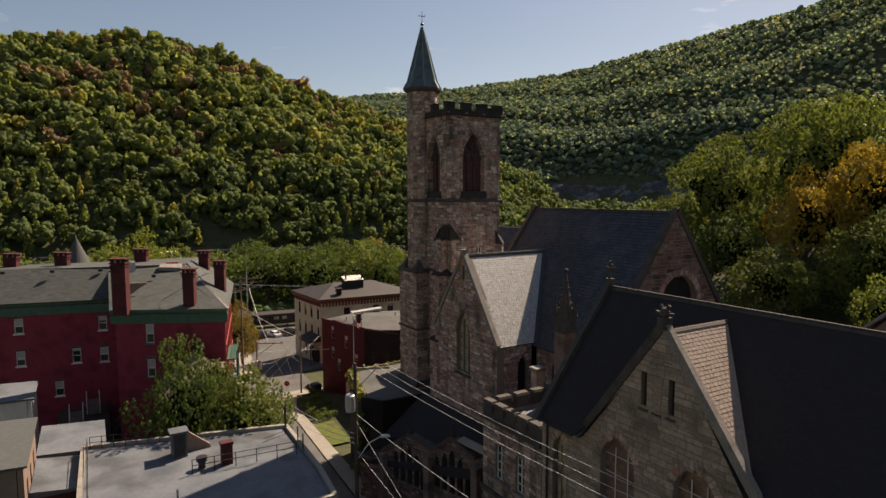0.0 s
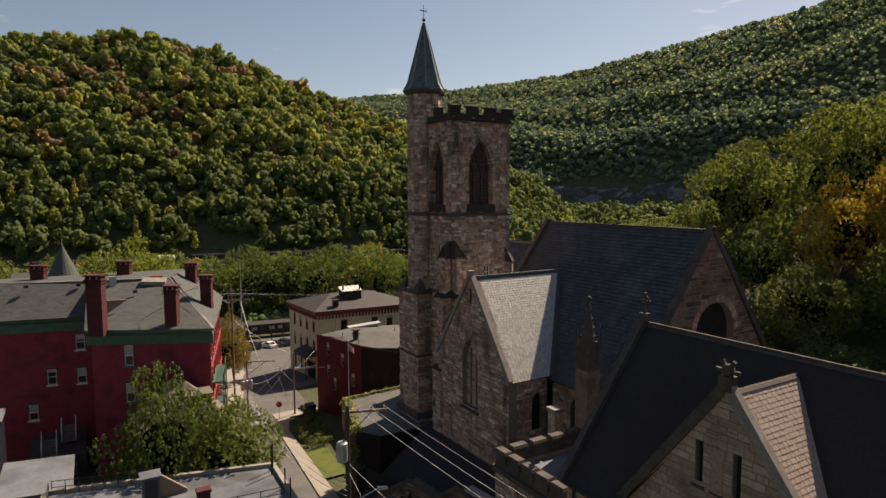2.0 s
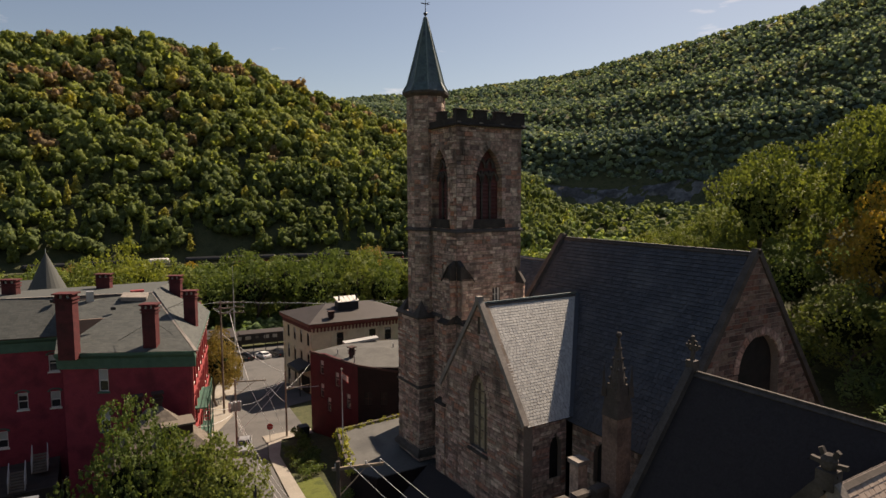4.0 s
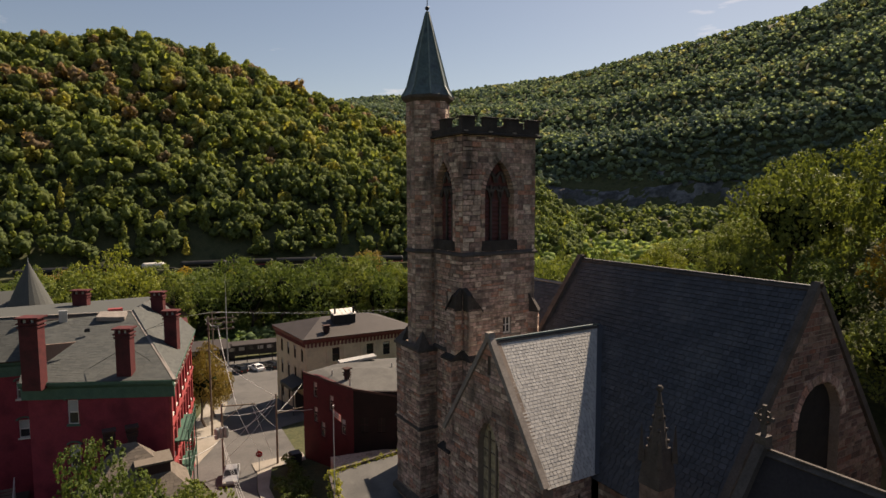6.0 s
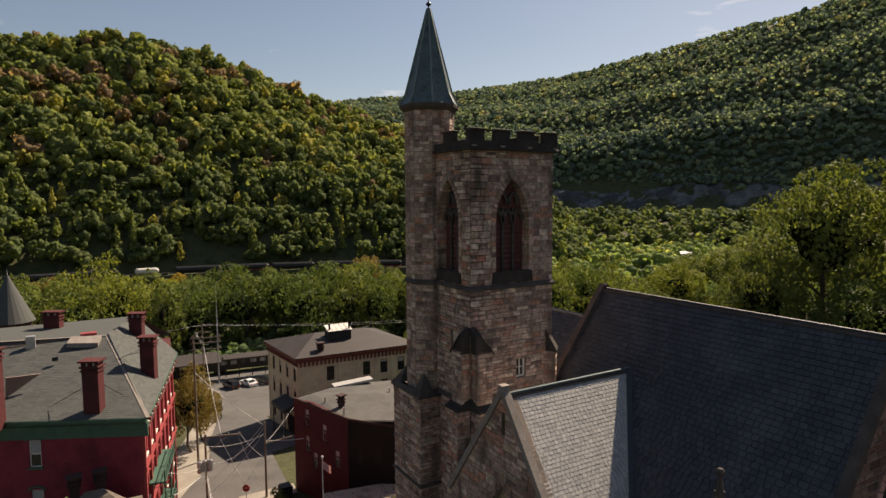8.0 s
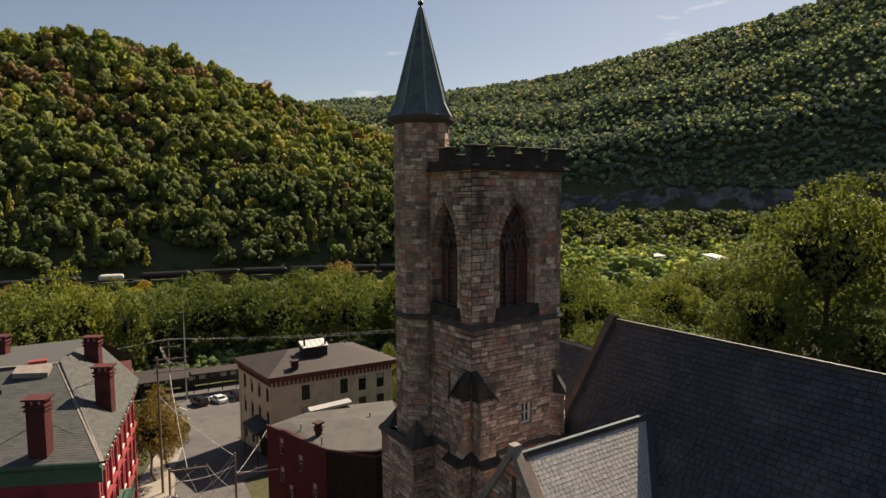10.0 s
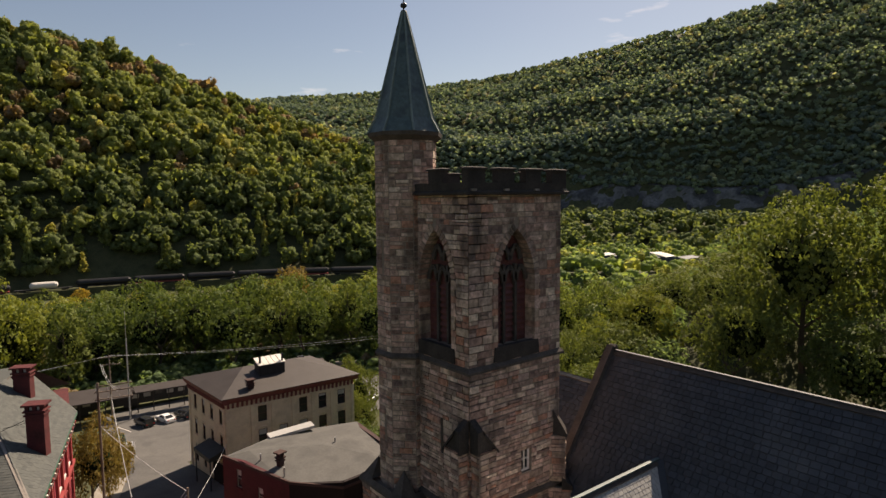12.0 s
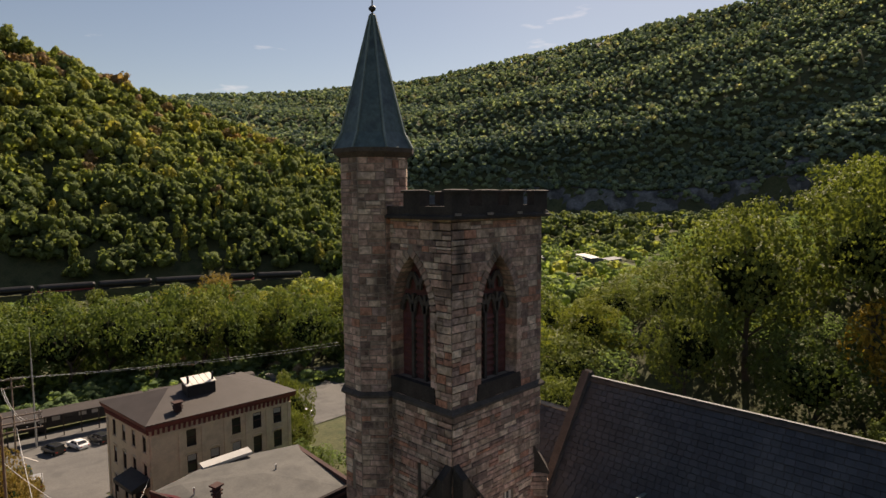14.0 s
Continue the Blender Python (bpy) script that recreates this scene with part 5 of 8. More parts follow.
for a in range(6):
    t = math.radians(60 * a)
    g.beam((-5.7, gy, 14.9), (-5.7, gy + 0.5 * math.cos(t), 14.95 + 0.45 * math.sin(t)), 0.13, 0.13, (1, 0, 0))
part("finial", g, "dark_trim", parish, "carved stone foliage finial")
g = Geo().tube((-5.9, -21.3, 7.3), (-5.9, -21.3, -7.5), 0.07)
part("downpipe", g, "black_metal", parish)
for y0, y1 in ((-50, -34.5), (-23.9, -21)):
    part("gutter", Geo().beam((-6.35, y0, PE - 0.05), (-6.35, y1, PE - 0.05), 0.16, 0.14), "black_metal", parish)

# battlemented wing between parish house and church
wing = thing("battlemented_wing", "low stone wing with battlements and sash windows", "building", at=(-2.5, -17.5, -7))
bw = Plane((-5.75, -14.45, 0), (0, -1, 0))
bwin = [[(u - 0.45, v), (u + 0.45, v), (u + 0.45, v + h), (u - 0.45, v + h)] for u in (1.9, 4.1) for v, h in ((1.4, 2.4), (-3.4, 2.6))]
g = Geo()
slab(g, bw, [(0, -8.4), (6.2, -8.4), (6.2, 5.5), (0, 5.5)], bwin, 0.5)
g.box(-5.25, 1.4, -14.95, -14.45, -8.4, 5.5).box(0.9, 1.4, -20.6, -14.95, -8.4, 5.5)
part("wall", g, "mortar", wing)
g = Geo()
stone_geo(g, bw, lay([(0, -8.4), (6.2, -8.4), (6.2, 5.45), (0, 5.45)], bwin, 0.25, 0.4, 0.4, 0.9, 121))
stone_geo(g, Plane((1.4, -14.45, 0), (-1, 0, 0)), lay([(0, 0.5), (7.1, 0.5), (7.1, 5.45), (0, 5.45)], [], 0.25, 0.4, 0.4, 0.9, 122))
part("stonework", g, "stone", wing)["kind"] = "stuff"
for w in bwin:
    (u0, v0), (u1, v1) = w[0], w[2]
    wo = part("window", _panel(bw, w, 0.25, 0.02), "glass", wing, "white sash window")
    g = Geo()
    for a, b in (((u0, v0), (u0, v1)), ((u1, v0), (u1, v1)), (((u0 + u1) / 2, v0), ((u0 + u1) / 2, v1))):
        g.beam(bw.p(*a, -0.2), bw.p(*b, -0.2), 0.09, 0.08, bw.n)
    for k in range(5):
        v = v0 + (v1 - v0) * k / 4
        g.beam(bw.p(u0, v, -0.2), bw.p(u1, v, -0.2), 0.07, 0.08, bw.n)
    part("window_frame", g, "white_trim", wo)
    g = Geo().beam(bw.p(u0 - 0.15, v0 - 0.1, 0.06), bw.p(u1 + 0.15, v0 - 0.1, 0.06), 0.2, 0.18, bw.n)
    part("window_sill", g, "coping", wo)
for v in (5.35, 0.3):
    part("string_course", Geo().beam(bw.p(-0.1, v, 0.1), bw.p(6.2, v, 0.1), 0.3, 0.2, bw.n), "dark_trim", wing)
g = Geo().box(-5.2, 0.9, -20.6, -14.95, 5.1, 5.3)
part("flat_roof", g, "membrane", wing, "pale flat roof")


def battlement(x0, x1, y0, y1, zt=6.45):
    b = part("merlon", Geo().box(x0, x1, y0, y1, 5.5, zt - 0.1), "dark_trim", wing)
    part("cap", Geo().hexa([(x0 - 0.08, y0 - 0.08, zt - 0.1), (x1 + 0.08, y0 - 0.08, zt - 0.1), (x1 + 0.08, y1 + 0.08, zt - 0.1), (x0 - 0.08, y1 + 0.08, zt - 0.1)],
                           [(x0, y0, zt + 0.06), (x1, y0, zt + 0.06), (x1, y1, zt + 0.06), (x0, y1, zt + 0.06)]), "dark_trim", b)


for k in range(5):
    battlement(-5.75, -5.25, -15.4 - k * 1.25, -14.45 - k * 1.25)
for k in range(4):
    battlement(-4.75 + k * 1.5, -3.7 + k * 1.5, -14.95, -14.45)
for x0, x1, y0, y1 in ((-5.7, -5.3, -20.6, -14.95), (-5.25, 1.3, -14.9, -14.5)):
    part("parapet", Geo().box(x0, x1, y0, y1, 5.5, 5.85), "dark_trim", wing)
g = Geo().box(-0.2, 0.5, -13.4, -12.7, 1.2, 7.2)
part("chimney", g, "stone", wing)
part("cap", Geo().box(-0.3, 0.6, -13.5, -12.6, 7.2, 7.45), "coping", wing)
g = Geo().extr([(1.4, -20.4, 5.4), (1.4, -15.2, 5.4), (1.4, -15.2, 5.6), (1.4, -17.6, 7.6), (1.4, -20.4, 5.6)], (3.8, 0, 0))
part("rear_roof", g, "slate", wing)

# gabled porch front under the churchyard
porch = thing("arcaded_porch", "dark stone porch front with gablets and traceried openings", "porch", at=(-5, -6, -7))
pp = Plane((-8.5, 1.1, 0), (0.3, -0.954, 0))
top = [(0, -9), (14.6, -9), (14.6, 1.1), (13.4, 0.8), (11, 1.8), (9, 0.3), (6.3, 0.75), (3.4, -1.2), (1.5, -2.8), (0, -3)]
hol = []
for c, z0, z1 in ((6.3, -3.6, -0.2), (11, -2.8, 0.8)):
    hol += [arch(c + d, 0.56, z0, z1 - abs(d) * 0.55, z1 - 0.8 - abs(d) * 0.55, 4) for d in (-1.6, -0.8, 0, 0.8, 1.6)]
g = Geo()
slab(g, pp, top, hol, 0.5)
part("wall", g, "dark_trim", porch)
g = Geo()
stone_geo(g, pp, lay(top, hol, 0.22, 0.36, 0.3, 0.8, 131))
part("stonework", g, "soot_shade_stone", porch)["kind"] = "stuff"
for a, b in zip(top[3:9], top[4:10]):
    part("gablet_coping", Geo().beam(pp.p(*a, -0.15), pp.p(*b, -0.15), 0.24, 0.7, pp.n), "dark_trim", porch)
for c, v in ((6.3, 0.75), (11, 1.8)):
    q = pp.p(c, v, -0.1)
    part("finial", Geo().tube(q, q + Vector((0, 0, 1.2)), 0.2, 0.04, 6).box(q.x - 0.22, q.x + 0.22, q.y - 0.22, q.y + 0.22, v - 0.2, v + 0.25), "soot", porch)
for c, v in ((3.4, -1.6), (8.7, -0.3), (13.6, 0.3)):
    part("buttress", Geo().obox(pp.p(c, 0, 0.2), pp.U, pp.n, 0.28, 0.4, -9, v), "soot_shade_stone", porch)
g = Geo()
g.hexa([(-8.6, 0.9, -3.4), (-4.1, -13.2, -0.6), (-1.1, -13.2, -0.6), (-1.1, 2.4, -3)], [(-8.5, 0.9, -3.05), (-4.1, -13.2, 0.3), (-1.1, -13.2, 1.5), (-1.1, 2.4, 1.4)])
part("lean_to_roof", g, "dark_roof", porch)
part("parapet_cap", Geo().beam(pp.p(11.6, 1.75, -0.3), pp.p(14.7, 1.35, -0.3), 0.8, 0.16), "walk", porch, "pale flat parapet cap")
part("parapet_cap", Geo().beam(pp.p(14.4, 1.35, -0.3), pp.p(14.4, 1.7, -2.4), 0.8, 0.16), "walk", porch)
part("void", Geo().obox(pp.p(7.2, 0, -1.0), pp.U, pp.n, 6.9, 0.05, -9, -0.6), "void", porch)
# churchyard terrace
g = Geo().prism([(-5.6, 2.5), (-6.9, 4.6), (-4.9, 12.6), (1.5, 13.2), (20, 14), (20, -20), (-1.0, -20), (-1.0, 2.5)], -9.6, ZP - 0.08)
struct("terrace_base", g, "black_brick", "dark overgrown retaining base of the churchyard", "retaining wall")
g = Geo().prism([(-5.5, 2.6), (-6.7, 4.6), (-4.8, 12.5), (1.5, 13.1), (19.9, 13.9), (19.9, -19.9), (-1.0, -19.9), (-1.0, 2.6)], ZP - 0.07, ZP)
struct("terrace", g, "felt", "raised churchyard terrace paved in worn asphalt", "terrace")
g = Geo()
for a, b in (((-6.9, 4.6), (-4.9, 12.6)), ((-4.9, 12.6), (1.5, 13.2))):
    g.beam((*a, ZP + 0.1), (*b, ZP + 0.1), 0.25, 0.25)
struct("terrace_wall", g, "dark_trim", "low stone wall along the terrace edge", "wall")
# small gabled roof beyond the parish house
shed = thing("rear_house", "small house with pale gabled roof among the trees", "house", at=(14, -34, 4))
g = Geo().box(9, 17, -38, -31, 1, 12.4)
g.extr([(9, -38, 12.4), (9, -31, 12.4), (9, -34.5, 15.9)], (8, 0, 0))
part("wall", g, "mortar", shed)
for s in (-1, 1):
    part("roof", Geo().beam((8.6, -34.5 + s * 1.9, 14.3), (17.4, -34.5 + s * 1.9, 14.3), 5.4, 0.16, (0, s * 0.68, 0.73)), "coping", shed)

# ---- streets ----
ROAD = [(-70, -14.2, -10.0), (0, -13.3, -9.2), (34, -9.9, -5.9), (41, -10.6, -4.2), (43, -15, 1.6), (56, -40, 3.0), (57.5, -9.5, 8.2), (62, -5.2, 8.2), (75, -1.4, 7.2), (76.5, -1.0, 60), (114, 0.6, 90)]


def strip(rows, lift, cols=16, step=2.0):
    """A road surface that follows the slope of the land."""
    ys = np.unique(np.concatenate([np.arange(rows[0][0], rows[-1][0], step), [r[0] for r in rows]]))
    l = np.interp(ys, [r[0] for r in rows], [r[1] for r in rows])
    r = np.interp(ys, [r[0] for r in rows], [r[2] for r in rows])
    g = Geo()
    for i, y in enumerate(ys):
        for k in range(cols + 1):
            x = l[i] + (r[i] - l[i]) * k / cols
            g.v.append((x, y, float(street(y)) + lift))
    for i in range(len(ys) - 1):
        for k in range(cols):
            a = i * (cols + 1) + k
            g.f.append((a, a + 1, a + cols + 2, a + cols + 1))
    return g


struct("road", strip(ROAD, 0.03), "asphalt", "sloping grey asphalt street and parking lot", "road")
struct("pavement", strip([(-40, -9.9, -7.6), (0, -9.1, -7.4), (34, -5.8, -4.5), (40, -4.4, -2.6)], 0.15, 3), "walk", "narrow concrete pavement beside the lane", "pavement")
struct("pavement_hotel", strip([(47, -13.5, -10.2), (56, -11.2, -5.6), (62, -9.5, -4.4), (66, -8.2, -4.0), (75, -5.0, -1.2), (86, -2.2, 0.4)], 0.15, 4), "walk", "pale concrete pavement beside the red hotel", "pavement")
struct("pavement_corner", strip([(40, -4.6, 1.8), (43, -4.4, 2.2)], 0.14, 4), "walk", "concrete corner pavement by the stop sign", "pavement")
g = Geo()
for k in range(6):
    x = 2.6 + k * 3.15
    g.beam((x, 104.6, -15.02), (x + 1.3, 99.2, -14.6), 0.14, 0.02)
struct("parking_lines", g, "white_trim", "white painted parking lines", "road marking")
# road beyond the railway
g = Geo().add([(-120, 128, -15.4), (30, 124, -15.4), (90, 92, -15.0), (96, 100, -15.0), (34, 135, -15.4), (-120, 140, -15.4)], [(0, 1, 4, 5), (1, 2, 3, 4)])
struct("road_riverside", g, "asphalt", "riverside road beyond the railway", "road")
g = Geo().beam((48, 118.5, -14.6), (100, 90, -14.2), 0.4, 1.2)
struct("road_barrier", g, "walk", "pale concrete barrier beside the road", "barrier")

# ---- windows and walls of the town ----


def sash(pl, u, v, w, h, parent, frame="white_trim", blind=0.0, depth=0.12, sill="white_trim", hood=None, rows=2):
    """A sash window in a wall opening: frame, panes, sill, and a hood where it has one."""
    g = Geo()
    f = 0.09
    for a, b in (((u - w / 2 + f / 2, v), (u - w / 2 + f / 2, v + h)), ((u + w / 2 - f / 2, v), (u + w / 2 - f / 2, v + h)), ((u - w / 2, v + f / 2), (u + w / 2, v + f / 2)),
                 ((u - w / 2, v + h - f / 2), (u + w / 2, v + h - f / 2)), ((u - w / 2, v + h / 2), (u + w / 2, v + h / 2))):
        g.beam(pl.p(*a, -depth), pl.p(*b, -depth), f, 0.07, pl.n)
    win = part("window", g, frame, parent)
    part("pane", _panel(pl, [(u - w / 2, v), (u + w / 2, v), (u + w / 2, v + h), (u - w / 2, v + h)], depth + 0.05, 0.02), "glass", win)
    if blind > 0:
        part("blind", _panel(pl, [(u - w / 2 + f, v + h * (1 - blind)), (u + w / 2 - f, v + h * (1 - blind)), (u + w / 2 - f, v + h - f), (u - w / 2 + f, v + h - f)], depth + 0.02, 0.01), "blind", win)
    if sill:
        part("window_sill", Geo().beam(pl.p(u - w / 2 - 0.12, v - 0.08, 0.04), pl.p(u + w / 2 + 0.12, v - 0.08, 0.04), 0.18, 0.16, pl.n), sill, win)
    if hood:
        r, n = w / 2 + 0.14, 6
        bow = [(u - q * math.cos(math.pi * i / n), v + h + 0.02 + 0.49 * q * math.sin(math.pi * i / n)) for q in (r + 0.1, r - 0.1) for i in range(n + 1)]
        bow = bow[:n + 1] + bow[:n:-1]
        g = Geo().extr([pl.p(a, b, -0.05) for a, b in bow], pl.n * 0.22)
        part("hood", g, hood, win)
    return win


def wall_with(pl, poly, wins, mat, parent, thick=0.35, name="wall"):
    g = Geo()
    slab(g, pl, poly, [[(u - w / 2, v), (u + w / 2, v), (u + w / 2, v + h), (u - w / 2, v + h)] for u, v, w, h in wins], thick)
    return part(name, g, mat, parent)


def run(a, b):
    """A wall plane from a to b, seen from outside with a on the left."""
    a, b = Vector((*a, 0)), Vector((*b, 0))
    return Plane(a, b - a), (b - a).length


def chimney(x, y, z0, z1, w, d, parent, ang=0.0, holes=2, mat="chimney_brick"):
    c, s = math.cos(ang), math.sin(ang)
    ux, uy = (c, s, 0), (-s, c, 0)
    ch = part("chimney", Geo().obox((x, y, 0), ux, uy, w / 2, d / 2, z0, z1 - 0.55), mat, parent)
    g = Geo()
    for k, (o, za, zb) in enumerate(((0.1, z1 - 0.95, z1 - 0.8), (0.14, z1 - 0.62, z1 - 0.5), (0.2, z1 - 0.14, z1))):
        g.obox((x, y, 0), ux, uy, w / 2 + o, d / 2 + o, za, zb)
    part("cap", g, mat, ch)
    for i in range(holes + 1):
        f = (-1 + 2 * i / holes) * (w / 2 - 0.12)
        p = Vector((x, y, 0)) + Vector(ux) * f
        if i < holes:
            part("flue", Geo().obox(p + Vector(ux) * ((w / 2 - 0.12) / holes), ux, uy, 0.1, d / 2 - 0.12, z1 - 0.5, z1 - 0.22), "blind", ch, "pale clay flue")
        part("pier", Geo().obox(p, ux, uy, 0.13, d / 2, z1 - 0.5, z1 - 0.14), mat, ch)
    return ch


# ---- red hotel ----
hotel = thing("hotel", "red painted brick hotel with green cornice, chimneys and grey roof", "building", at=(-20, 36, -11))
A, Bq, C, E, D = (-15.2, 26.9), (-26.4, 32.5), (-26.0, 41.7), (-62, 49.8), (-10.5, 47.2)
HE, HR = 7.08, 10.8
fr, L = run(Bq, A)
fw = [(3.9, 2.95, 0.95, 2.3), (3.9, -1.2, 0.95, 2.2)]
wall_with(fr, [(0, -11), (L, -11), (L, 6.9), (0, 6.9)], fw, "red_brick", hotel)
for u, v, w, h in fw:
    sash(fr, u, v, w, h, hotel, "white_trim", 0.55, sill="green_trim", hood="green_trim")
rw, L2 = run(E, C)
lw = [(L2 - 11.1, 3.1, 1.0, 1.9), (L2 - 1.65, 2.9, 1.0, 1.9), (L2 - 11.1, -1.1, 1.0, 1.9), (L2 - 4.85, -1.2, 1.0, 1.9), (L2 - 1.65, -1.3, 1.0, 1.9), (L2 - 20, 3.1, 1.0, 1.9), (L2 - 20, -1.1, 1.0, 1.9), (L2 - 15, -1.1, 1.0, 1.9), (L2 - 7, -5.4, 1.0, 1.9)]
wall_with(rw, [(0, -12), (L2, -12), (L2, 6.9), (0, 6.9)], lw, "red_brick", hotel)
for k, (u, v, w, h) in enumerate(lw):
    sash(rw, u, v, w, h, hotel, "white_trim", (0.55, 0.35, 0.6, 0.2)[k % 4], hood="green_trim")
sw, L3 = run(C, Bq)
wall_with(sw, [(0, -11), (L3, -11), (L3, 6.9), (0, 6.9 + 0.5)], [], "red_brick", hotel)
fa, L4 = run(A, D)
fcw = [(1.6 + k * 2.75, v, 1.15, 2.2) for k in range(7) for v in (3.1, -0.9, -5.0)]
wall_with(fa, [(0, -11.2), (L4, -11.2), (L4, 6.9), (0, 6.9)], fcw, "red_brick", hotel)
for u, v, w, h in fcw:
    sash(fa, u, v, w, h, hotel, "white_trim", 0.3, hood="red_trim")
for k in range(8):
    u = min(0.25 + k * 2.75, L4 - 0.2)
    part("pilaster", Geo().beam(fa.p(u, -9, 0.1), fa.p(u, 6.2, 0.1), 0.4, 0.22, fa.n), "red_trim", hotel)
g = Geo()
for v in (2.4, -1.7):
    g.beam(fa.p(0, v, 0.14), fa.p(L4, v, 0.14), 0.3, 0.24, fa.n)
part("belt_course", g, "red_trim", hotel)
for k in range(22):
    g = Geo().beam(fa.p(0.3 + k * 0.95, 5.35, 0.12), fa.p(0.3 + k * 0.95, 6.5, 0.45), 0.22, 0.3, fa.n)
    part("bracket", g, "red_trim" if k % 2 else "white_trim", hotel)


def cornice(pl, u0, u1, mats):
    g = Geo()
    g.extr([pl.p(u0, 5.35, 0.02), pl.p(u0, 5.35, 0.12), pl.p(u0, 6.4, 0.2), pl.p(u0, 6.75, 0.55), pl.p(u0, 7.05, 0.6), pl.p(u0, 7.05, 0.02)], pl.U * (u1 - u0))
    return part("cornice", g, mats, hotel, "deep green painted cornice" if mats == "green_trim" else "")


cornice(fr, -0.5, L + 0.55, "green_trim")
cornice(rw, 0, L2, "green_trim")
g = Geo().extr([fa.p(0, 6.5, 0.02), fa.p(0, 6.5, 0.4), fa.p(0, 6.75, 0.6), fa.p(0, 7.05, 0.65), fa.p(0, 7.05, 0.02)], fa.U * (L4 + 0.4))
part("cornice", g, "green_trim", hotel)


def tiled(name, pts, mat, ch, w0, w1, seed, parent, thick=0.15):
    """A flat roof face of any outline; its first two points are the eave."""
    pts = [Vector(p) for p in pts]
    U = (pts[1] - pts[0]).normalized()
    n = U.cross(pts[2] - pts[0]).normalized()
    n = n if n.z > 0 else -n
    V = n.cross(U)
    if V.z < 0:
        V = -V
    pl = Plane(pts[0], U, V)
    if pl.n.z < 0:
        pl = Plane(pts[0], U, V, True)
    deck = part(name, Geo().extr([p - pl.n * 0.02 for p in pts], pl.n * -thick), "dark_trim", parent)
    slates(pl, [((p - pts[0]).dot(U), (p - pts[0]).dot(V)) for p in pts], ch, w0, w1, seed, 0.02, "shingles", mat, deck)
    return deck


eA, eB, eD = (-14.75, 26.1, HE), (-27.0, 32.2, HE), (-9.8, 47.6, HE)
R0, R1, VV = (-17.0, 43.8, HR), (-31, 47.4, HR), (-26.6, 45.6, 10.1)
tiled("roof", [eB, eA, R0, VV], "grey_roof", 0.3, 0.4, 0.9, 201, hotel)
tiled("roof", [eA, eD, (-13.6, 55.2, HR - 0.2), R0], "grey_roof", 0.3, 0.4, 0.9, 202, hotel)
tiled("roof", [(-62, 49.0, HE), (-26.0, 40.9, HE), (-26.6, 45.6, HR - 0.55), R0, (-60.5, 55.0, HR)], "grey_roof", 0.3, 0.5, 1.0, 203, hotel)
g = Geo().add([eB, (-26.2, 41.2, HE), VV], [(0, 1, 2)]).add([R0, (-60.5, 55.0, HR), (-58, 64, HE), (-9, 58, HE), (-13.6, 55.2, HR - 0.2)], [(0, 1, 2, 3, 4)])
part("rear_roof", g, "grey_roof", hotel)
g = Geo().beam(eA, R0, 0.3, 0.08).beam(R0, (-60.5, 55.0, HR + 0.02), 0.3, 0.08)
part("ridge", g, "coping", hotel)
g = Geo().prism([(-26, 50), (-60, 57), (-58, 63), (-9.5, 57), (-10.5, 47.2)], -12, HE - 0.1)
part("rear_wall", g, "chimney_brick", hotel)
tilt = math.atan2(0.447, -0.894)
chimney(-25.7, 31.2, 6.6, 13.25, 1.6, 1.1, hotel, tilt)
chimney(-18.5, 29.3, 7.0, 11.8, 1.3, 1.0, hotel, tilt)
chimney(-13.7, 36.4, 6.5, 11.8, 1.3, 0.9, hotel, tilt)
chimney(-13.9, 47.6, 6.5, 12.3, 1.4, 0.9, hotel, tilt)
for x, y in ((-32, 52.0), (-38, 54), (-22, 52)):
    chimney(x, y, 9, 12.6, 1.7, 0.9, hotel, tilt)
g = Geo().hexa([(-20.6, 42.2, 10.3), (-17.9, 41.4, 10.1), (-17.5, 43.2, 10.6), (-20.2, 44, 10.7)], [(-20.6, 42.2, 10.75), (-17.9, 41.4, 10.6), (-17.5, 43.2, 10.95), (-20.2, 44, 11.05)])
part("roof_hatch", g, "coping", hotel)
part("roof_hatch_cover", Geo().box(-19.4, -17.9, 44.4, 45.2, 10.6, 11.1), "red_trim", hotel)
part("vent_box", Geo().box(-24.1, -23.3, 44.2, 44.9, 9.6, 11.4), "metal", hotel)
for x, y, z in ((-21.5, 39.5, 9.75), (-27.5, 45.4, 10.3), (-33, 46.2, 10.4), (-38.5, 47.8, 10.4)):
    part("roof_vent", Geo().box(x - 0.25, x + 0.25, y - 0.2, y + 0.2, z, z + 0.35), "black_metal", hotel)
for p, q in (((-19.1, 29.2, 9.6), (-21.4, 31.2, 7.9)), ((-17.9, 29.4, 9.6), (-16.4, 30.4, 8.1)), ((-14.2, 36.5, 10.6), (-16.8, 38, 9.3)), ((-14.2, 36.8, 10.2), (-16.4, 39, 9.4))):
    part("chimney_stay", Geo().beam(p, q, 0.04), "black_metal", hotel)
# low wall where the wing's roof meets the main roof
part("roof_cheek", Geo().extr([(-25.1, 35.05, 7.95), (-22.5, 35.6, 9.6), (-25.0, 35.05, 9.75)], (0.02, 0.2, 0.0)), "brown_wall", hotel, "tan boarded cheek between two roofs")
# balcony and fire stair on the facade
bal = thing("balcony", "green iron balcony and fire escape on the hotel front", "balcony", at=tuple(fa.p(7, -10, 1)))
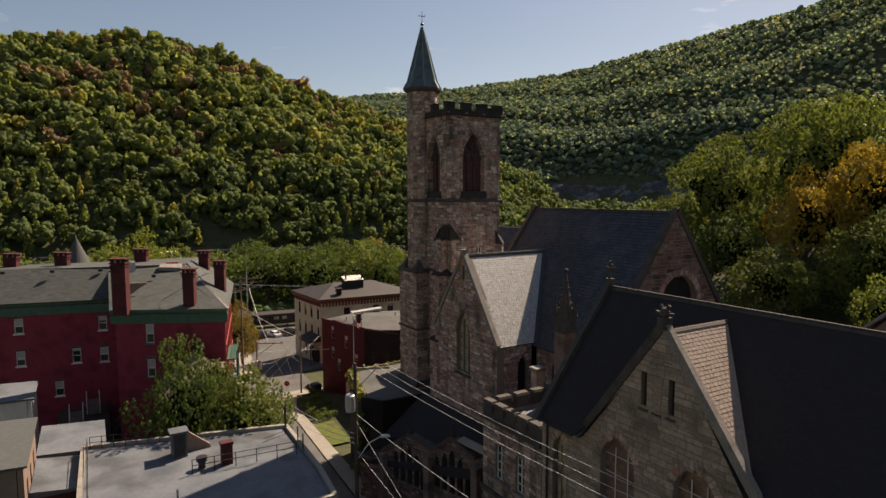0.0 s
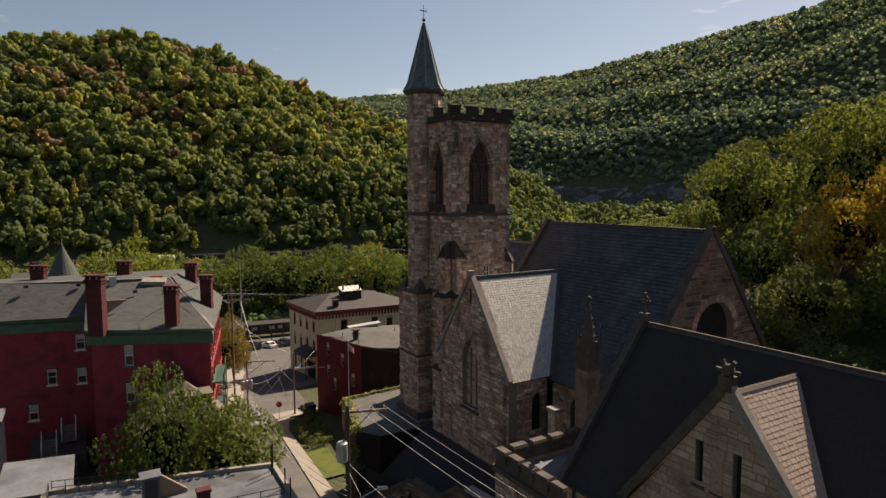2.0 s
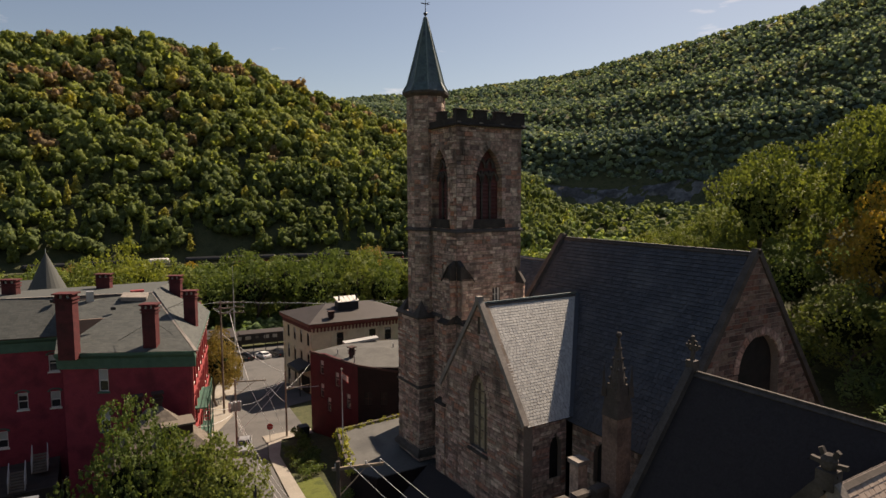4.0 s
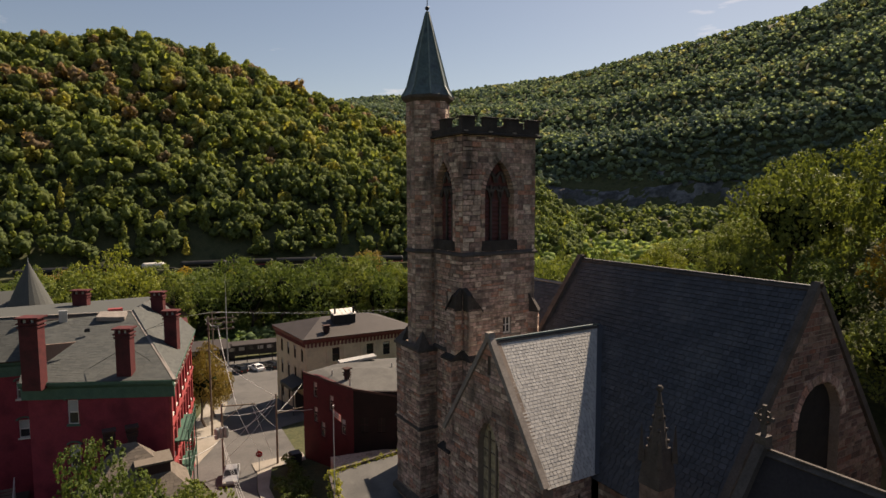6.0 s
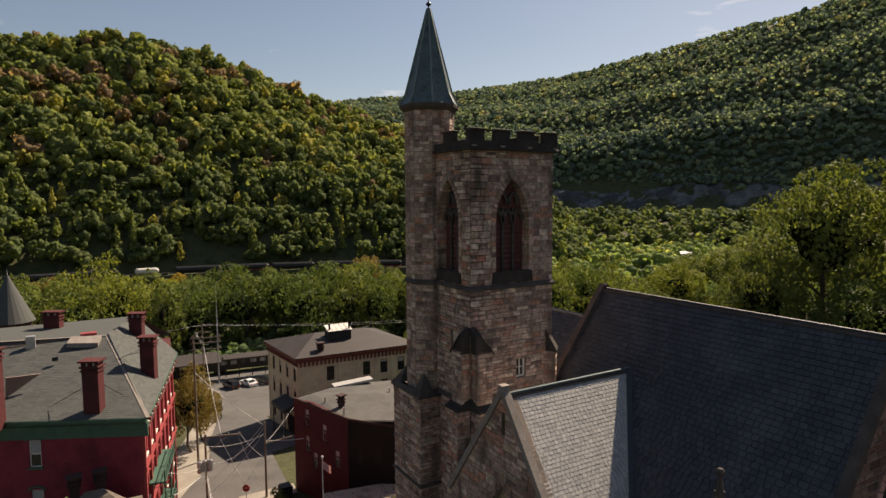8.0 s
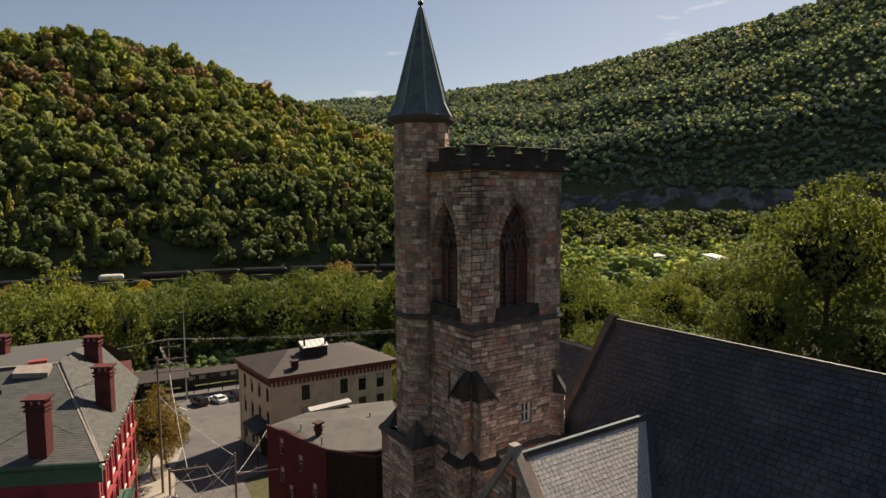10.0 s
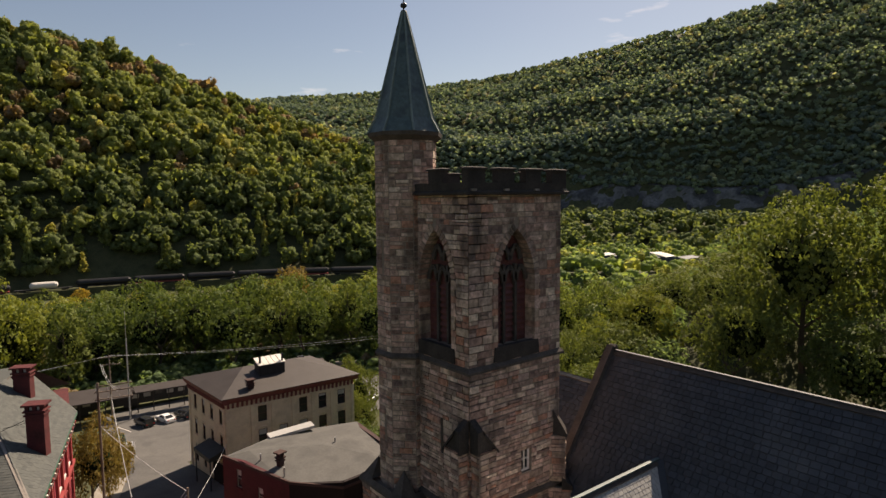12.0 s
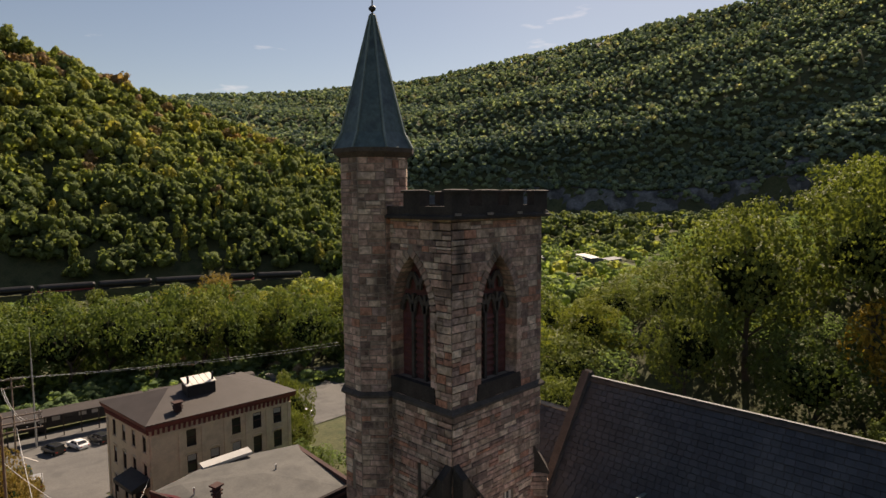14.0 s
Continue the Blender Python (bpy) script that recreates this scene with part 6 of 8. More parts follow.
for v in (0.1, -4.0):
    g = Geo().extr([fa.p(2.0, v, 0.05), fa.p(9.5, v, 0.05), fa.p(9.5, v, 1.35), fa.p(2.0, v, 1.35)], (0, 0, 0.14))
    part("deck", g, "green_trim", bal)
    for u in (2.0, 5.7, 9.5):
        part("post", Geo().beam(fa.p(u, -10.5 if v < 0 else -3.9, 1.3), fa.p(u, v + 1.15, 1.3), 0.1), "green_trim", bal)
    g = Geo().beam(fa.p(2.0, v + 1.1, 1.32), fa.p(9.5, v + 1.1, 1.32), 0.06).beam(fa.p(2.0, v + 0.6, 1.32), fa.p(9.5, v + 0.6, 1.32), 0.04)
    for k in range(26):
        g.beam(fa.p(2.0 + k * 0.3, v + 0.1, 1.32), fa.p(2.0 + k * 0.3, v + 1.1, 1.32), 0.025)
    part("railing", g, "green_trim", bal)
for s in (0.5, 1.2):
    g = Geo().beam(fa.p(9.4, 0.1, s), fa.p(5.2, -4.0, s), 0.06, 0.2)
    part("stringer", g, "green_trim", bal)
g = Geo()
for k in range(14):
    f = k / 14
    g.beam(fa.p(9.4 - 4.2 * f, 0.1 - 4.1 * f, 0.5), fa.p(9.4 - 4.2 * f, 0.1 - 4.1 * f, 1.2), 0.22, 0.03)
part("treads", g, "green_trim", bal)

# ---- small house before the hotel ----
cot = thing("cottage", "small brown house with tan hipped roof and two chimneys", "house", at=(-18.5, 24, -10))
g = Geo().box(-22.6, -14.6, 21.8, 26.4, -11, -1.5)
part("wall", g, "brown_wall", cot)
tiled("roof", [(-23.1, 21.2, -1.7), (-14.0, 21.2, -1.7), (-18.2, 25.6, 2.1), (-19.5, 25.6, 2.1)], "tan_roof", 0.3, 0.4, 0.8, 211, cot)
tiled("roof", [(-14.0, 21.2, -1.7), (-14.0, 26.6, -1.7), (-18.2, 25.6, 2.1)], "tan_roof", 0.3, 0.4, 0.8, 212, cot)
tiled("roof", [(-23.1, 26.6, -1.7), (-23.1, 21.2, -1.7), (-19.5, 25.6, 2.1)], "tan_roof", 0.3, 0.4, 0.8, 213, cot)
dm = part("dormer", Geo().box(-18.3, -15.7, 23.0, 25.2, -1.0, 0.75), "dark_brick", cot, "shed dormer with a flat tan roof")
part("dormer_roof", Geo().box(-18.5, -15.5, 22.8, 25.4, 0.75, 0.92), "tan_roof", dm)
for x in (-20.2, -18.4):
    chimney(x, 26.5, -1.5, 3.3, 0.7, 0.65, cot, 0, 2, "dark_brick")

# ---- cream commercial building ----
store = thing("commercial_building", "cream stucco commercial building with maroon bracketed cornice and hipped roof", "building", at=(17.5, 66, -12.5))
c0, c1, c2, c3 = (8.62, 60.54), (27.7, 59.5), (26.6, 72.8), (7.5, 73.65)
f1, l1 = run(c0, c1)
w1 = [(u, v, 1.25, h) for u in (5.0, 11.0, 14.0, 17.05) for v, h in ((-3.4, 2.25), (-6.9, 2.4))] + [(8.0, -6.9, 1.25, 2.4), (2.0, -10.6, 1.25, 2.4), (17.2, -11.3, 1.4, 2.8), (14, -10.8, 1.25, 2.4)]
wall_with(f1, [(0, -13), (l1, -13), (l1, 0.6), (0, 0.6)], w1, "cream", store)
f2, l2 = run(c3, c0)
w2 = [(u, v, 1.0, h) for u in (2.3, 5.3, 8.3, 11.4) for v, h in ((-3.3, 2.3), (-7.2, 2.4), (-11.4, 2.6))]
wall_with(f2, [(0, -15.5), (l2, -15.5), (l2, 0.6), (0, 0.6)], w2, "cream", store)
for pl, ws in ((f1, w1), (f2, w2)):
    for k, (u, v, w, h) in enumerate(ws):
        sash(pl, u, v, w, h, store, "dark_brick", (0.0, 0.35, 0.0, 0.5, 0.2)[k % 5], sill="cream", hood="cream")
g = Geo().prism([c1, c2, c3, (c3[0] + 0.4, c3[1] - 0.4), (c2[0] - 0.4, c2[1] - 0.4), (c1[0] - 0.4, c1[1] + 0.4)], -15, 0.6)
part("rear_wall", g, "cream", store)
for pl, ln, us in ((f1, l1, (0.25, 3.6, 6.5, 9.5, 12.5, 15.5, 18.85)), (f2, l2, (0.25, 12.85))):
    for u in us:
        part("pilaster", Geo().beam(pl.p(u, -13, 0.06), pl.p(u, -0.7, 0.06), 0.5, 0.14, pl.n), "cream", store)
    g = Geo().beam(pl.p(0, -0.85, 0.07), pl.p(ln, -0.85, 0.07), 0.3, 0.16, pl.n)
    part("frieze", g, "cream", store)
    g = Geo().extr([pl.p(-0.6, 0.05, 0.0), pl.p(-0.6, 0.05, 0.3), pl.p(-0.6, 0.4, 0.55), pl.p(-0.6, 0.85, 0.65), pl.p(-0.6, 0.85, 0.0)], pl.U * (ln + 1.2))
    part("cornice", g, "maroon", store, "maroon painted cornice")
    n = int(ln / 0.62)
    for k in range(n):
        part("bracket", Geo().beam(pl.p(0.3 + k * ln / n, -0.62, 0.12), pl.p(0.3 + k * ln / n, 0.06, 0.3), 0.24, 0.26, pl.n), "maroon", store)
ea, eb, ec, ed = (7.9, 59.85, 0.9), (28.4, 58.7, 0.9), (27.2, 73.5, 0.9), (6.8, 74.4, 0.9)
ra, rb = (13.5, 67.1, 2.9), (21.5, 66.5, 2.9)
for k, pts in enumerate(([ea, eb, rb, ra], [eb, ec, rb], [ec, ed, ra, rb], [ed, ea, ra])):
    g = Geo()
    n = (Vector(pts[1]) - Vector(pts[0])).cross(Vector(pts[2]) - Vector(pts[0])).normalized()
    g.extr(pts, n * -0.12 if n.z > 0 else n * 0.12)
    part("roof", g, "brown_roof", store)
sk = part("skylight", Geo().obox((16.6, 64.6, 0), (0.998, -0.055, 0), (0.055, 0.998, 0), 1.9, 1.1, 2.0, 3.5), "black_metal", store, "raised skylight with pale glazed top")
for k in range(5):
    g = Geo().beam((14.95 + k * 0.84, 63.6, 3.55), (14.95 + k * 0.84, 65.7, 4.25), 0.76, 0.05)
    part("pane", g, "white_trim", sk)
part("vent_pipe", Geo().tube((15.0, 64.2, 3.2), (15.0, 64.2, 4.7), 0.16), "black_metal", store)
part("vent_pipe", Geo().tube((18.3, 64.0, 3.2), (18.3, 64.0, 4.7), 0.16), "black_metal", store)
chimney(12.4, 61.3, 0.8, 2.6, 0.8, 0.7, store, 0, 2, "dark_brick")
part("roof_hatch", Geo().box(23.2, 24.3, 69.4, 69.9, 1.5, 2.2), "black_metal", store)
aw = part("awning", Geo().extr([f2.p(7.5, -6.2, 0.1), f2.p(7.5, -7.0, 2.4), f2.p(7.5, -7.5, 2.4), f2.p(7.5, -7.3, 0.1)], f2.U * 5.4), "black_metal", store, "dark sloping awning")
for u in (7.7, 12.7):
    part("post", Geo().beam(f2.p(u, -12.2, 2.2), f2.p(u, -7.4, 2.2), 0.14), "black_metal", aw)
part("doorway", Geo().extr([f2.p(8.6, -12.3, 0.02), f2.p(11.8, -12.3, 0.02), f2.p(11.8, -9.0, 0.02), f2.p(8.6, -9.0, 0.02)], f2.n * 0.12), "void", store)

# ---- dark red building ----
block = thing("brick_building", "dark red painted brick building with low grey roof", "building", at=(9, 37, -10))
d0, d1, d2, d3, d4 = (2.05, 41.4), (5.0, 31.7), (9.2, 28.9), (17, 29.6), (18, 41.6)
g1, m1 = run(d0, d1)
w3 = [(2.6, -1.4, 0.8, 1.9), (2.6, -4.6, 0.8, 1.9), (5.9, -2.4, 0.8, 1.9), (4.1, -6.2, 0.8, 1.9), (8.2, -4.8, 0.8, 1.9)]
wall_with(g1, [(0, -10.6), (m1, -10.6), (m1, 1.1), (3.2, 1.5), (0, 1.1)], w3, "block_red", block)
for u, v, w, h in w3:
    sash(g1, u, v, w, h, block, "walk", 0.35, sill="block_red")
g2, m2 = run(d1, d2)
g3, m3 = run(d2, d3)
# walls turned from the sun: shade put into their near-black brick
for pl, ln, ws in ((g2, m2, [(1.3, -4, 0.9, 1.8), (3.3, -4, 0.9, 1.8)]), (g3, m3, [(1.6, -4, 0.9, 1.8), (4.0, -4, 0.9, 1.8), (6.2, -4, 0.9, 1.8)])):
    wall_with(pl, [(0, -10), (ln, -10), (ln, 1.0), (0, 1.0)], ws, "black_brick", block)
    for u, v, w, h in ws:
        wn2 = part("window", _panel(pl, [(u - w / 2, v), (u + w / 2, v), (u + w / 2, v + h), (u - w / 2, v + h)], 0.14, 0.02), "void", block, "unlit dark window")
        part("window_frame", Geo().beam(pl.p(u - w / 2, v + h / 2, -0.1), pl.p(u + w / 2, v + h / 2, -0.1), 0.07, 0.05, pl.n).beam(pl.p(u, v, -0.1), pl.p(u, v + h, -0.1), 0.05, 0.05, pl.n), "dark_brick", wn2)
g = Geo().prism([d3, d4, (9, 43.2), d0, (d0[0] + 0.3, d0[1] - 0.4), (9, 42.7), (17.4, 41.1), (16.6, 29.7)], -10.4, 1.0)
part("rear_wall", g, "dark_brick", block)
g = Geo().add([(*d0, 1.15), (*d1, 1.1), (*d2, 0.4), (*d3, 0.4), (*d4, 1.0), (9, 43.3, 1.3), (4.4, 40.2, 1.6), (11, 36.4, 1.75)], [(0, 1, 6), (1, 7, 6), (1, 2, 7), (2, 3, 7), (3, 4, 7), (4, 5, 7), (5, 6, 7), (5, 0, 6)])
g.add([(x, y, z - 0.25) for x, y, z in g.v[:6]], [(5, 4, 3, 2, 1, 0)])
part("roof", g, "felt", block, "low grey felt roof")
part("annex_roof", Geo().hexa([(14.2, 24.5, -0.9), (20, 24.9, -0.9), (20, 29.4, -0.3), (12.6, 28.8, -0.3)], [(14.2, 24.5, -0.75), (20, 24.9, -0.75), (20, 29.4, -0.15), (12.6, 28.8, -0.15)]), "dark_roof", block, "dark lower shed roof")
part("annex_wall", Geo().prism([(14.4, 24.8), (19.8, 25.2), (19.8, 29.3), (12.8, 28.7)], -10, -0.9), "black_brick", block)
g = Geo().beam((*d0, 1.25), (*d1, 1.2), 0.2, 0.3).beam((*d1, 1.2), (*d2, 0.5), 0.2, 0.25).beam((*d2, 0.5), (*d3, 0.5), 0.2, 0.25)
part("parapet", g, "dark_brick", block)
g = Geo().beam((7.6, 43.0, 1.35), (12.6, 42.3, 1.75), 1.5, 0.3)
part("roof_lantern", g, "blind", block, "white roof curb")
chimney(5.7, 35.3, 0.9, 2.8, 0.55, 0.5, block, 0.3, 2, "dark_brick")
for x, y in ((4.6, 37.6), (12.4, 36.6), (5.2, 33.2)):
    part("vent_pipe", Geo().tube((x, y, 1.0), (x, y, 2.1), 0.09), "metal", block)

# ---- flat-roofed building across the lane ----
flat = thing("flat_building", "low building with worn grey membrane roof, hatch and railings", "building", at=(-21, 2, -8))
fp = [(-13.7, 6.3), (-29.9, 10.4), (-30.2, -3.0), (-29.8, -8), (-14.4, -8.5), (-13.9, -3.6)]
g = Geo().prism(fp, -8.6, -1.15)
part("wall", g, "brown_wall", flat)
cx, cy = sum(p[0] for p in fp) / 6, sum(p[1] for p in fp) / 6
g = Geo().prism([(cx + (x - cx) * 0.985, cy + (y - cy) * 0.985) for x, y in fp], -1.15, -1.0)
part("roof", g, "membrane", flat, "pale grey roof membrane with ponding stains")
for a, b in zip(fp, fp[1:] + fp[:1]):
    part("parapet", Geo().beam((*a, -0.95), (*b, -0.95), 0.35, 0.5), "walk", flat)
ht = part("roof_hatch", Geo().box(-23.6, -22.45, 4.3, 5.6, -1.0, 1.1), "membrane", flat, "grey stair hatch with louvred door")
part("door", Geo().box(-23.45, -22.6, 4.24, 4.3, -0.85, 0.9), "black_metal", ht)
part("hatch_roof", Geo().hexa([(-23.75, 4.15, 1.1), (-22.3, 4.15, 1.1), (-22.3, 5.8, 1.0), (-23.75, 5.8, 1.0)], [(-23.75, 4.15, 1.2), (-22.3, 4.15, 1.2), (-22.3, 5.8, 1.1), (-23.75, 5.8, 1.1)]), "membrane", ht)
part("stair_wedge", Geo().extr([(-22.45, 5.3, -1), (-20.5, 5.3, -1), (-20.5, 5.3, -0.75), (-22.45, 5.3, 0.9)], (0, 0.3, 0)), "brown_wall", ht)
part("chimney", Geo().box(-20.35, -19.5, 1.0, 1.6, -1.0, 0.75).box(-20.42, -19.43, 0.93, 1.67, 0.6, 0.82), "chimney_brick", flat, "low red brick chimney")
part("ventilator", Geo().tube((-21.8, 1.4, -1), (-21.8, 1.4, -0.4), 0.28).tube((-21.8, 1.4, -0.4), (-21.8, 1.4, -0.05), 0.42), "black_metal", flat)
rl = thing("roof_railing", "black pipe railing along the flat roof", "railing", at=(-18.5, -0.5, -1))
pts = [(-22.6, 0.7), (-14.6, 0.0)]
for k in range(6):
    f = k / 5
    x, y = pts[0][0] + 8.0 * f, pts[0][1] - 0.7 * f
    part("post", Geo().tube((x, y, -1.0), (x, y, 0.15), 0.035), "black_metal", rl)
for z in (0.12, -0.35):
    part("rail", Geo().tube((*pts[0], z), (*pts[1], z), 0.03), "black_metal", rl)
rb = thing("roof_railing", "black pipe railing along the back of the flat roof", "railing", at=(-26, 8, -1))
for k in range(9):
    f = k / 8
    part("post", Geo().tube((-29.4 + 7.0 * f, 10.0 - 1.8 * f, -1.0), (-29.4 + 7.0 * f, 10.0 - 1.8 * f, 0.1), 0.03), "black_metal", rb)
for z in (0.08, -0.4):
    part("rail", Geo().tube((-29.4, 10.0, z), (-22.4, 8.2, z), 0.028), "black_metal", rb)
rs = thing("roof_railing", "black pipe railing at the side of the flat roof", "railing", at=(-29.6, 2, -1))
for k in range(8):
    f = k / 7
    part("post", Geo().tube((-29.6, 9.8 - 13 * f, -1.0), (-29.6, 9.8 - 13 * f, 0.1), 0.03), "black_metal", rs)
for z in (0.08, -0.4):
    part("rail", Geo().tube((-29.6, 9.8, z), (-29.6, -3.2, z), 0.028), "black_metal", rs)
for x, y in ((-14.2, 4.8), (-13.9, 5.6), (-13.9, 2.0), (-14.0, 0.2)):
    part("vent_pipe", Geo().tube((x, y, -1), (x, y, 1.5 if y > 4 else 0.6), 0.06), "black_metal", flat)
part("vent_pipe", Geo().tube((-24.2, -4.0, -1), (-24.2, -4.0, 0.2), 0.07), "metal", flat)

# ---- back-lane houses ----


def lane_house(label, x0, x1, y0, y1, z0, z1, wall, roof, wins=(), lip=0.25):
    h = thing("row_house", label, "house", "back-lane houses", at=((x0 + x1) / 2, (y0 + y1) / 2, z0))
    pl = Plane((x1, y0, 0), (0, 1, 0))
    wall_with(pl, [(0, z0), (y1 - y0, z0), (y1 - y0, z1), (0, z1)], wins, wall, h)
    for u, v, w, hh in wins:
        sash(pl, u, v, w, hh, h, "dark_brick", 0.2, sill="walk")
    pl = Plane((x0, y0, 0), (1, 0, 0))
    wall_with(pl, [(0, z0), (x1 - x0 - 0.4, z0), (x1 - x0 - 0.4, z1), (0, z1)], [(u, v, w, hh) for u, v, w, hh in [((x1 - x0) / 2, z1 - 3, 1, 1.8)]], wall, h)
    sash(pl, (x1 - x0) / 2, z1 - 3, 1, 1.8, h, "white_trim", 0.3)
    part("rear_wall", Geo().box(x0, x0 + 0.3, y0 + 0.4, y1, z0, z1).box(x0 + 0.3, x1 - 0.4, y1 - 0.3, y1, z0, z1), wall, h)
    part("roof", Geo().hexa([(x0 - lip, y0 - lip, z1), (x1 + lip, y0 - lip, z1), (x1 + lip, y1 + lip, z1), (x0 - lip, y1 + lip, z1)], [(x0 - lip, y0 - lip, z1 + 0.55), (x1 + lip, y0 - lip, z1 + 0.15), (x1 + lip, y1 + lip, z1 + 0.15), (x0 - lip, y1 + lip, z1 + 0.55)]), roof, h)
    return h


lane_house("brown house with flat grey roof and tall windows", -41, -33.3, 1.2, 11.4, -8.5, 1.9, "brown_wall", "grey_roof", [(2.2, -2.4, 0.9, 2.6), (5.0, -2.4, 0.9, 2.6), (7.8, -2.4, 0.9, 2.6)])
lane_house("low white shed with pale flat roof", -33.2, -28.4, 13.2, 20.5, -9, -2.3, "dark_brick", "membrane", [(3.5, -6, 0.9, 1.6)])
lane_house("low shed with pale flat roof beside brick house", -33.0, -30.3, 4.2, 10.4, -9, -1.7, "dark_brick", "membrane")
lane_house("white clapboard house with pale roof", -42, -34.6, 26.5, 33.0, -9.5, -0.6, "white_trim", "membrane", [(2.2, -4, 0.9, 1.7)])

# ---- trees ----


def branch_geo(rng, h, spread, r0, n=9):
    """Trunk with tapering limbs."""
    g = Geo()
    p = Vector((0, 0, 0))
    r = r0
    steps = 5
    for i in range(steps):
        q = p + Vector((rng.normal(0, 0.03) * h, rng.normal(0, 0.03) * h, h * 0.62 / steps))
        g.tube(p, q, r, r * 0.82, 7)
        if i >= 1:
            for _ in range(n // 3):
                a = rng.uniform(0, 6.283)
                e = q + Vector((math.cos(a) * spread * rng.uniform(0.4, 0.8), math.sin(a) * spread * rng.uniform(0.4, 0.8), h * rng.uniform(0.1, 0.3)))
                mid = (q + e) / 2 + Vector((0, 0, h * 0.03))
                g.tube(q, mid, r * 0.45, r * 0.3, 5)
                g.tube(mid, e, r * 0.3, r * 0.08, 5)
        p, r = q, r * 0.82
    g.tube(p, p + Vector((0, 0, h * 0.3)), r, r * 0.15, 6)
    return g


def tree_model(seed, h, w, leaves, size, kind, lumps, radii, shell=0.3, core=0.6):
    """A tree at the origin: trunk, and a crown of leaves gathered in rounded masses round a dark core that paints in
    its inner shade.
    """
    rng = np.random.default_rng(seed)
    t = thing("tree", "tree", "tree")
    part("trunk", branch_geo(rng, h, w * 0.5, h * 0.022), "bark", t)
    p, f, _ = lumpy(rng, kind, lumps, 2, leaves, size / h, 0.2, radii, shell, 0.32, False)
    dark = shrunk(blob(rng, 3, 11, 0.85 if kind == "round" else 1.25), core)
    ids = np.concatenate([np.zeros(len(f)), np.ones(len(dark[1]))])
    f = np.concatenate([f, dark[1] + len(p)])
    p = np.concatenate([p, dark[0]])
    me = fast_mesh("crown", p * np.array([w, w, h]), f, [M["leaf_green"], M["leaf_inner_shade"]], ids)
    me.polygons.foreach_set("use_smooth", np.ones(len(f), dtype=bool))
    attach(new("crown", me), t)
    return t


def crown_top(model):
    return max(np.percentile([v.co.z for v in ch.data.vertices], 99.7) for ch in model.children)


def plant(model, x, y, z, s, sz, turn, label, mat, group):
    t = copy_thing(model, Matrix.Translation((x, y, z)) @ Matrix.Rotation(turn, 4, "Z") @ Matrix.Diagonal((s, s, sz, 1)))
    tagged(t, label, "tree", group)
    for ch in t.children:
        if ch.name.startswith("crown"):
            ch.material_slots[0].link = "OBJECT"
            ch.material_slots[0].material = M[mat]
    return t


NEAR = [tree_model(300 + k, 20, 17, 23000, 0.2, "round", 66, (0.065, 0.14), 0.335, 0.52) for k in range(4)]
MID = [tree_model(320 + k, 18, 15, 3800, 0.33, "round" if k < 4 else "tall", 20 if k < 4 else 16, (0.1, 0.17), 0.31, 0.5 if k < 4 else 0.32) for k in range(6)]
SMALL = [tree_model(340 + k, 14, 11.5, 34000, 0.12, "round", 60, (0.07, 0.13), 0.33, 0.5) for k in range(2)]
KINDS = {"leaf_green": "leafy green deciduous tree", "leaf_yellow": "tree with yellowing green leaves", "leaf_lime": "tree with light green leaves", "leaf_orange": "tree turning orange and gold", "leaf_dark": "dark green shaded tree", "leaf_brown": "tree with browning autumn leaves"}
rt = random.Random(77)
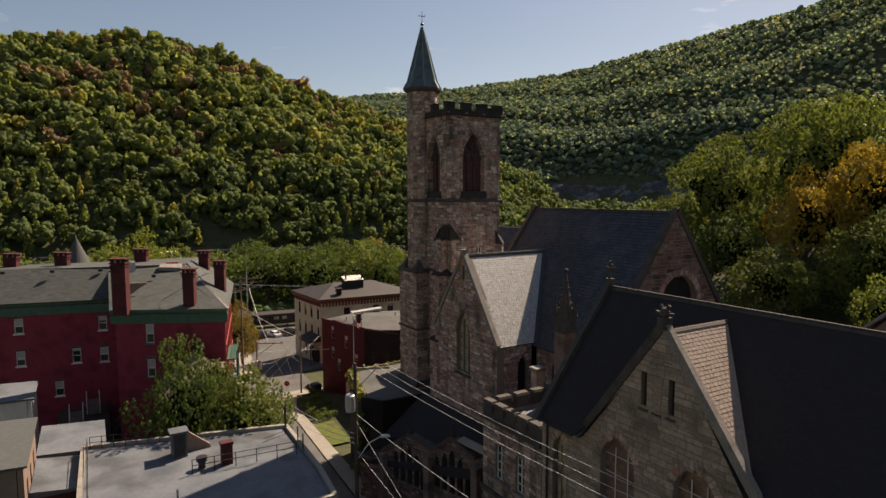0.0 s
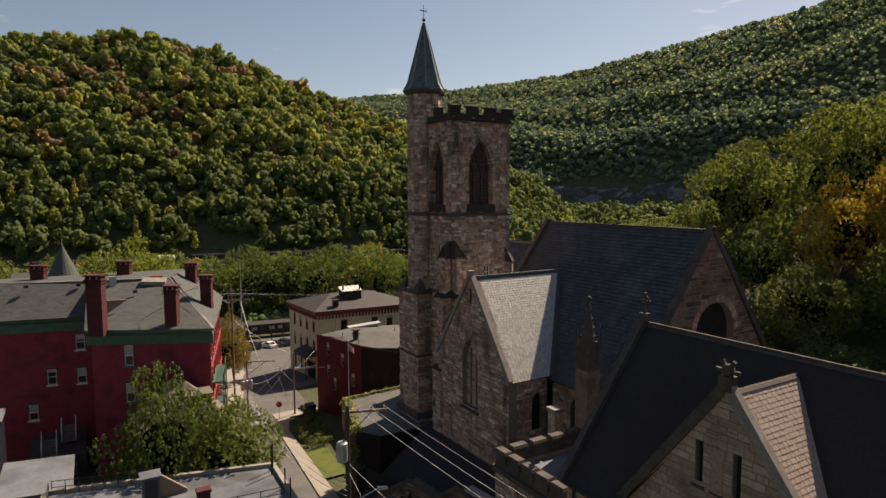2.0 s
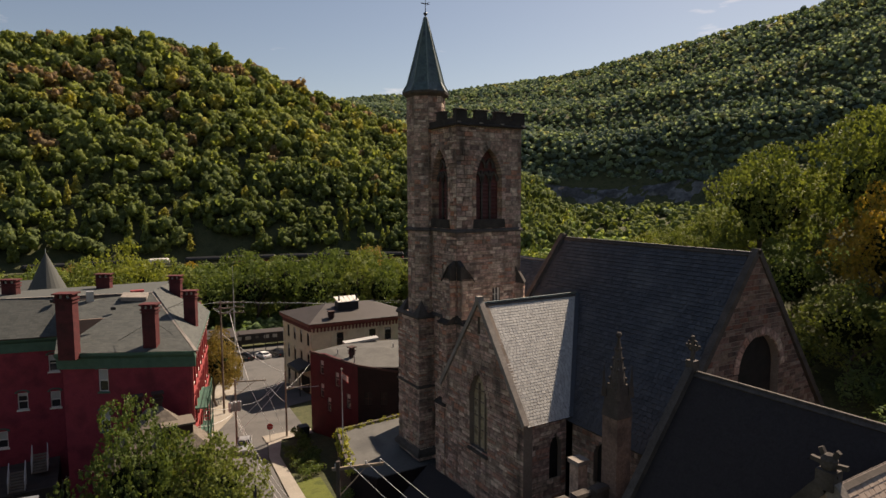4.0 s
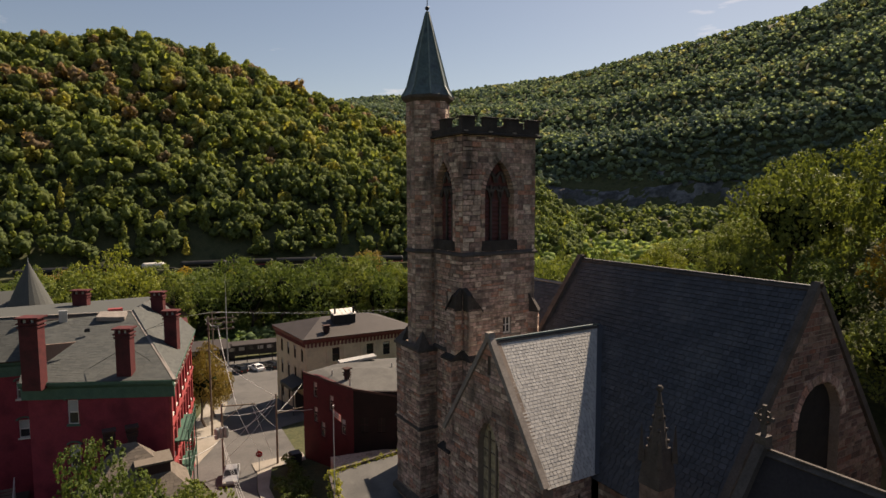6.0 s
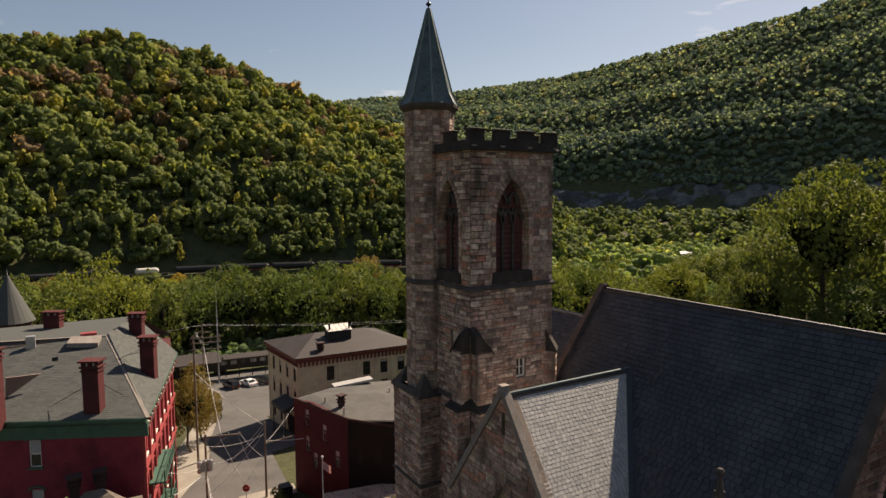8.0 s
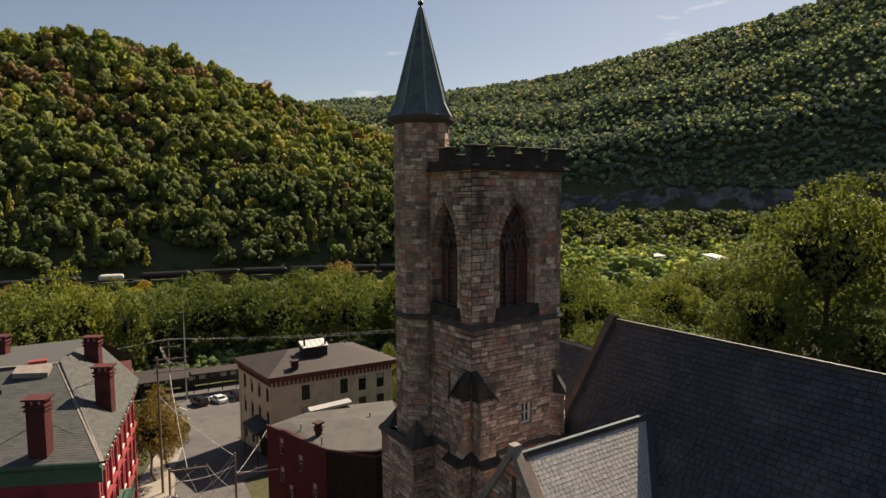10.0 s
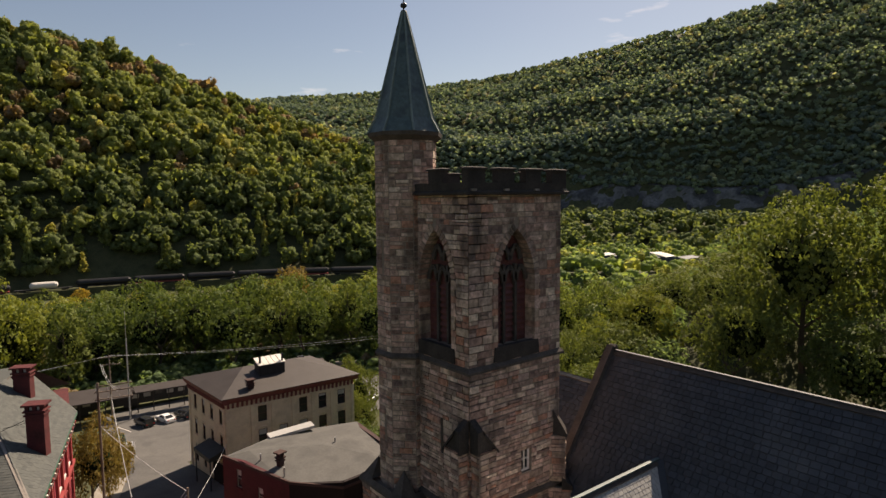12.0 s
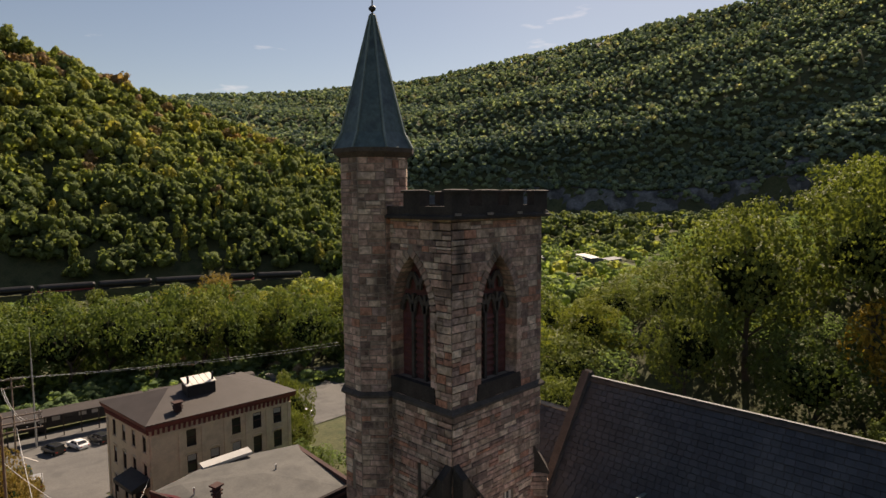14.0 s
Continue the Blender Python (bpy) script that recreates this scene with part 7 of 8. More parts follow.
EAST = [(44, 3, 28.3, 0.95, "leaf_green"), (50, -6, 32.5, 1.0, "leaf_green"), (57, -8, 33, 1.0, "leaf_green"), (41, -11, 23.5, 0.72, "leaf_orange"), (45, -15, 26, 0.75, "leaf_orange"), (52, -17, 33, 1.0, "leaf_green"),
        (37, -19, 19, 0.7, "leaf_green"), (45, -26, 29, 0.9, "leaf_green"), (37, -4, 18, 0.65, "leaf_dark"), (61, 8, 26, 0.9, "leaf_lime"), (34, -29, 21, 0.75, "leaf_green"), (66, -3, 33, 1.0, "leaf_green"),
        (72, 13, 27, 0.95, "leaf_green"), (31, -40, 24, 0.8, "leaf_green"), (47, -38, 33, 0.95, "leaf_orange"), (38, 6, 20, 0.62, "leaf_green"), (29, 15, 12, 0.6, "leaf_green"), (36, 18, 14.5, 0.65, "leaf_green"),
        (44, 20, 17.5, 0.65, "leaf_lime"), (53, 22, 18, 0.7, "leaf_green"), (62, 24, 18, 0.75, "leaf_green"), (29, 28, 7, 0.55, "leaf_lime"), (38, 31, 9, 0.6, "leaf_green"), (48, 34, 9, 0.65, "leaf_green"),
        (24, 21, 8, 0.5, "leaf_green"), (60, 38, 9, 0.7, "leaf_lime"), (72, 27, 17.5, 0.8, "leaf_lime"), (82, 18, 26, 1.0, "leaf_green"), (35, 44, 0, 0.55, "leaf_green"), (46, 50, 0, 0.55, "leaf_green"),
        (58, 54, 2, 0.6, "leaf_lime"), (70, 48, 5, 0.7, "leaf_green"), (32, -12, 15, 0.6, "leaf_green"), (29, -24, 14, 0.55, "leaf_green"), (60, -28, 37, 1.0, "leaf_green"), (29, -3, 11, 0.5, "leaf_dark"),
        (29, 7, 11, 0.5, "leaf_dark"), (25, -46, 18, 0.7, "leaf_green"), (39, -50, 28, 0.9, "leaf_lime"), (84, 4, 33.5, 1.0, "leaf_green"), (92, 24, 26, 1.0, "leaf_green"), (77, -14, 41, 1.0, "leaf_green"),
        (25, 36, 1, 0.5, "leaf_green"), (22, 47, -2, 0.5, "leaf_dark"), (48, 12, 20, 0.7, "leaf_green"), (55, 14, 21, 0.75, "leaf_green")]
# southernmost trees stand unseen, kept to close the slope and shade the parish roof
for k, (x, y, top, s, m) in enumerate(EAST):
    z = float(land(x, y)) - 0.4
    model = NEAR[k % 4] if x < 56 and y > -22 and (x, y) != (52, -17) else MID[k % 4]
    plant(model, x, y, z, max(s, 0.72 * (top - z) / 17.5) * 0.84, (top - z) / crown_top(model), rt.uniform(0, 6.28), KINDS[m] + " behind the church", m, "slope trees")
plant(SMALL[0], -21.3, 12.2, -8.6, 0.8, (7.0 + 8.6) / crown_top(SMALL[0]), 0.4, "broad dark green street tree beside the lane", "leaf_dark", "street trees")
plant(SMALL[1], -16.2, 11.4, -8.3, 0.9, (4.2 + 8.3) / crown_top(SMALL[1]), 2.1, "street tree with light green leaves", "leaf_green", "street trees")
plant(SMALL[1], -6.6, 63.5, -11.8, 0.72, (0.3 + 11.8) / 13.6, 4.0, "small street tree turning ochre beside the hotel", "leaf_brown", "street trees")
plant(SMALL[0], -4.4, 68.0, -12.2, 0.6, 8.5 / 13.6, 1.0, "small street tree turning ochre beside the hotel", "leaf_brown", "street trees")
plant(SMALL[0], 33.5, 69, -14, 0.74, 14.5 / crown_top(SMALL[0]), 1.0, "green tree beside the cream building", "leaf_green", "street trees")
plant(SMALL[1], 31, 63, -12.5, 0.5, 8.0 / 13.6, 1.0, "green tree beside the cream building", "leaf_green", "street trees")
# riverside trees in two belts
for k in range(66):
    az = -15 + k * 1.02 + rt.uniform(-0.5, 0.5)
    r = 176 + (k % 3) * 11 + rt.uniform(-5, 6)
    x, y = EYE[0] + r * math.sin(math.radians(az)), EYE[1] + r * math.cos(math.radians(az))
    h = rt.uniform(15, 21) + (4 if k % 11 == 5 else 0)
    m = rt.choice(["leaf_green"] * 4 + ["leaf_dark"] * 7 + ["leaf_lime"])
    plant(MID[k % 4 if k % 7 else 4 + k % 2], x, y, -16.6, rt.uniform(0.9, 1.25), h * 1.1 / crown_top(MID[k % 4]), rt.uniform(0, 6), KINDS[m] + " by the river", m, "riverbank trees")
for k in range(64):
    az = -16 + k * 1.0 + rt.uniform(-0.6, 0.6)
    r = 215 + rt.uniform(0, 75)
    x, y = EYE[0] + r * math.sin(math.radians(az)), EYE[1] + r * math.cos(math.radians(az))
    h = rt.uniform(6, 11) + (6 if k % 9 == 4 else 0)
    m = rt.choice(["leaf_green"] * 7 + ["leaf_yellow"] * 2 + ["leaf_orange", "leaf_brown"])
    plant(MID[rt.choice([0, 1, 2, 3, 4, 5])], x, y, -16.6, rt.uniform(0.75, 1.1), h / 16.0, rt.uniform(0, 6), KINDS[m] + " by the river", m, "riverbank trees")
# light scrub and trees over the valley floor
VAL = [lumpy(np.random.default_rng(60 + k), "round", 4, 2, 24, 0.045, 0.2, (0.16, 0.25), 0.22) for k in range(4)]
VAL += [lumpy(np.random.default_rng(90 + k), "round", 12, 2, 300, 0.03, 0.2, (0.1, 0.18), 0.28, 0.4) for k in range(2)]
VAL += [lumpy(np.random.default_rng(96 + k), "round", 20, 2, 1400, 0.023, 0.2, (0.09, 0.15), 0.3, 0.4, False) for k in range(2)]
vp = []
rv = np.random.default_rng(9)
for k in range(800):
    az, r = rv.uniform(30, 82), 225 + 275 * rv.uniform() ** 0.8
    if 56 < az < 63 and 395 < r < 445:
        continue
    x, y = EYE[0] + r * math.sin(math.radians(az)), EYE[1] + r * math.cos(math.radians(az))
    z = float(land(x, y))
    if z > 5:
        continue
    h = rv.uniform(6, 12)
    u = rv.uniform()
    m = 1 if u < 0.2 else 0 if u < 0.9 else 2
    vp.append((x, y, z - 0.5 - h * 0.15, h * 1.1, h * rv.uniform(0.9, 1.3), int(rv.integers(4, 6) if r < 330 and k % 2 else rv.integers(0, 4)), m))
# mostly dark shrubs: shade at the riverbank trees' feet put into leaf colour
for k in range(420):
    az, r = rv.uniform(-18, 44), 160 + 165 * rv.uniform() ** 1.7
    x, y = EYE[0] + r * math.sin(math.radians(az)), EYE[1] + r * math.cos(math.radians(az))
    h = rv.uniform(3, 6)
    vp.append((x, y, -17 - h * 0.15, h * 1.1, h * rv.uniform(1.2, 1.8), int(rv.integers(4, 6) if r < 210 else rv.integers(0, 4)), int(rv.choice([0, 2, 2, 2, 3]))))
# a denser belt, all dark leaves in place of the shade there
for k in range(260):
    az, r = rv.uniform(-18, 46), rv.uniform(158, 212)
    x, y = EYE[0] + r * math.sin(math.radians(az)), EYE[1] + r * math.cos(math.radians(az))
    h = rv.uniform(3.5, 7)
    vp.append((x, y, -17 - h * 0.15, h * 1.1, h * rv.uniform(1.1, 1.6), int(rv.integers(4, 6)), 2))
# dark shrubs paint the shaded bottom of the slope behind the church
for k in range(150):
    x, y = rv.uniform(22, 95), rv.uniform(-55, 62)
    h = rv.uniform(3, 7)
    vp.append((x, y, float(land(x, y)) - h * 0.2, h * 1.1, h * rv.uniform(1.2, 1.7), int(rv.integers(6, 8)), 2))
grove("valley_trees", "light green and yellow trees over the valley floor", VAL, vp, ["valley" + m[4:] for m in WOODS])
vp = []
for k in range(800):
    az, r = rv.uniform(30, 82), rv.uniform(500, 640)
    x, y = EYE[0] + r * math.sin(math.radians(az)), EYE[1] + r * math.cos(math.radians(az))
    z, h = float(land(x, y)), rv.uniform(9, 15)
    vp.append((x, y, z - 0.5 - h * 0.15, h * 1.1, h * rv.uniform(0.8, 1.15), int(rv.integers(0, 8)), 2 if k % 6 else 0))
grove("valley_edge_trees", "dark blue-green trees below the rock cut", FAR_SHAPES, vp, WOODS)
for model in NEAR + MID + SMALL:
    for o in list(model.children) + [model]:
        bpy.data.objects.remove(o)


def foliage(name, label, category, pts, size, leaves, mat, seed):
    """Low leafy growth round given points (x, y, z, radius)."""
    rng = np.random.default_rng(seed)
    qs = []
    for x, y, z, r in pts:
        q = crown_shape(rng, leaves, size / (2 * r)) - np.array([0, 0, 0.55])
        qs.append(q * (2 * r) * np.array([1, 1, 0.8]) + np.array([x, y, z]))
    co = np.concatenate(qs).reshape(-1, 3)
    return tagged(new(name, fast_mesh(name, co, np.arange(len(co)).reshape(-1, 4), [M[mat]])), label, category, kind="stuff")


foliage("terrace_vines", "straggling green vines along the terrace wall", "vine", [(-6.8 + 2.0 * f, 4.6 + 8 * f, 1.3 - 0.5 * (k % 2), 0.7) for k, f in enumerate(np.linspace(0, 1, 12))], 0.12, 120, "leaf_yellow", 5)
foliage("terrace_weeds", "straggling yellow-green weeds along the terrace edge", "weed", [(-4.9 + 0.45 * k, 12.5 + 0.05 * k, 1.25, 0.3 + 0.12 * (k % 3)) for k in range(15)] + [(-6.7 + 0.2 * k, 5.0 + 0.8 * k, 1.2, 0.3 + 0.1 * (k % 2)) for k in range(9)], 0.07, 90, "leaf_yellow", 12)
foliage("bank_growth", "dark ivy and brush over the churchyard bank", "ivy", [(-7.4 + 0.24 * k + (0.6 if k % 2 else 0), 4.0 + 0.55 * k, -0.4 - 1.5 * (k % 5), 1.0) for k in range(18)], 0.13, 170, "leaf_dark", 9)
# second row is dark growth put where the lawn lies in building shade
foliage("hedge", "dark clipped hedge, with dark growth standing in for the shaded lawn", "hedge", [(-1.2 + 0.4 * (k % 2), 30 + k * 0.9, -8.5, 0.9) for k in range(11)] + [(-3.9 + 0.9 * (k % 3), 25.2 + k * 0.55, -8.3, 1.0) for k in range(16)], 0.1, 200, "leaf_dark", 6)
foliage("yard_bush", "yellow-green bush in the back yard", "bush", [(-27.0, 15.2, -4.2, 1.1), (-27.4, 14.6, -5.4, 1.1)], 0.13, 300, "leaf_yellow", 7)
foliage("lot_shrubs", "low shrubs at the foot of the church tower", "bush", [(5.5 + k * 1.2, 15.5 + (k % 3) * 2, 1.0, 1.2) for k in range(8)], 0.14, 160, "leaf_green", 8)
g = strip([(15.5, -6.8, -3.6), (24.5, -5.3, -2.6)], 0.12, 4)
M["grass"] = make_mat("mown_grass", [(0.075, 0.095, 0.018), (0.105, 0.12, 0.025), (0.06, 0.075, 0.016)], 0.95, s1=0.8, s2=12, grain=0.4, bump=0.6, bdist=0.05)
struct("lawn", g, "grass", "small sunlit grass plot beside the lane", "lawn")
g = Geo().prism([(-1.8, 14.5), (1.8, 31), (12, 29), (6, 13.4)], -9.5, -6.0)
struct("retaining_wall", g, "stone", "dark stone retaining wall below the terrace", "wall")

# ---- poles and wires ----


def pole(label, x, y, z0, z1, r=0.15, mat="wood", lean=(0, 0)):
    p = thing("utility_pole", label, "utility pole", "utility poles", at=(x, y, z0))
    part("shaft", Geo().tube((x, y, z0 - 0.3), (x + lean[0], y + lean[1], z1), r, r * 0.7, 10), mat, p)
    return p


def arm(p, a, b, w=0.11, pins=4, mat="wood"):
    ob = part("crossarm", Geo().beam(a, b, w, w * 1.2), mat, p)
    a, b = Vector(a), Vector(b)
    for k in range(pins):
        c = a + (b - a) * (0.06 + 0.88 * k / max(1, pins - 1))
        part("insulator", Geo().tube(c + Vector((0, 0, 0.05)), c + Vector((0, 0, 0.2)), 0.035, 0.03, 6).ball(c + Vector((0, 0, 0.25)), 0.06, 1.0, 6, 4), "metal", ob)
    return ob


def can(p, x, y, z, r=0.28, h=0.95):
    c = part("transformer", Geo().tube((x, y, z), (x, y, z + h), r, r, 14).tube((x, y, z + h), (x, y, z + h + 0.08), r * 1.06, r * 0.8, 14), "metal", p, "grey transformer can")
    for k in range(5):
        t = math.radians(72 * k)
        part("fin", Geo().beam((x + r * math.cos(t), y + r * math.sin(t), z + 0.15), (x + r * math.cos(t), y + r * math.sin(t), z + h - 0.15), 0.1, 0.06), "metal", c)
    part("bushing", Geo().tube((x + 0.1, y, z + h), (x + 0.1, y, z + h + 0.3), 0.05, 0.03), "walk", c)


def wire(a, b, sag, r=0.016, label="overhead cable between poles", n=14):
    a, b = Vector(a), Vector(b)
    cu = bpy.data.curves.new("cable", "CURVE")
    cu.dimensions = "3D"
    cu.bevel_depth = r
    cu.bevel_resolution = 1
    sp = cu.splines.new("POLY")
    sp.points.add(n)
    for i in range(n + 1):
        f = i / n
        p = a + (b - a) * f - Vector((0, 0, sag * 4 * f * (1 - f)))
        sp.points[i].co = (*p, 1)
    cu.materials.append(M["cable"])
    return tagged(new("cable", cu), label, "cable", "overhead cables")


p1 = pole("dark timber utility pole with transformer, crossarm and street lamp", -12.8, -8.6, -6.3, 8.6, 0.17, "dark_wood")
arm(p1, (-13.1, -8.55, 8.2), (-10.2, -8.7, 7.9), 0.12, 4, "wood")
part("brace", Geo().beam((-12.8, -8.6, 6.6), (-11.2, -8.65, 7.95), 0.05, 0.05), "wood", p1)
can(p1, -13.25, -8.75, 5.2, 0.33, 1.15)
g = Geo().tube((-12.7, -8.6, 1.5), (-11.9, -8.8, 2.6), 0.04).tube((-11.9, -8.8, 2.6), (-11.0, -9.1, 3.05), 0.04)
lm = part("lamp_arm", g, "metal", p1)
part("lamp_head", Geo().hexa([(-11.1, -9.25, 2.95), (-10.5, -9.45, 3.0), (-10.45, -9.2, 3.0), (-11.05, -9.0, 2.95)], [(-11.1, -9.25, 3.15), (-10.5, -9.4, 3.1), (-10.45, -9.2, 3.1), (-11.05, -9.0, 3.15)]), "metal", lm, "grey street lamp head")
p0 = pole("timber utility pole beside the parish house", -10.2, -42, -3.6, 9.2, 0.16, "dark_wood")
arm(p0, (-10.9, -41.95, 8.6), (-8.2, -42.05, 8.5), 0.12)
for k in range(3):
    wire((-12.2 + k * 0.95, -8.6, 8.35 - 0.1 * k), (-10.4 + k * 0.9, -42, 8.75), 0.5, 0.011)
wire((-12.8, -8.6, 4.9), (-10.2, -42, 5.0), 0.7, 0.014)
wire((-12.8, -8.6, 4.4), (-14.5, -30, 0.8), 0.3, 0.011)
wire((-12.8, -8.6, 2.2), (-13.0, -40, -0.5), 0.4, 0.012)
pA = pole("weathered utility pole with transformers and side arm", -8.1, 41.2, -9.9, -1.0, 0.15)
arm(pA, (-8.2, 41.2, -1.3), (-4.2, 41.0, -1.65), 0.11, 4)
for dx in (-0.55, 0.0, 0.5):
    can(pA, -8.3 + dx, 40.8 - abs(dx) * 0.3, -5.0, 0.26, 1.2)
part("brace", Geo().beam((-8.1, 41.2, -3.2), (-5.6, 41.1, -1.6), 0.06, 0.06), "wood", pA)
pB = pole("tall bare utility pole on the street corner", -1.6, 41.0, -9.9, -0.8, 0.15)
arm(pB, (-1.7, 41.0, -3.4), (3.0, 41.4, -3.3), 0.09, 3)
pL = pole("tall timber pole with three long crossarms", -6.5, 58.3, -11.3, 6.6, 0.17)
for z in (6.2, 5.5, 4.6):
    arm(pL, (-6.9, 58.3, z), (-2.9, 58.0, z - 0.1), 0.1, 4)
pT = pole("timber pole with double crossarms near the station", 2.0, 106, -15.2, -1.4, 0.18)
for z in (-1.8, -3.2):
    arm(pT, (0.4, 106.4, z), (3.8, 105.6, z), 0.14, 4)
pM = thing("mast", "slim grey radio mast beside the parking lot", "mast", at=(5.3, 107.6, -15.2))
part("shaft", Geo().tube((5.3, 107.6, -15.4), (5.3, 107.6, 1.0), 0.16, 0.12, 8).tube((5.3, 107.6, 1.0), (5.3, 107.6, 6.5), 0.05, 0.03, 6), "metal", pM)
for dz in (-0.4, 0.3):
    wire((2.0 + dz, 106, -1.5), (62, 96, -4.5 + dz), 0.8, 0.022)
    wire((2.0 + dz, 106, -1.5), (-70, 118, -5 + dz), 1.5, 0.022)
for dz in (0, 0.3):
    wire((-4.5, 58.1, 5.3 + dz), (0.5 + dz, 106, -3), 1.0, 0.03)
    wire((-5.2, 58.2, 4.6 + dz), (-6.4, 41.1, -1.3), 0.6, 0.025)
wire((-8.0, 41.2, -2.4), (-1.6, 41.0, -2.2), 0.5, 0.03)
wire((-8.0, 41.2, -4.4), (-1.6, 41.0, -1.4), 1.2, 0.03)
wire((-4.4, 41.0, -1.6), (-1.6, 41, -5.2), 0.3, 0.03)
wire((-1.6, 41.0, -1.2), (-6.5, 58.3, 1.5), 0.4, 0.03)
wire((-1.6, 41.0, -3.0), (2.6, 39.6, -3.2), 0.1, 0.04)
wire((-6.6, 41.1, -1.5), (-3.6, 39.9, -8.6), 0.15, 0.02)
wire((-4.6, 41.0, -1.7), (-2.4, 40.2, -8.4), 0.1, 0.02)
wire((-1.6, 41.0, -0.9), (-7.8, 40.9, -6.4), 0.3, 0.022)
wire((-1.6, 41.0, -2.0), (-8.1, 41.2, -8.2), 0.4, 0.022)
wire((-1.6, 41.0, -3.4), (8.6, 60.6, -5.5), 0.3, 0.022)
for dz in (0, 0.35, 0.7):
    wire((-8.1, 41.2, -5.4 - dz), (-12.8, -8.6, 3.4 - dz), 1.4 + dz, 0.016)
wire((-8.1, 41.2, -5.2), (-14.2, 30.5, -2.4), 0.5, 0.03)
wire((-8.1, 41.2, -4.6), (-13.6, 35.0, -1.4), 0.5, 0.03)

# ---- street furniture ----
sg = thing("stop_sign", "red octagonal stop sign on a grey post", "stop sign", at=(-4.2, 39.7, -9.9))
part("post", Geo().tube((-4.2, 39.7, -10), (-4.2, 39.7, -7.2), 0.045, 0.045, 6), "metal", sg)
g = Geo()
n0 = Vector((-0.35, -0.94, 0))
sd = Vector((0.94, -0.35, 0))
g.extr([Vector((-4.2, 39.64, -7.55)) + sd * (0.42 * math.cos(math.radians(22.5 + 45 * k))) + Vector((0, 0, 0.42 * math.sin(math.radians(22.5 + 45 * k)))) for k in range(8)], n0 * 0.03)
M["sign_red"] = make_mat("sign_red", [(0.42, 0.03, 0.03), (0.5, 0.04, 0.04)], 0.4, s1=1, s2=5, grain=0.1, bump=0)
plate = part("plate", g, "sign_red", sg)
tx = bpy.data.curves.new("lettering", "FONT")
tx.body = "STOP"
tx.size = 0.27
tx.align_x, tx.align_y = "CENTER", "CENTER"
tx.extrude = 0.004
tx.materials.append(M["white_trim"])
word = attach(new("lettering", tx), plate)
word.matrix_world = Matrix.Translation(Vector((-4.2, 39.64, -7.55)) + n0 * 0.04) @ Matrix((sd, (0, 0, 1), n0)).transposed().to_4x4()
fl = thing("flagpole", "white flagpole with a small striped flag", "flagpole", at=(-5.82, 8.9, 1.2))
part("shaft", Geo().tube((-5.82, 8.9, 1.0), (-5.82, 8.9, 8.1), 0.05, 0.03).ball((-5.82, 8.9, 8.15), 0.09), "white_trim", fl)
flag = Geo()
for k in range(6):
    x0, x1 = -5.8 + 0.1 * k, -5.8 + 0.1 * (k + 1)
    o0, o1 = 0.08 * math.sin(k * 1.3), 0.08 * math.sin((k + 1) * 1.3)
    for j in range(7):
        z0, z1 = 7.9 - j * 0.085 - 0.09 * k, 7.9 - (j + 1) * 0.085 - 0.09 * k
        if j % 2 == 0:
            flag.hexa([(x0, 8.9 + o0, z1), (x1, 8.9 + o1, z1 - 0.09), (x1, 8.91 + o1, z1 - 0.09), (x0, 8.91 + o0, z1)], [(x0, 8.9 + o0, z0), (x1, 8.9 + o1, z0 - 0.09), (x1, 8.91 + o1, z0 - 0.09), (x0, 8.91 + o0, z0)])
cloth = part("flag", flag, "sign_red", fl)
flag = Geo()
for k in range(6):
    x0, x1 = -5.8 + 0.1 * k, -5.8 + 0.1 * (k + 1)
    o0, o1 = 0.08 * math.sin(k * 1.3), 0.08 * math.sin((k + 1) * 1.3)
    for j in (1, 3, 5):
        z0, z1 = 7.9 - j * 0.085 - 0.09 * k, 7.9 - (j + 1) * 0.085 - 0.09 * k
        flag.hexa([(x0, 8.9 + o0, z1), (x1, 8.9 + o1, z1 - 0.09), (x1, 8.91 + o1, z1 - 0.09), (x0, 8.91 + o0, z1)], [(x0, 8.9 + o0, z0), (x1, 8.9 + o1, z0 - 0.09), (x1, 8.91 + o1, z0 - 0.09), (x0, 8.91 + o0, z0)])
part("stripes", flag, "white_trim", cloth)
bn = thing("waste_bin", "dark covered waste bin on the corner pavement", "bin", at=(0.2, 39.4, -9.8))
part("body", Geo().hexa([(-0.4, 38.9, -9.8), (0.8, 38.9, -9.8), (0.8, 39.9, -9.8), (-0.4, 39.9, -9.8)], [(-0.5, 38.8, -8.5), (0.9, 38.8, -8.5), (0.9, 40, -8.5), (-0.5, 40, -8.5)]), "black_metal", bn)
part("lid", Geo().extr([(-0.55, 38.75, -8.5), (0.95, 38.75, -8.5), (0.8, 38.75, -8.2), (-0.4, 38.75, -8.2)], (0, 1.3, 0)), "black_metal", bn)
fence = thing("yard_fence", "grey weathered picket fence in the back yard", "fence", at=(-29, 30, -9.2))
for k in range(16):
    x, y = -31 + k * 0.32, 27 + k * 0.75
    part("picket", Geo().box(x - 0.05, x + 0.05, y - 0.16, y + 0.16, -9.4, -7.5), "walk", fence)
for z in (-8.8, -7.8):
    part("rail", Geo().beam((-31, 27, z), (-26.2, 38.25, z), 0.05, 0.1), "walk", fence)

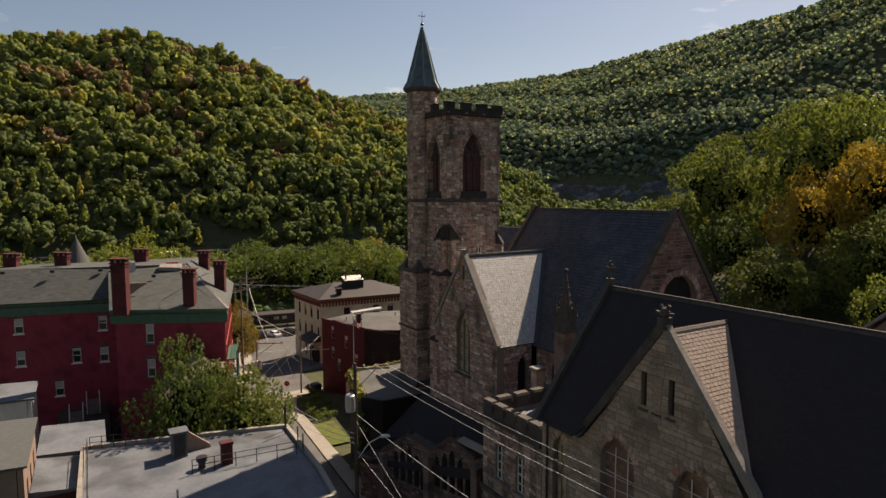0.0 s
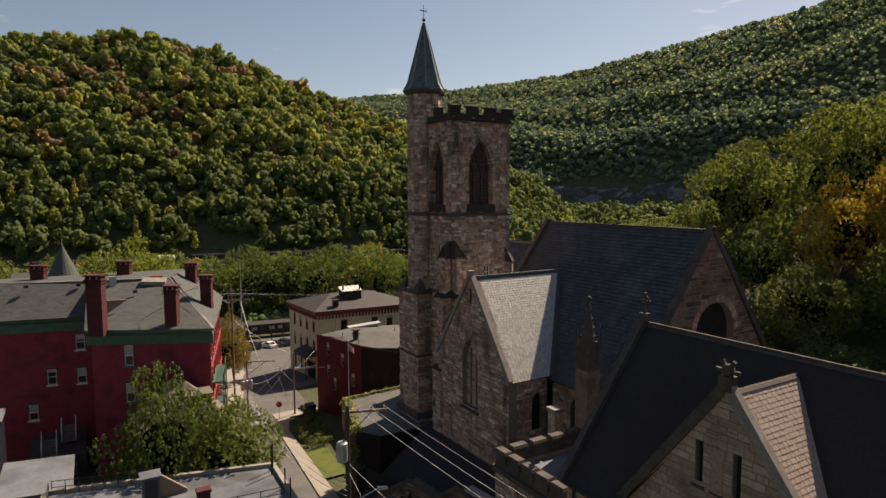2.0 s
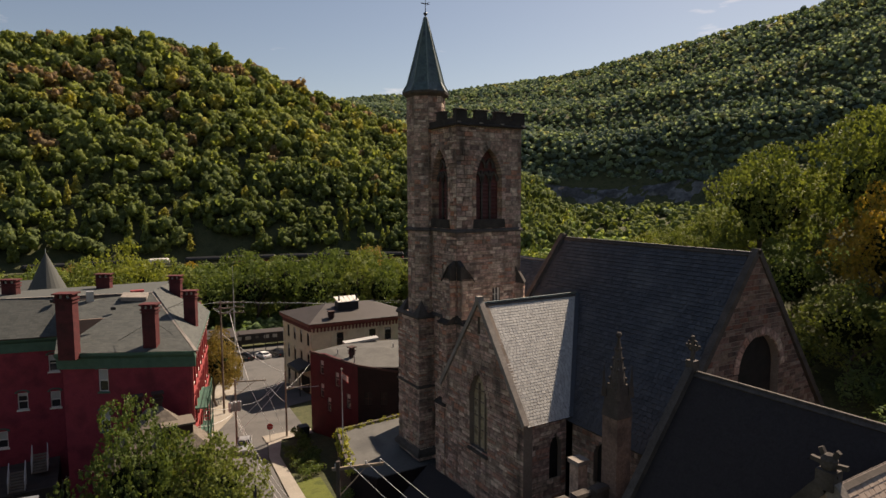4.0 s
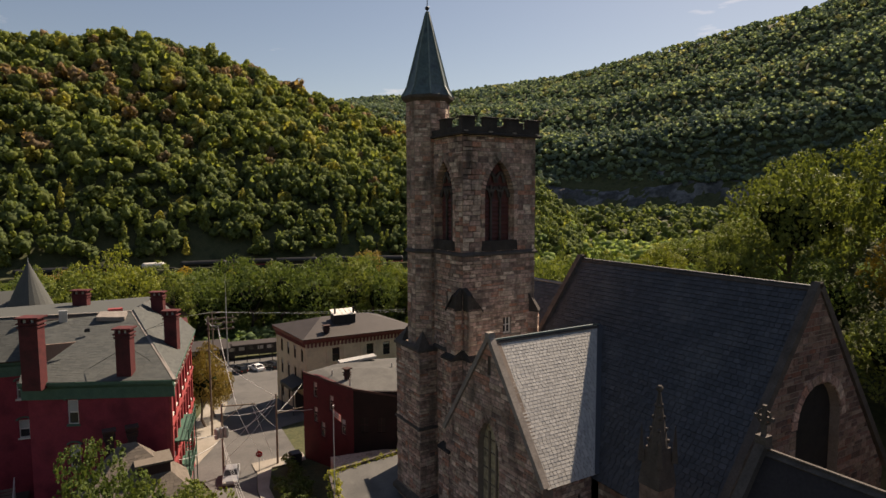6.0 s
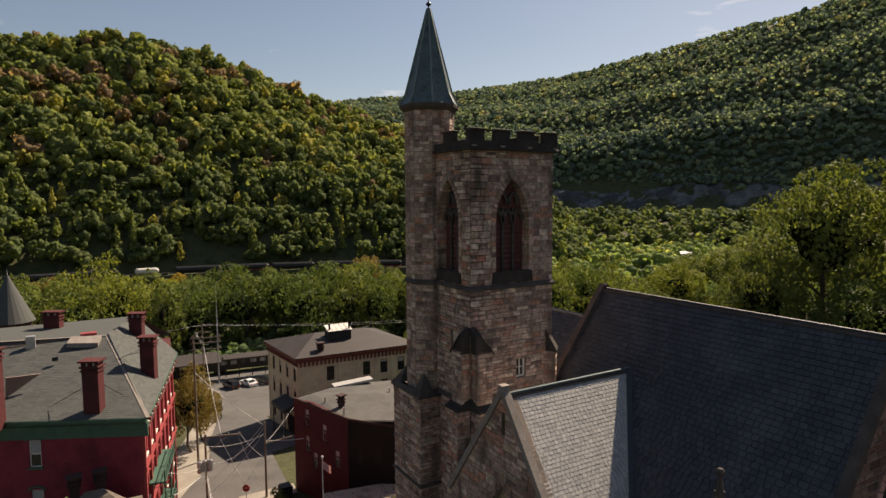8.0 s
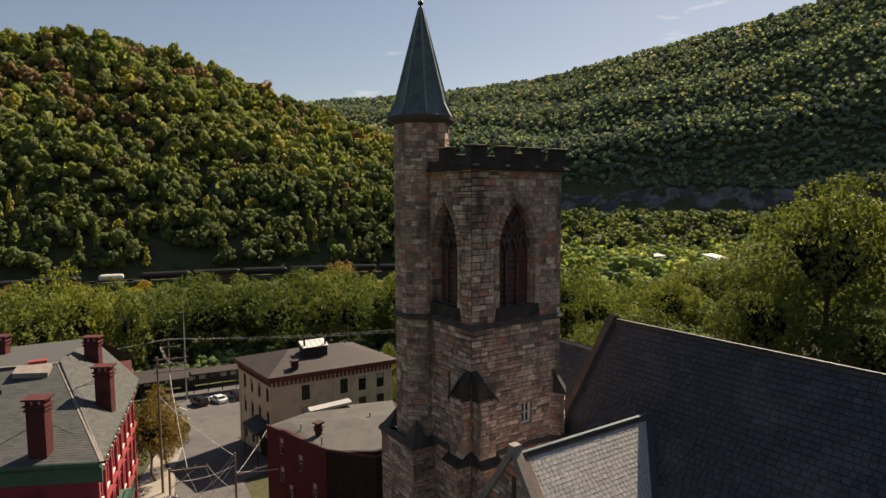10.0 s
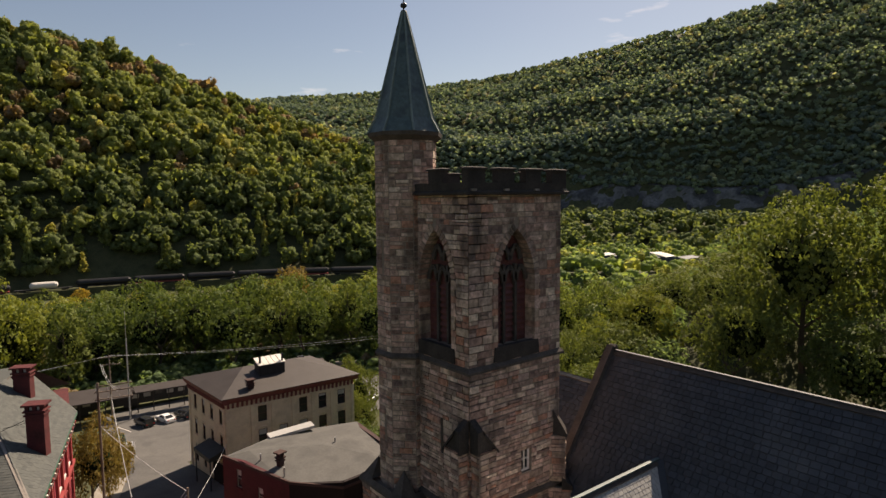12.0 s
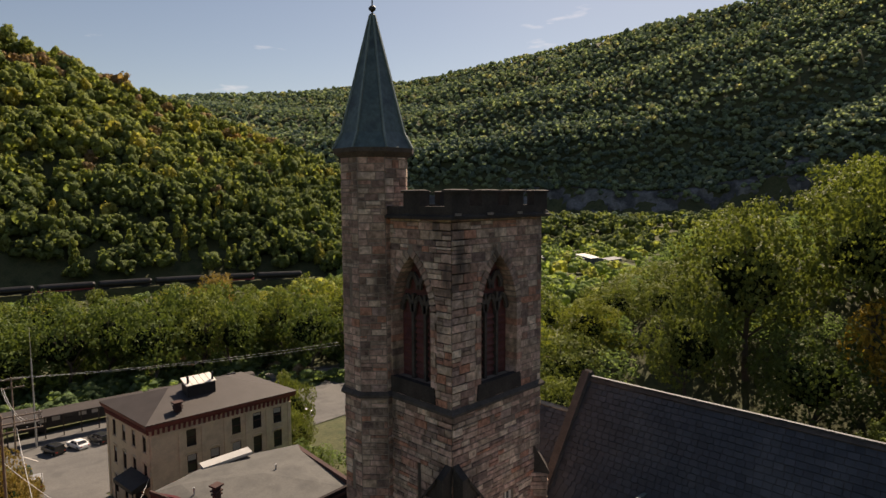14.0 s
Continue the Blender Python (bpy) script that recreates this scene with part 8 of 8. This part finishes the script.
def garden_stair(x, y, z):
    """A short timber stair with white rails on both sides."""
    st = thing("garden_stair", "white-railed wooden stair in the back yard", "stair", "garden stairs", at=(x, y, z))
    for k in range(7):
        part("step", Geo().box(x, x + 1.3, y + k * 0.32, y + 0.35 + k * 0.32, z + k * 0.19, z + 0.12 + k * 0.19), "wood", st)
    for u in (x - 0.05, x + 1.35):
        part("rail", Geo().beam((u, y, z + 1.05), (u, y + 2.2, z + 2.3), 0.08, 0.1), "white_trim", st)
        for k in range(5):
            part("baluster", Geo().beam((u, y + 0.1 + k * 0.5, z), (u, y + 0.1 + k * 0.5, z + 1.1 + k * 0.28), 0.07), "white_trim", st)


garden_stair(-31.6, 33.5, -6.8)
garden_stair(-29.8, 36.5, -6.4)
yard_deck = thing("garden_deck", "low timber deck behind the hotel yard", "deck", at=(-30, 38, -7))
part("platform", Geo().box(-33, -27.5, 33.2, 41.5, -9.4, -6.85), "dark_wood", yard_deck)

# ---- vehicles ----
for nm, cols, rg in (("car_white", [(0.75, 0.75, 0.74), (0.8, 0.8, 0.79)], 0.25), ("car_black", [(0.018, 0.018, 0.02), (0.025, 0.025, 0.027)], 0.2), ("car_silver", [(0.24, 0.245, 0.255), (0.29, 0.29, 0.30)], 0.28), ("car_blue", [(0.05, 0.09, 0.16), (0.06, 0.11, 0.19)], 0.25), ("car_green", [(0.02, 0.05, 0.035), (0.03, 0.06, 0.04)], 0.25)):
    M[nm] = make_mat(nm, cols, rg, s1=0.5, s2=3, grain=0.08, bump=0, spec=0.6)
M["tyre"] = make_mat("tyre_rubber", [(0.02, 0.02, 0.02), (0.03, 0.03, 0.03)], 0.9, s1=3, grain=0.2, bump=0)
M["tail_light"] = make_mat("tail_light_red", [(0.4, 0.02, 0.02), (0.45, 0.03, 0.03)], 0.25, s1=3, grain=0.1, bump=0)
PROFILES = {
    "sedan": ([(-2.3, 0.35), (2.25, 0.35), (2.35, 0.62), (2.2, 0.84), (1.1, 0.98), (-1.5, 1.0), (-2.25, 0.94), (-2.35, 0.65)], [(1.05, 0.96), (0.35, 1.42), (-0.95, 1.44), (-1.65, 0.99)], 1.78),
    "suv": ([(-2.3, 0.4), (2.3, 0.4), (2.38, 0.75), (2.25, 1.02), (1.15, 1.12), (-2.25, 1.15), (-2.35, 0.75)], [(1.1, 1.1), (0.5, 1.74), (-2.0, 1.78), (-2.25, 1.13)], 1.88),
}


def vehicle(kind, paint, label, x, y, heading, z=None):
    """A car with body, cabin glass, wheels and lights, nose along its heading in degrees."""
    body, cab, w = PROFILES[kind]
    z = float(street(y)) + 0.04 if z is None else z
    c = thing("car", label, "car", "parked cars", at=(0, 0, 0))
    g = Geo()
    ins = 0.08
    o = len(g.v)
    n = len(body)
    for yy, k in ((-w / 2, 1), (-w / 2 + ins, 0), (w / 2 - ins, 0), (w / 2, 1)):
        for px, pz in body:
            g.v.append((px * (0.985 if k else 1.0), yy, pz - (0.04 if k and pz > 0.6 else 0)))
    for r in range(3):
        g.f += [(r * n + i, r * n + (i + 1) % n, (r + 1) * n + (i + 1) % n, (r + 1) * n + i) for i in range(n)]
    g.f += [tuple(reversed(range(n))), tuple(range(3 * n, 4 * n))]
    bd = part("body", g, paint, c)
    t = 0.16
    lo, hi = w / 2 - 0.06, w / 2 - 0.06 - t
    a, b, d, e = cab
    g = Geo().add([(a[0], -lo, a[1]), (b[0], -hi, b[1]), (d[0], -hi, d[1]), (e[0], -lo, e[1]), (a[0], lo, a[1]), (b[0], hi, b[1]), (d[0], hi, d[1]), (e[0], lo, e[1])], [(0, 1, 2, 3), (7, 6, 5, 4), (0, 4, 5, 1), (1, 5, 6, 2), (2, 6, 7, 3)])
    part("cabin_glass", g, "glass", bd)
    g = Geo().hexa([(b[0] + 0.05, -hi - 0.02, b[1] - 0.02), (b[0] + 0.05, hi + 0.02, b[1] - 0.02), (d[0] - 0.05, hi + 0.02, d[1] - 0.02), (d[0] - 0.05, -hi - 0.02, d[1] - 0.02)],
                   [(b[0] - 0.08, -hi + 0.1, b[1] + 0.05), (b[0] - 0.08, hi - 0.1, b[1] + 0.05), (d[0] + 0.08, hi - 0.1, d[1] + 0.05), (d[0] + 0.08, -hi + 0.1, d[1] + 0.05)])
    part("roof_panel", g, paint, bd)
    for s in (-1, 1):
        for p, q in ((a, b), (d, e), (((a[0] + e[0]) / 2, (a[1] + e[1]) / 2), ((b[0] + d[0]) / 2, b[1]))):
            part("pillar", Geo().beam((p[0], s * (lo + 0.005 if p in (a, e) or p[1] < 1.2 else hi + 0.01), p[1]), (q[0], s * (lo + 0.005 if q in (a, e) else hi + 0.01), q[1]), 0.08, 0.05), paint, bd)
        part("headlight", Geo().box(2.18, 2.33, s * 0.62 - 0.2, s * 0.62 + 0.2, 0.64, 0.78), "white_trim", bd)
        part("tail_light", Geo().box(-2.36, -2.22, s * 0.66 - 0.16, s * 0.66 + 0.16, 0.72, 0.88), "tail_light", bd)
    for px in (-1.42, 1.42):
        for s in (-1, 1):
            wl = part("wheel", Geo().tube((px, s * (w / 2 - 0.2), 0.34), (px, s * (w / 2 + 0.02), 0.34), 0.34, 0.34, 14), "tyre", c)
            part("rim", Geo().tube((px, s * (w / 2 + 0.0), 0.34), (px, s * (w / 2 + 0.035), 0.34), 0.21, 0.2, 10), "metal", wl)
    c.location = (x, y, z)
    c.rotation_euler = (0, 0, radians(heading))
    return c


vehicle("suv", "car_black", "black sport utility vehicle parked in the lot", 6.6, 101.6, 104)
vehicle("sedan", "car_white", "white sedan parked in the lot", 10.2, 101.2, 104)
vehicle("suv", "car_black", "black sport utility vehicle parked in the lot", 13.6, 101.0, 104)
vehicle("suv", "car_silver", "silver minivan parked along the kerb", 1.1, 86.5, 80)
vehicle("sedan", "car_silver", "silver sedan waiting at the corner", -7.6, 39.3, 255)
vehicle("sedan", "car_green", "dark green sedan parked under the trees", 0.9, 93, 84)
vehicle("sedan", "car_blue", "blue sedan on the riverside road", 24, 130.0, 170, -15.3)
vehicle("suv", "car_black", "dark car on the riverside road", 6, 131.0, 175, -15.3)
vehicle("sedan", "car_silver", "silver car parked behind the cream building", 44, 82, 20, -13.2)

# ---- railway ----
M["coach"] = make_mat("dark_coach_paint", [(0.02, 0.02, 0.022), (0.03, 0.03, 0.032)], 0.4, s1=0.5, s2=4, grain=0.2, bump=0.05)


def coach(x, y, ang):
    c = thing("railway_coach", "black railway passenger coach at the platform", "train car", "station coaches", at=(0, 0, 0))
    part("body", Geo().box(-11, 11, -1.4, 1.4, 0.9, 3.4), "coach", c)
    part("roof", Geo().extr([(-11, -1.5, 3.4), (-11, 1.5, 3.4), (-11, 1.1, 3.9), (-11, 0, 4.1), (-11, -1.1, 3.9)], (22, 0, 0)), "brown_roof", c)
    for k in range(9):
        part("window", Geo().box(-9.6 + k * 2.2, -8.3 + k * 2.2, -1.44, -1.38, 2.1, 2.95), "blind" if k % 3 else "glass", c)
    for s in (-7.5, 7.5):
        part("bogie", Geo().box(s - 1.4, s + 1.4, -1.0, 1.0, 0.3, 0.9).tube((s - 0.9, -0.9, 0.45), (s - 0.9, 0.9, 0.45), 0.45, 0.45, 12).tube((s + 0.9, -0.9, 0.45), (s + 0.9, 0.9, 0.45), 0.45, 0.45, 12), "black_metal", c)
    c.location, c.rotation_euler = (x, y, -15.25), (0, 0, ang)
    return c


coach(14.5, 115.2, -0.1)
coach(37.5, 112.4, -0.14)
coach(-9.5, 117.4, -0.1)
can1 = thing("platform_canopy", "open station canopy with grey shed roof", "canopy", at=(1, 112, -15))
part("roof", Geo().hexa([(-12, 110.5, -11.0), (6.2, 108.6, -11.0), (6.5, 114.2, -9.9), (-11.7, 116, -9.9)], [(-12, 110.5, -10.8), (6.2, 108.6, -10.8), (6.5, 114.2, -9.7), (-11.7, 116, -9.7)]), "brown_roof", can1)
for k in range(5):
    part("post", Geo().beam((-11.4 + k * 4.3, 111.2 - k * 0.45, -15.2), (-11.4 + k * 4.3, 111.2 - k * 0.45, -10.9), 0.18), "dark_wood", can1)
can2 = thing("platform_canopy", "long station canopy with dark metal roof", "canopy", at=(15, 109, -15))
part("roof", Geo().hexa([(6.8, 109.8, -10.9), (22, 107.8, -10.9), (22.2, 110.4, -10.5), (7.0, 112.6, -10.5)], [(6.8, 109.8, -10.65), (22, 107.8, -10.65), (22.2, 110.4, -10.25), (7.0, 112.6, -10.25)]), "brown_roof", can2)
for k in range(6):
    part("post", Geo().beam((7.4 + k * 2.85, 111.0 - k * 0.38, -15.2), (7.4 + k * 2.85, 111.0 - k * 0.38, -10.7), 0.16), "dark_wood", can2)
wg = 0
for k in range(9):
    az = -3 + k * 4.0
    r = 338
    c = Vector((EYE[0] + r * math.sin(math.radians(az)), EYE[1] + r * math.cos(math.radians(az)), -10.5))
    d = Vector((math.cos(math.radians(az)), -math.sin(math.radians(az)), 0))
    t = thing("freight_wagon", "long dark tank wagon on the far railway" if k != 2 else "white tank wagon on the far railway", "train car", "far train", at=(c.x, c.y, c.z - 1.5))
    hl = 10 if k != 2 else 4
    part("tank", Geo().tube(c - d * hl, c + d * hl, 1.5, 1.5, 12).ball(c - d * hl, 1.5).ball(c + d * hl, 1.5), "coach" if k != 2 else "white_trim", t)
    part("underframe", Geo().beam(c - d * 11 - Vector((0, 0, 1.7)), c + d * 11 - Vector((0, 0, 1.7)), 2.4, 0.4), "red_trim" if k % 3 == 1 else "black_metal", t)
    for s in (-8, 8):
        q = c + d * s - Vector((0, 0, 2.1))
        part("bogie", Geo().beam(q - d * 1.3, q + d * 1.3, 1.8, 0.9), "black_metal", t)
pts = []
for k in range(60):
    az = -30 + k * 1.4
    pts.append((EYE[0] + 338 * math.sin(math.radians(az)), EYE[1] + 338 * math.cos(math.radians(az))))
g = Geo()
for (x0, y0), (x1, y1) in zip(pts, pts[1:]):
    g.hexa([(x0, y0 - 4, -18), (x1, y1 - 4, -18), (x1, y1 + 12, -18), (x0, y0 + 12, -18)], [(x0, y0 - 3, -13.1), (x1, y1 - 3, -13.1), (x1, y1 + 12, -13.1), (x0, y0 + 12, -13.1)])
struct("rail_embankment", g, "ground", "railway embankment at the foot of the hill", "embankment")
# conical turret of a house beyond the hotel
ct = thing("turret_house", "house with tall grey conical turret roof", "house", at=(-31, 108, -16))
part("wall", Geo().tube((-31.1, 108.2, -17), (-31.1, 108.2, 2.6), 3.4, 3.4, 20).box(-40, -31, 106, 118, -17, 1.5), "dark_brick", ct)
part("roof", Geo().tube((-31.1, 108.2, 2.5), (-31.1, 108.2, 11.3), 4.0, 0.1, 24), "grey_roof", ct)
part("roof", Geo().extr([(-40.5, 105.5, 1.5), (-40.5, 118.5, 1.5), (-40.5, 112, 5.5)], (10, 0, 0)), "grey_roof", ct)
part("finial", Geo().tube((-31.1, 108.2, 11.2), (-31.1, 108.2, 12.2), 0.1, 0.03), "metal", ct)
# works yard far down the valley
yard = thing("works_yard", "cluster of low pale sheds far down the valley", "building", at=(330, 215, -17))
ry = random.Random(12)
for k in range(9):
    f = k / 8
    x, y = 318 + 30 * f + ry.uniform(-8, 12), 245 - 55 * f + ry.uniform(-5, 5)
    w, d, h = ry.uniform(5, 11), ry.uniform(4, 7), ry.uniform(3, 5)
    sh = part("shed", Geo().box(x - w, x + w, y - d, y + d, -17.2, -17 + h), "membrane" if k % 3 else "dark_brick", yard)
    part("roof", Geo().extr([(x - w - 0.4, y - d - 0.4, -17 + h), (x - w - 0.4, y + d + 0.4, -17 + h), (x - w - 0.4, y, -16 + h)], (2 * w + 0.8, 0, 0)), "blind" if k % 2 else "membrane", sh)
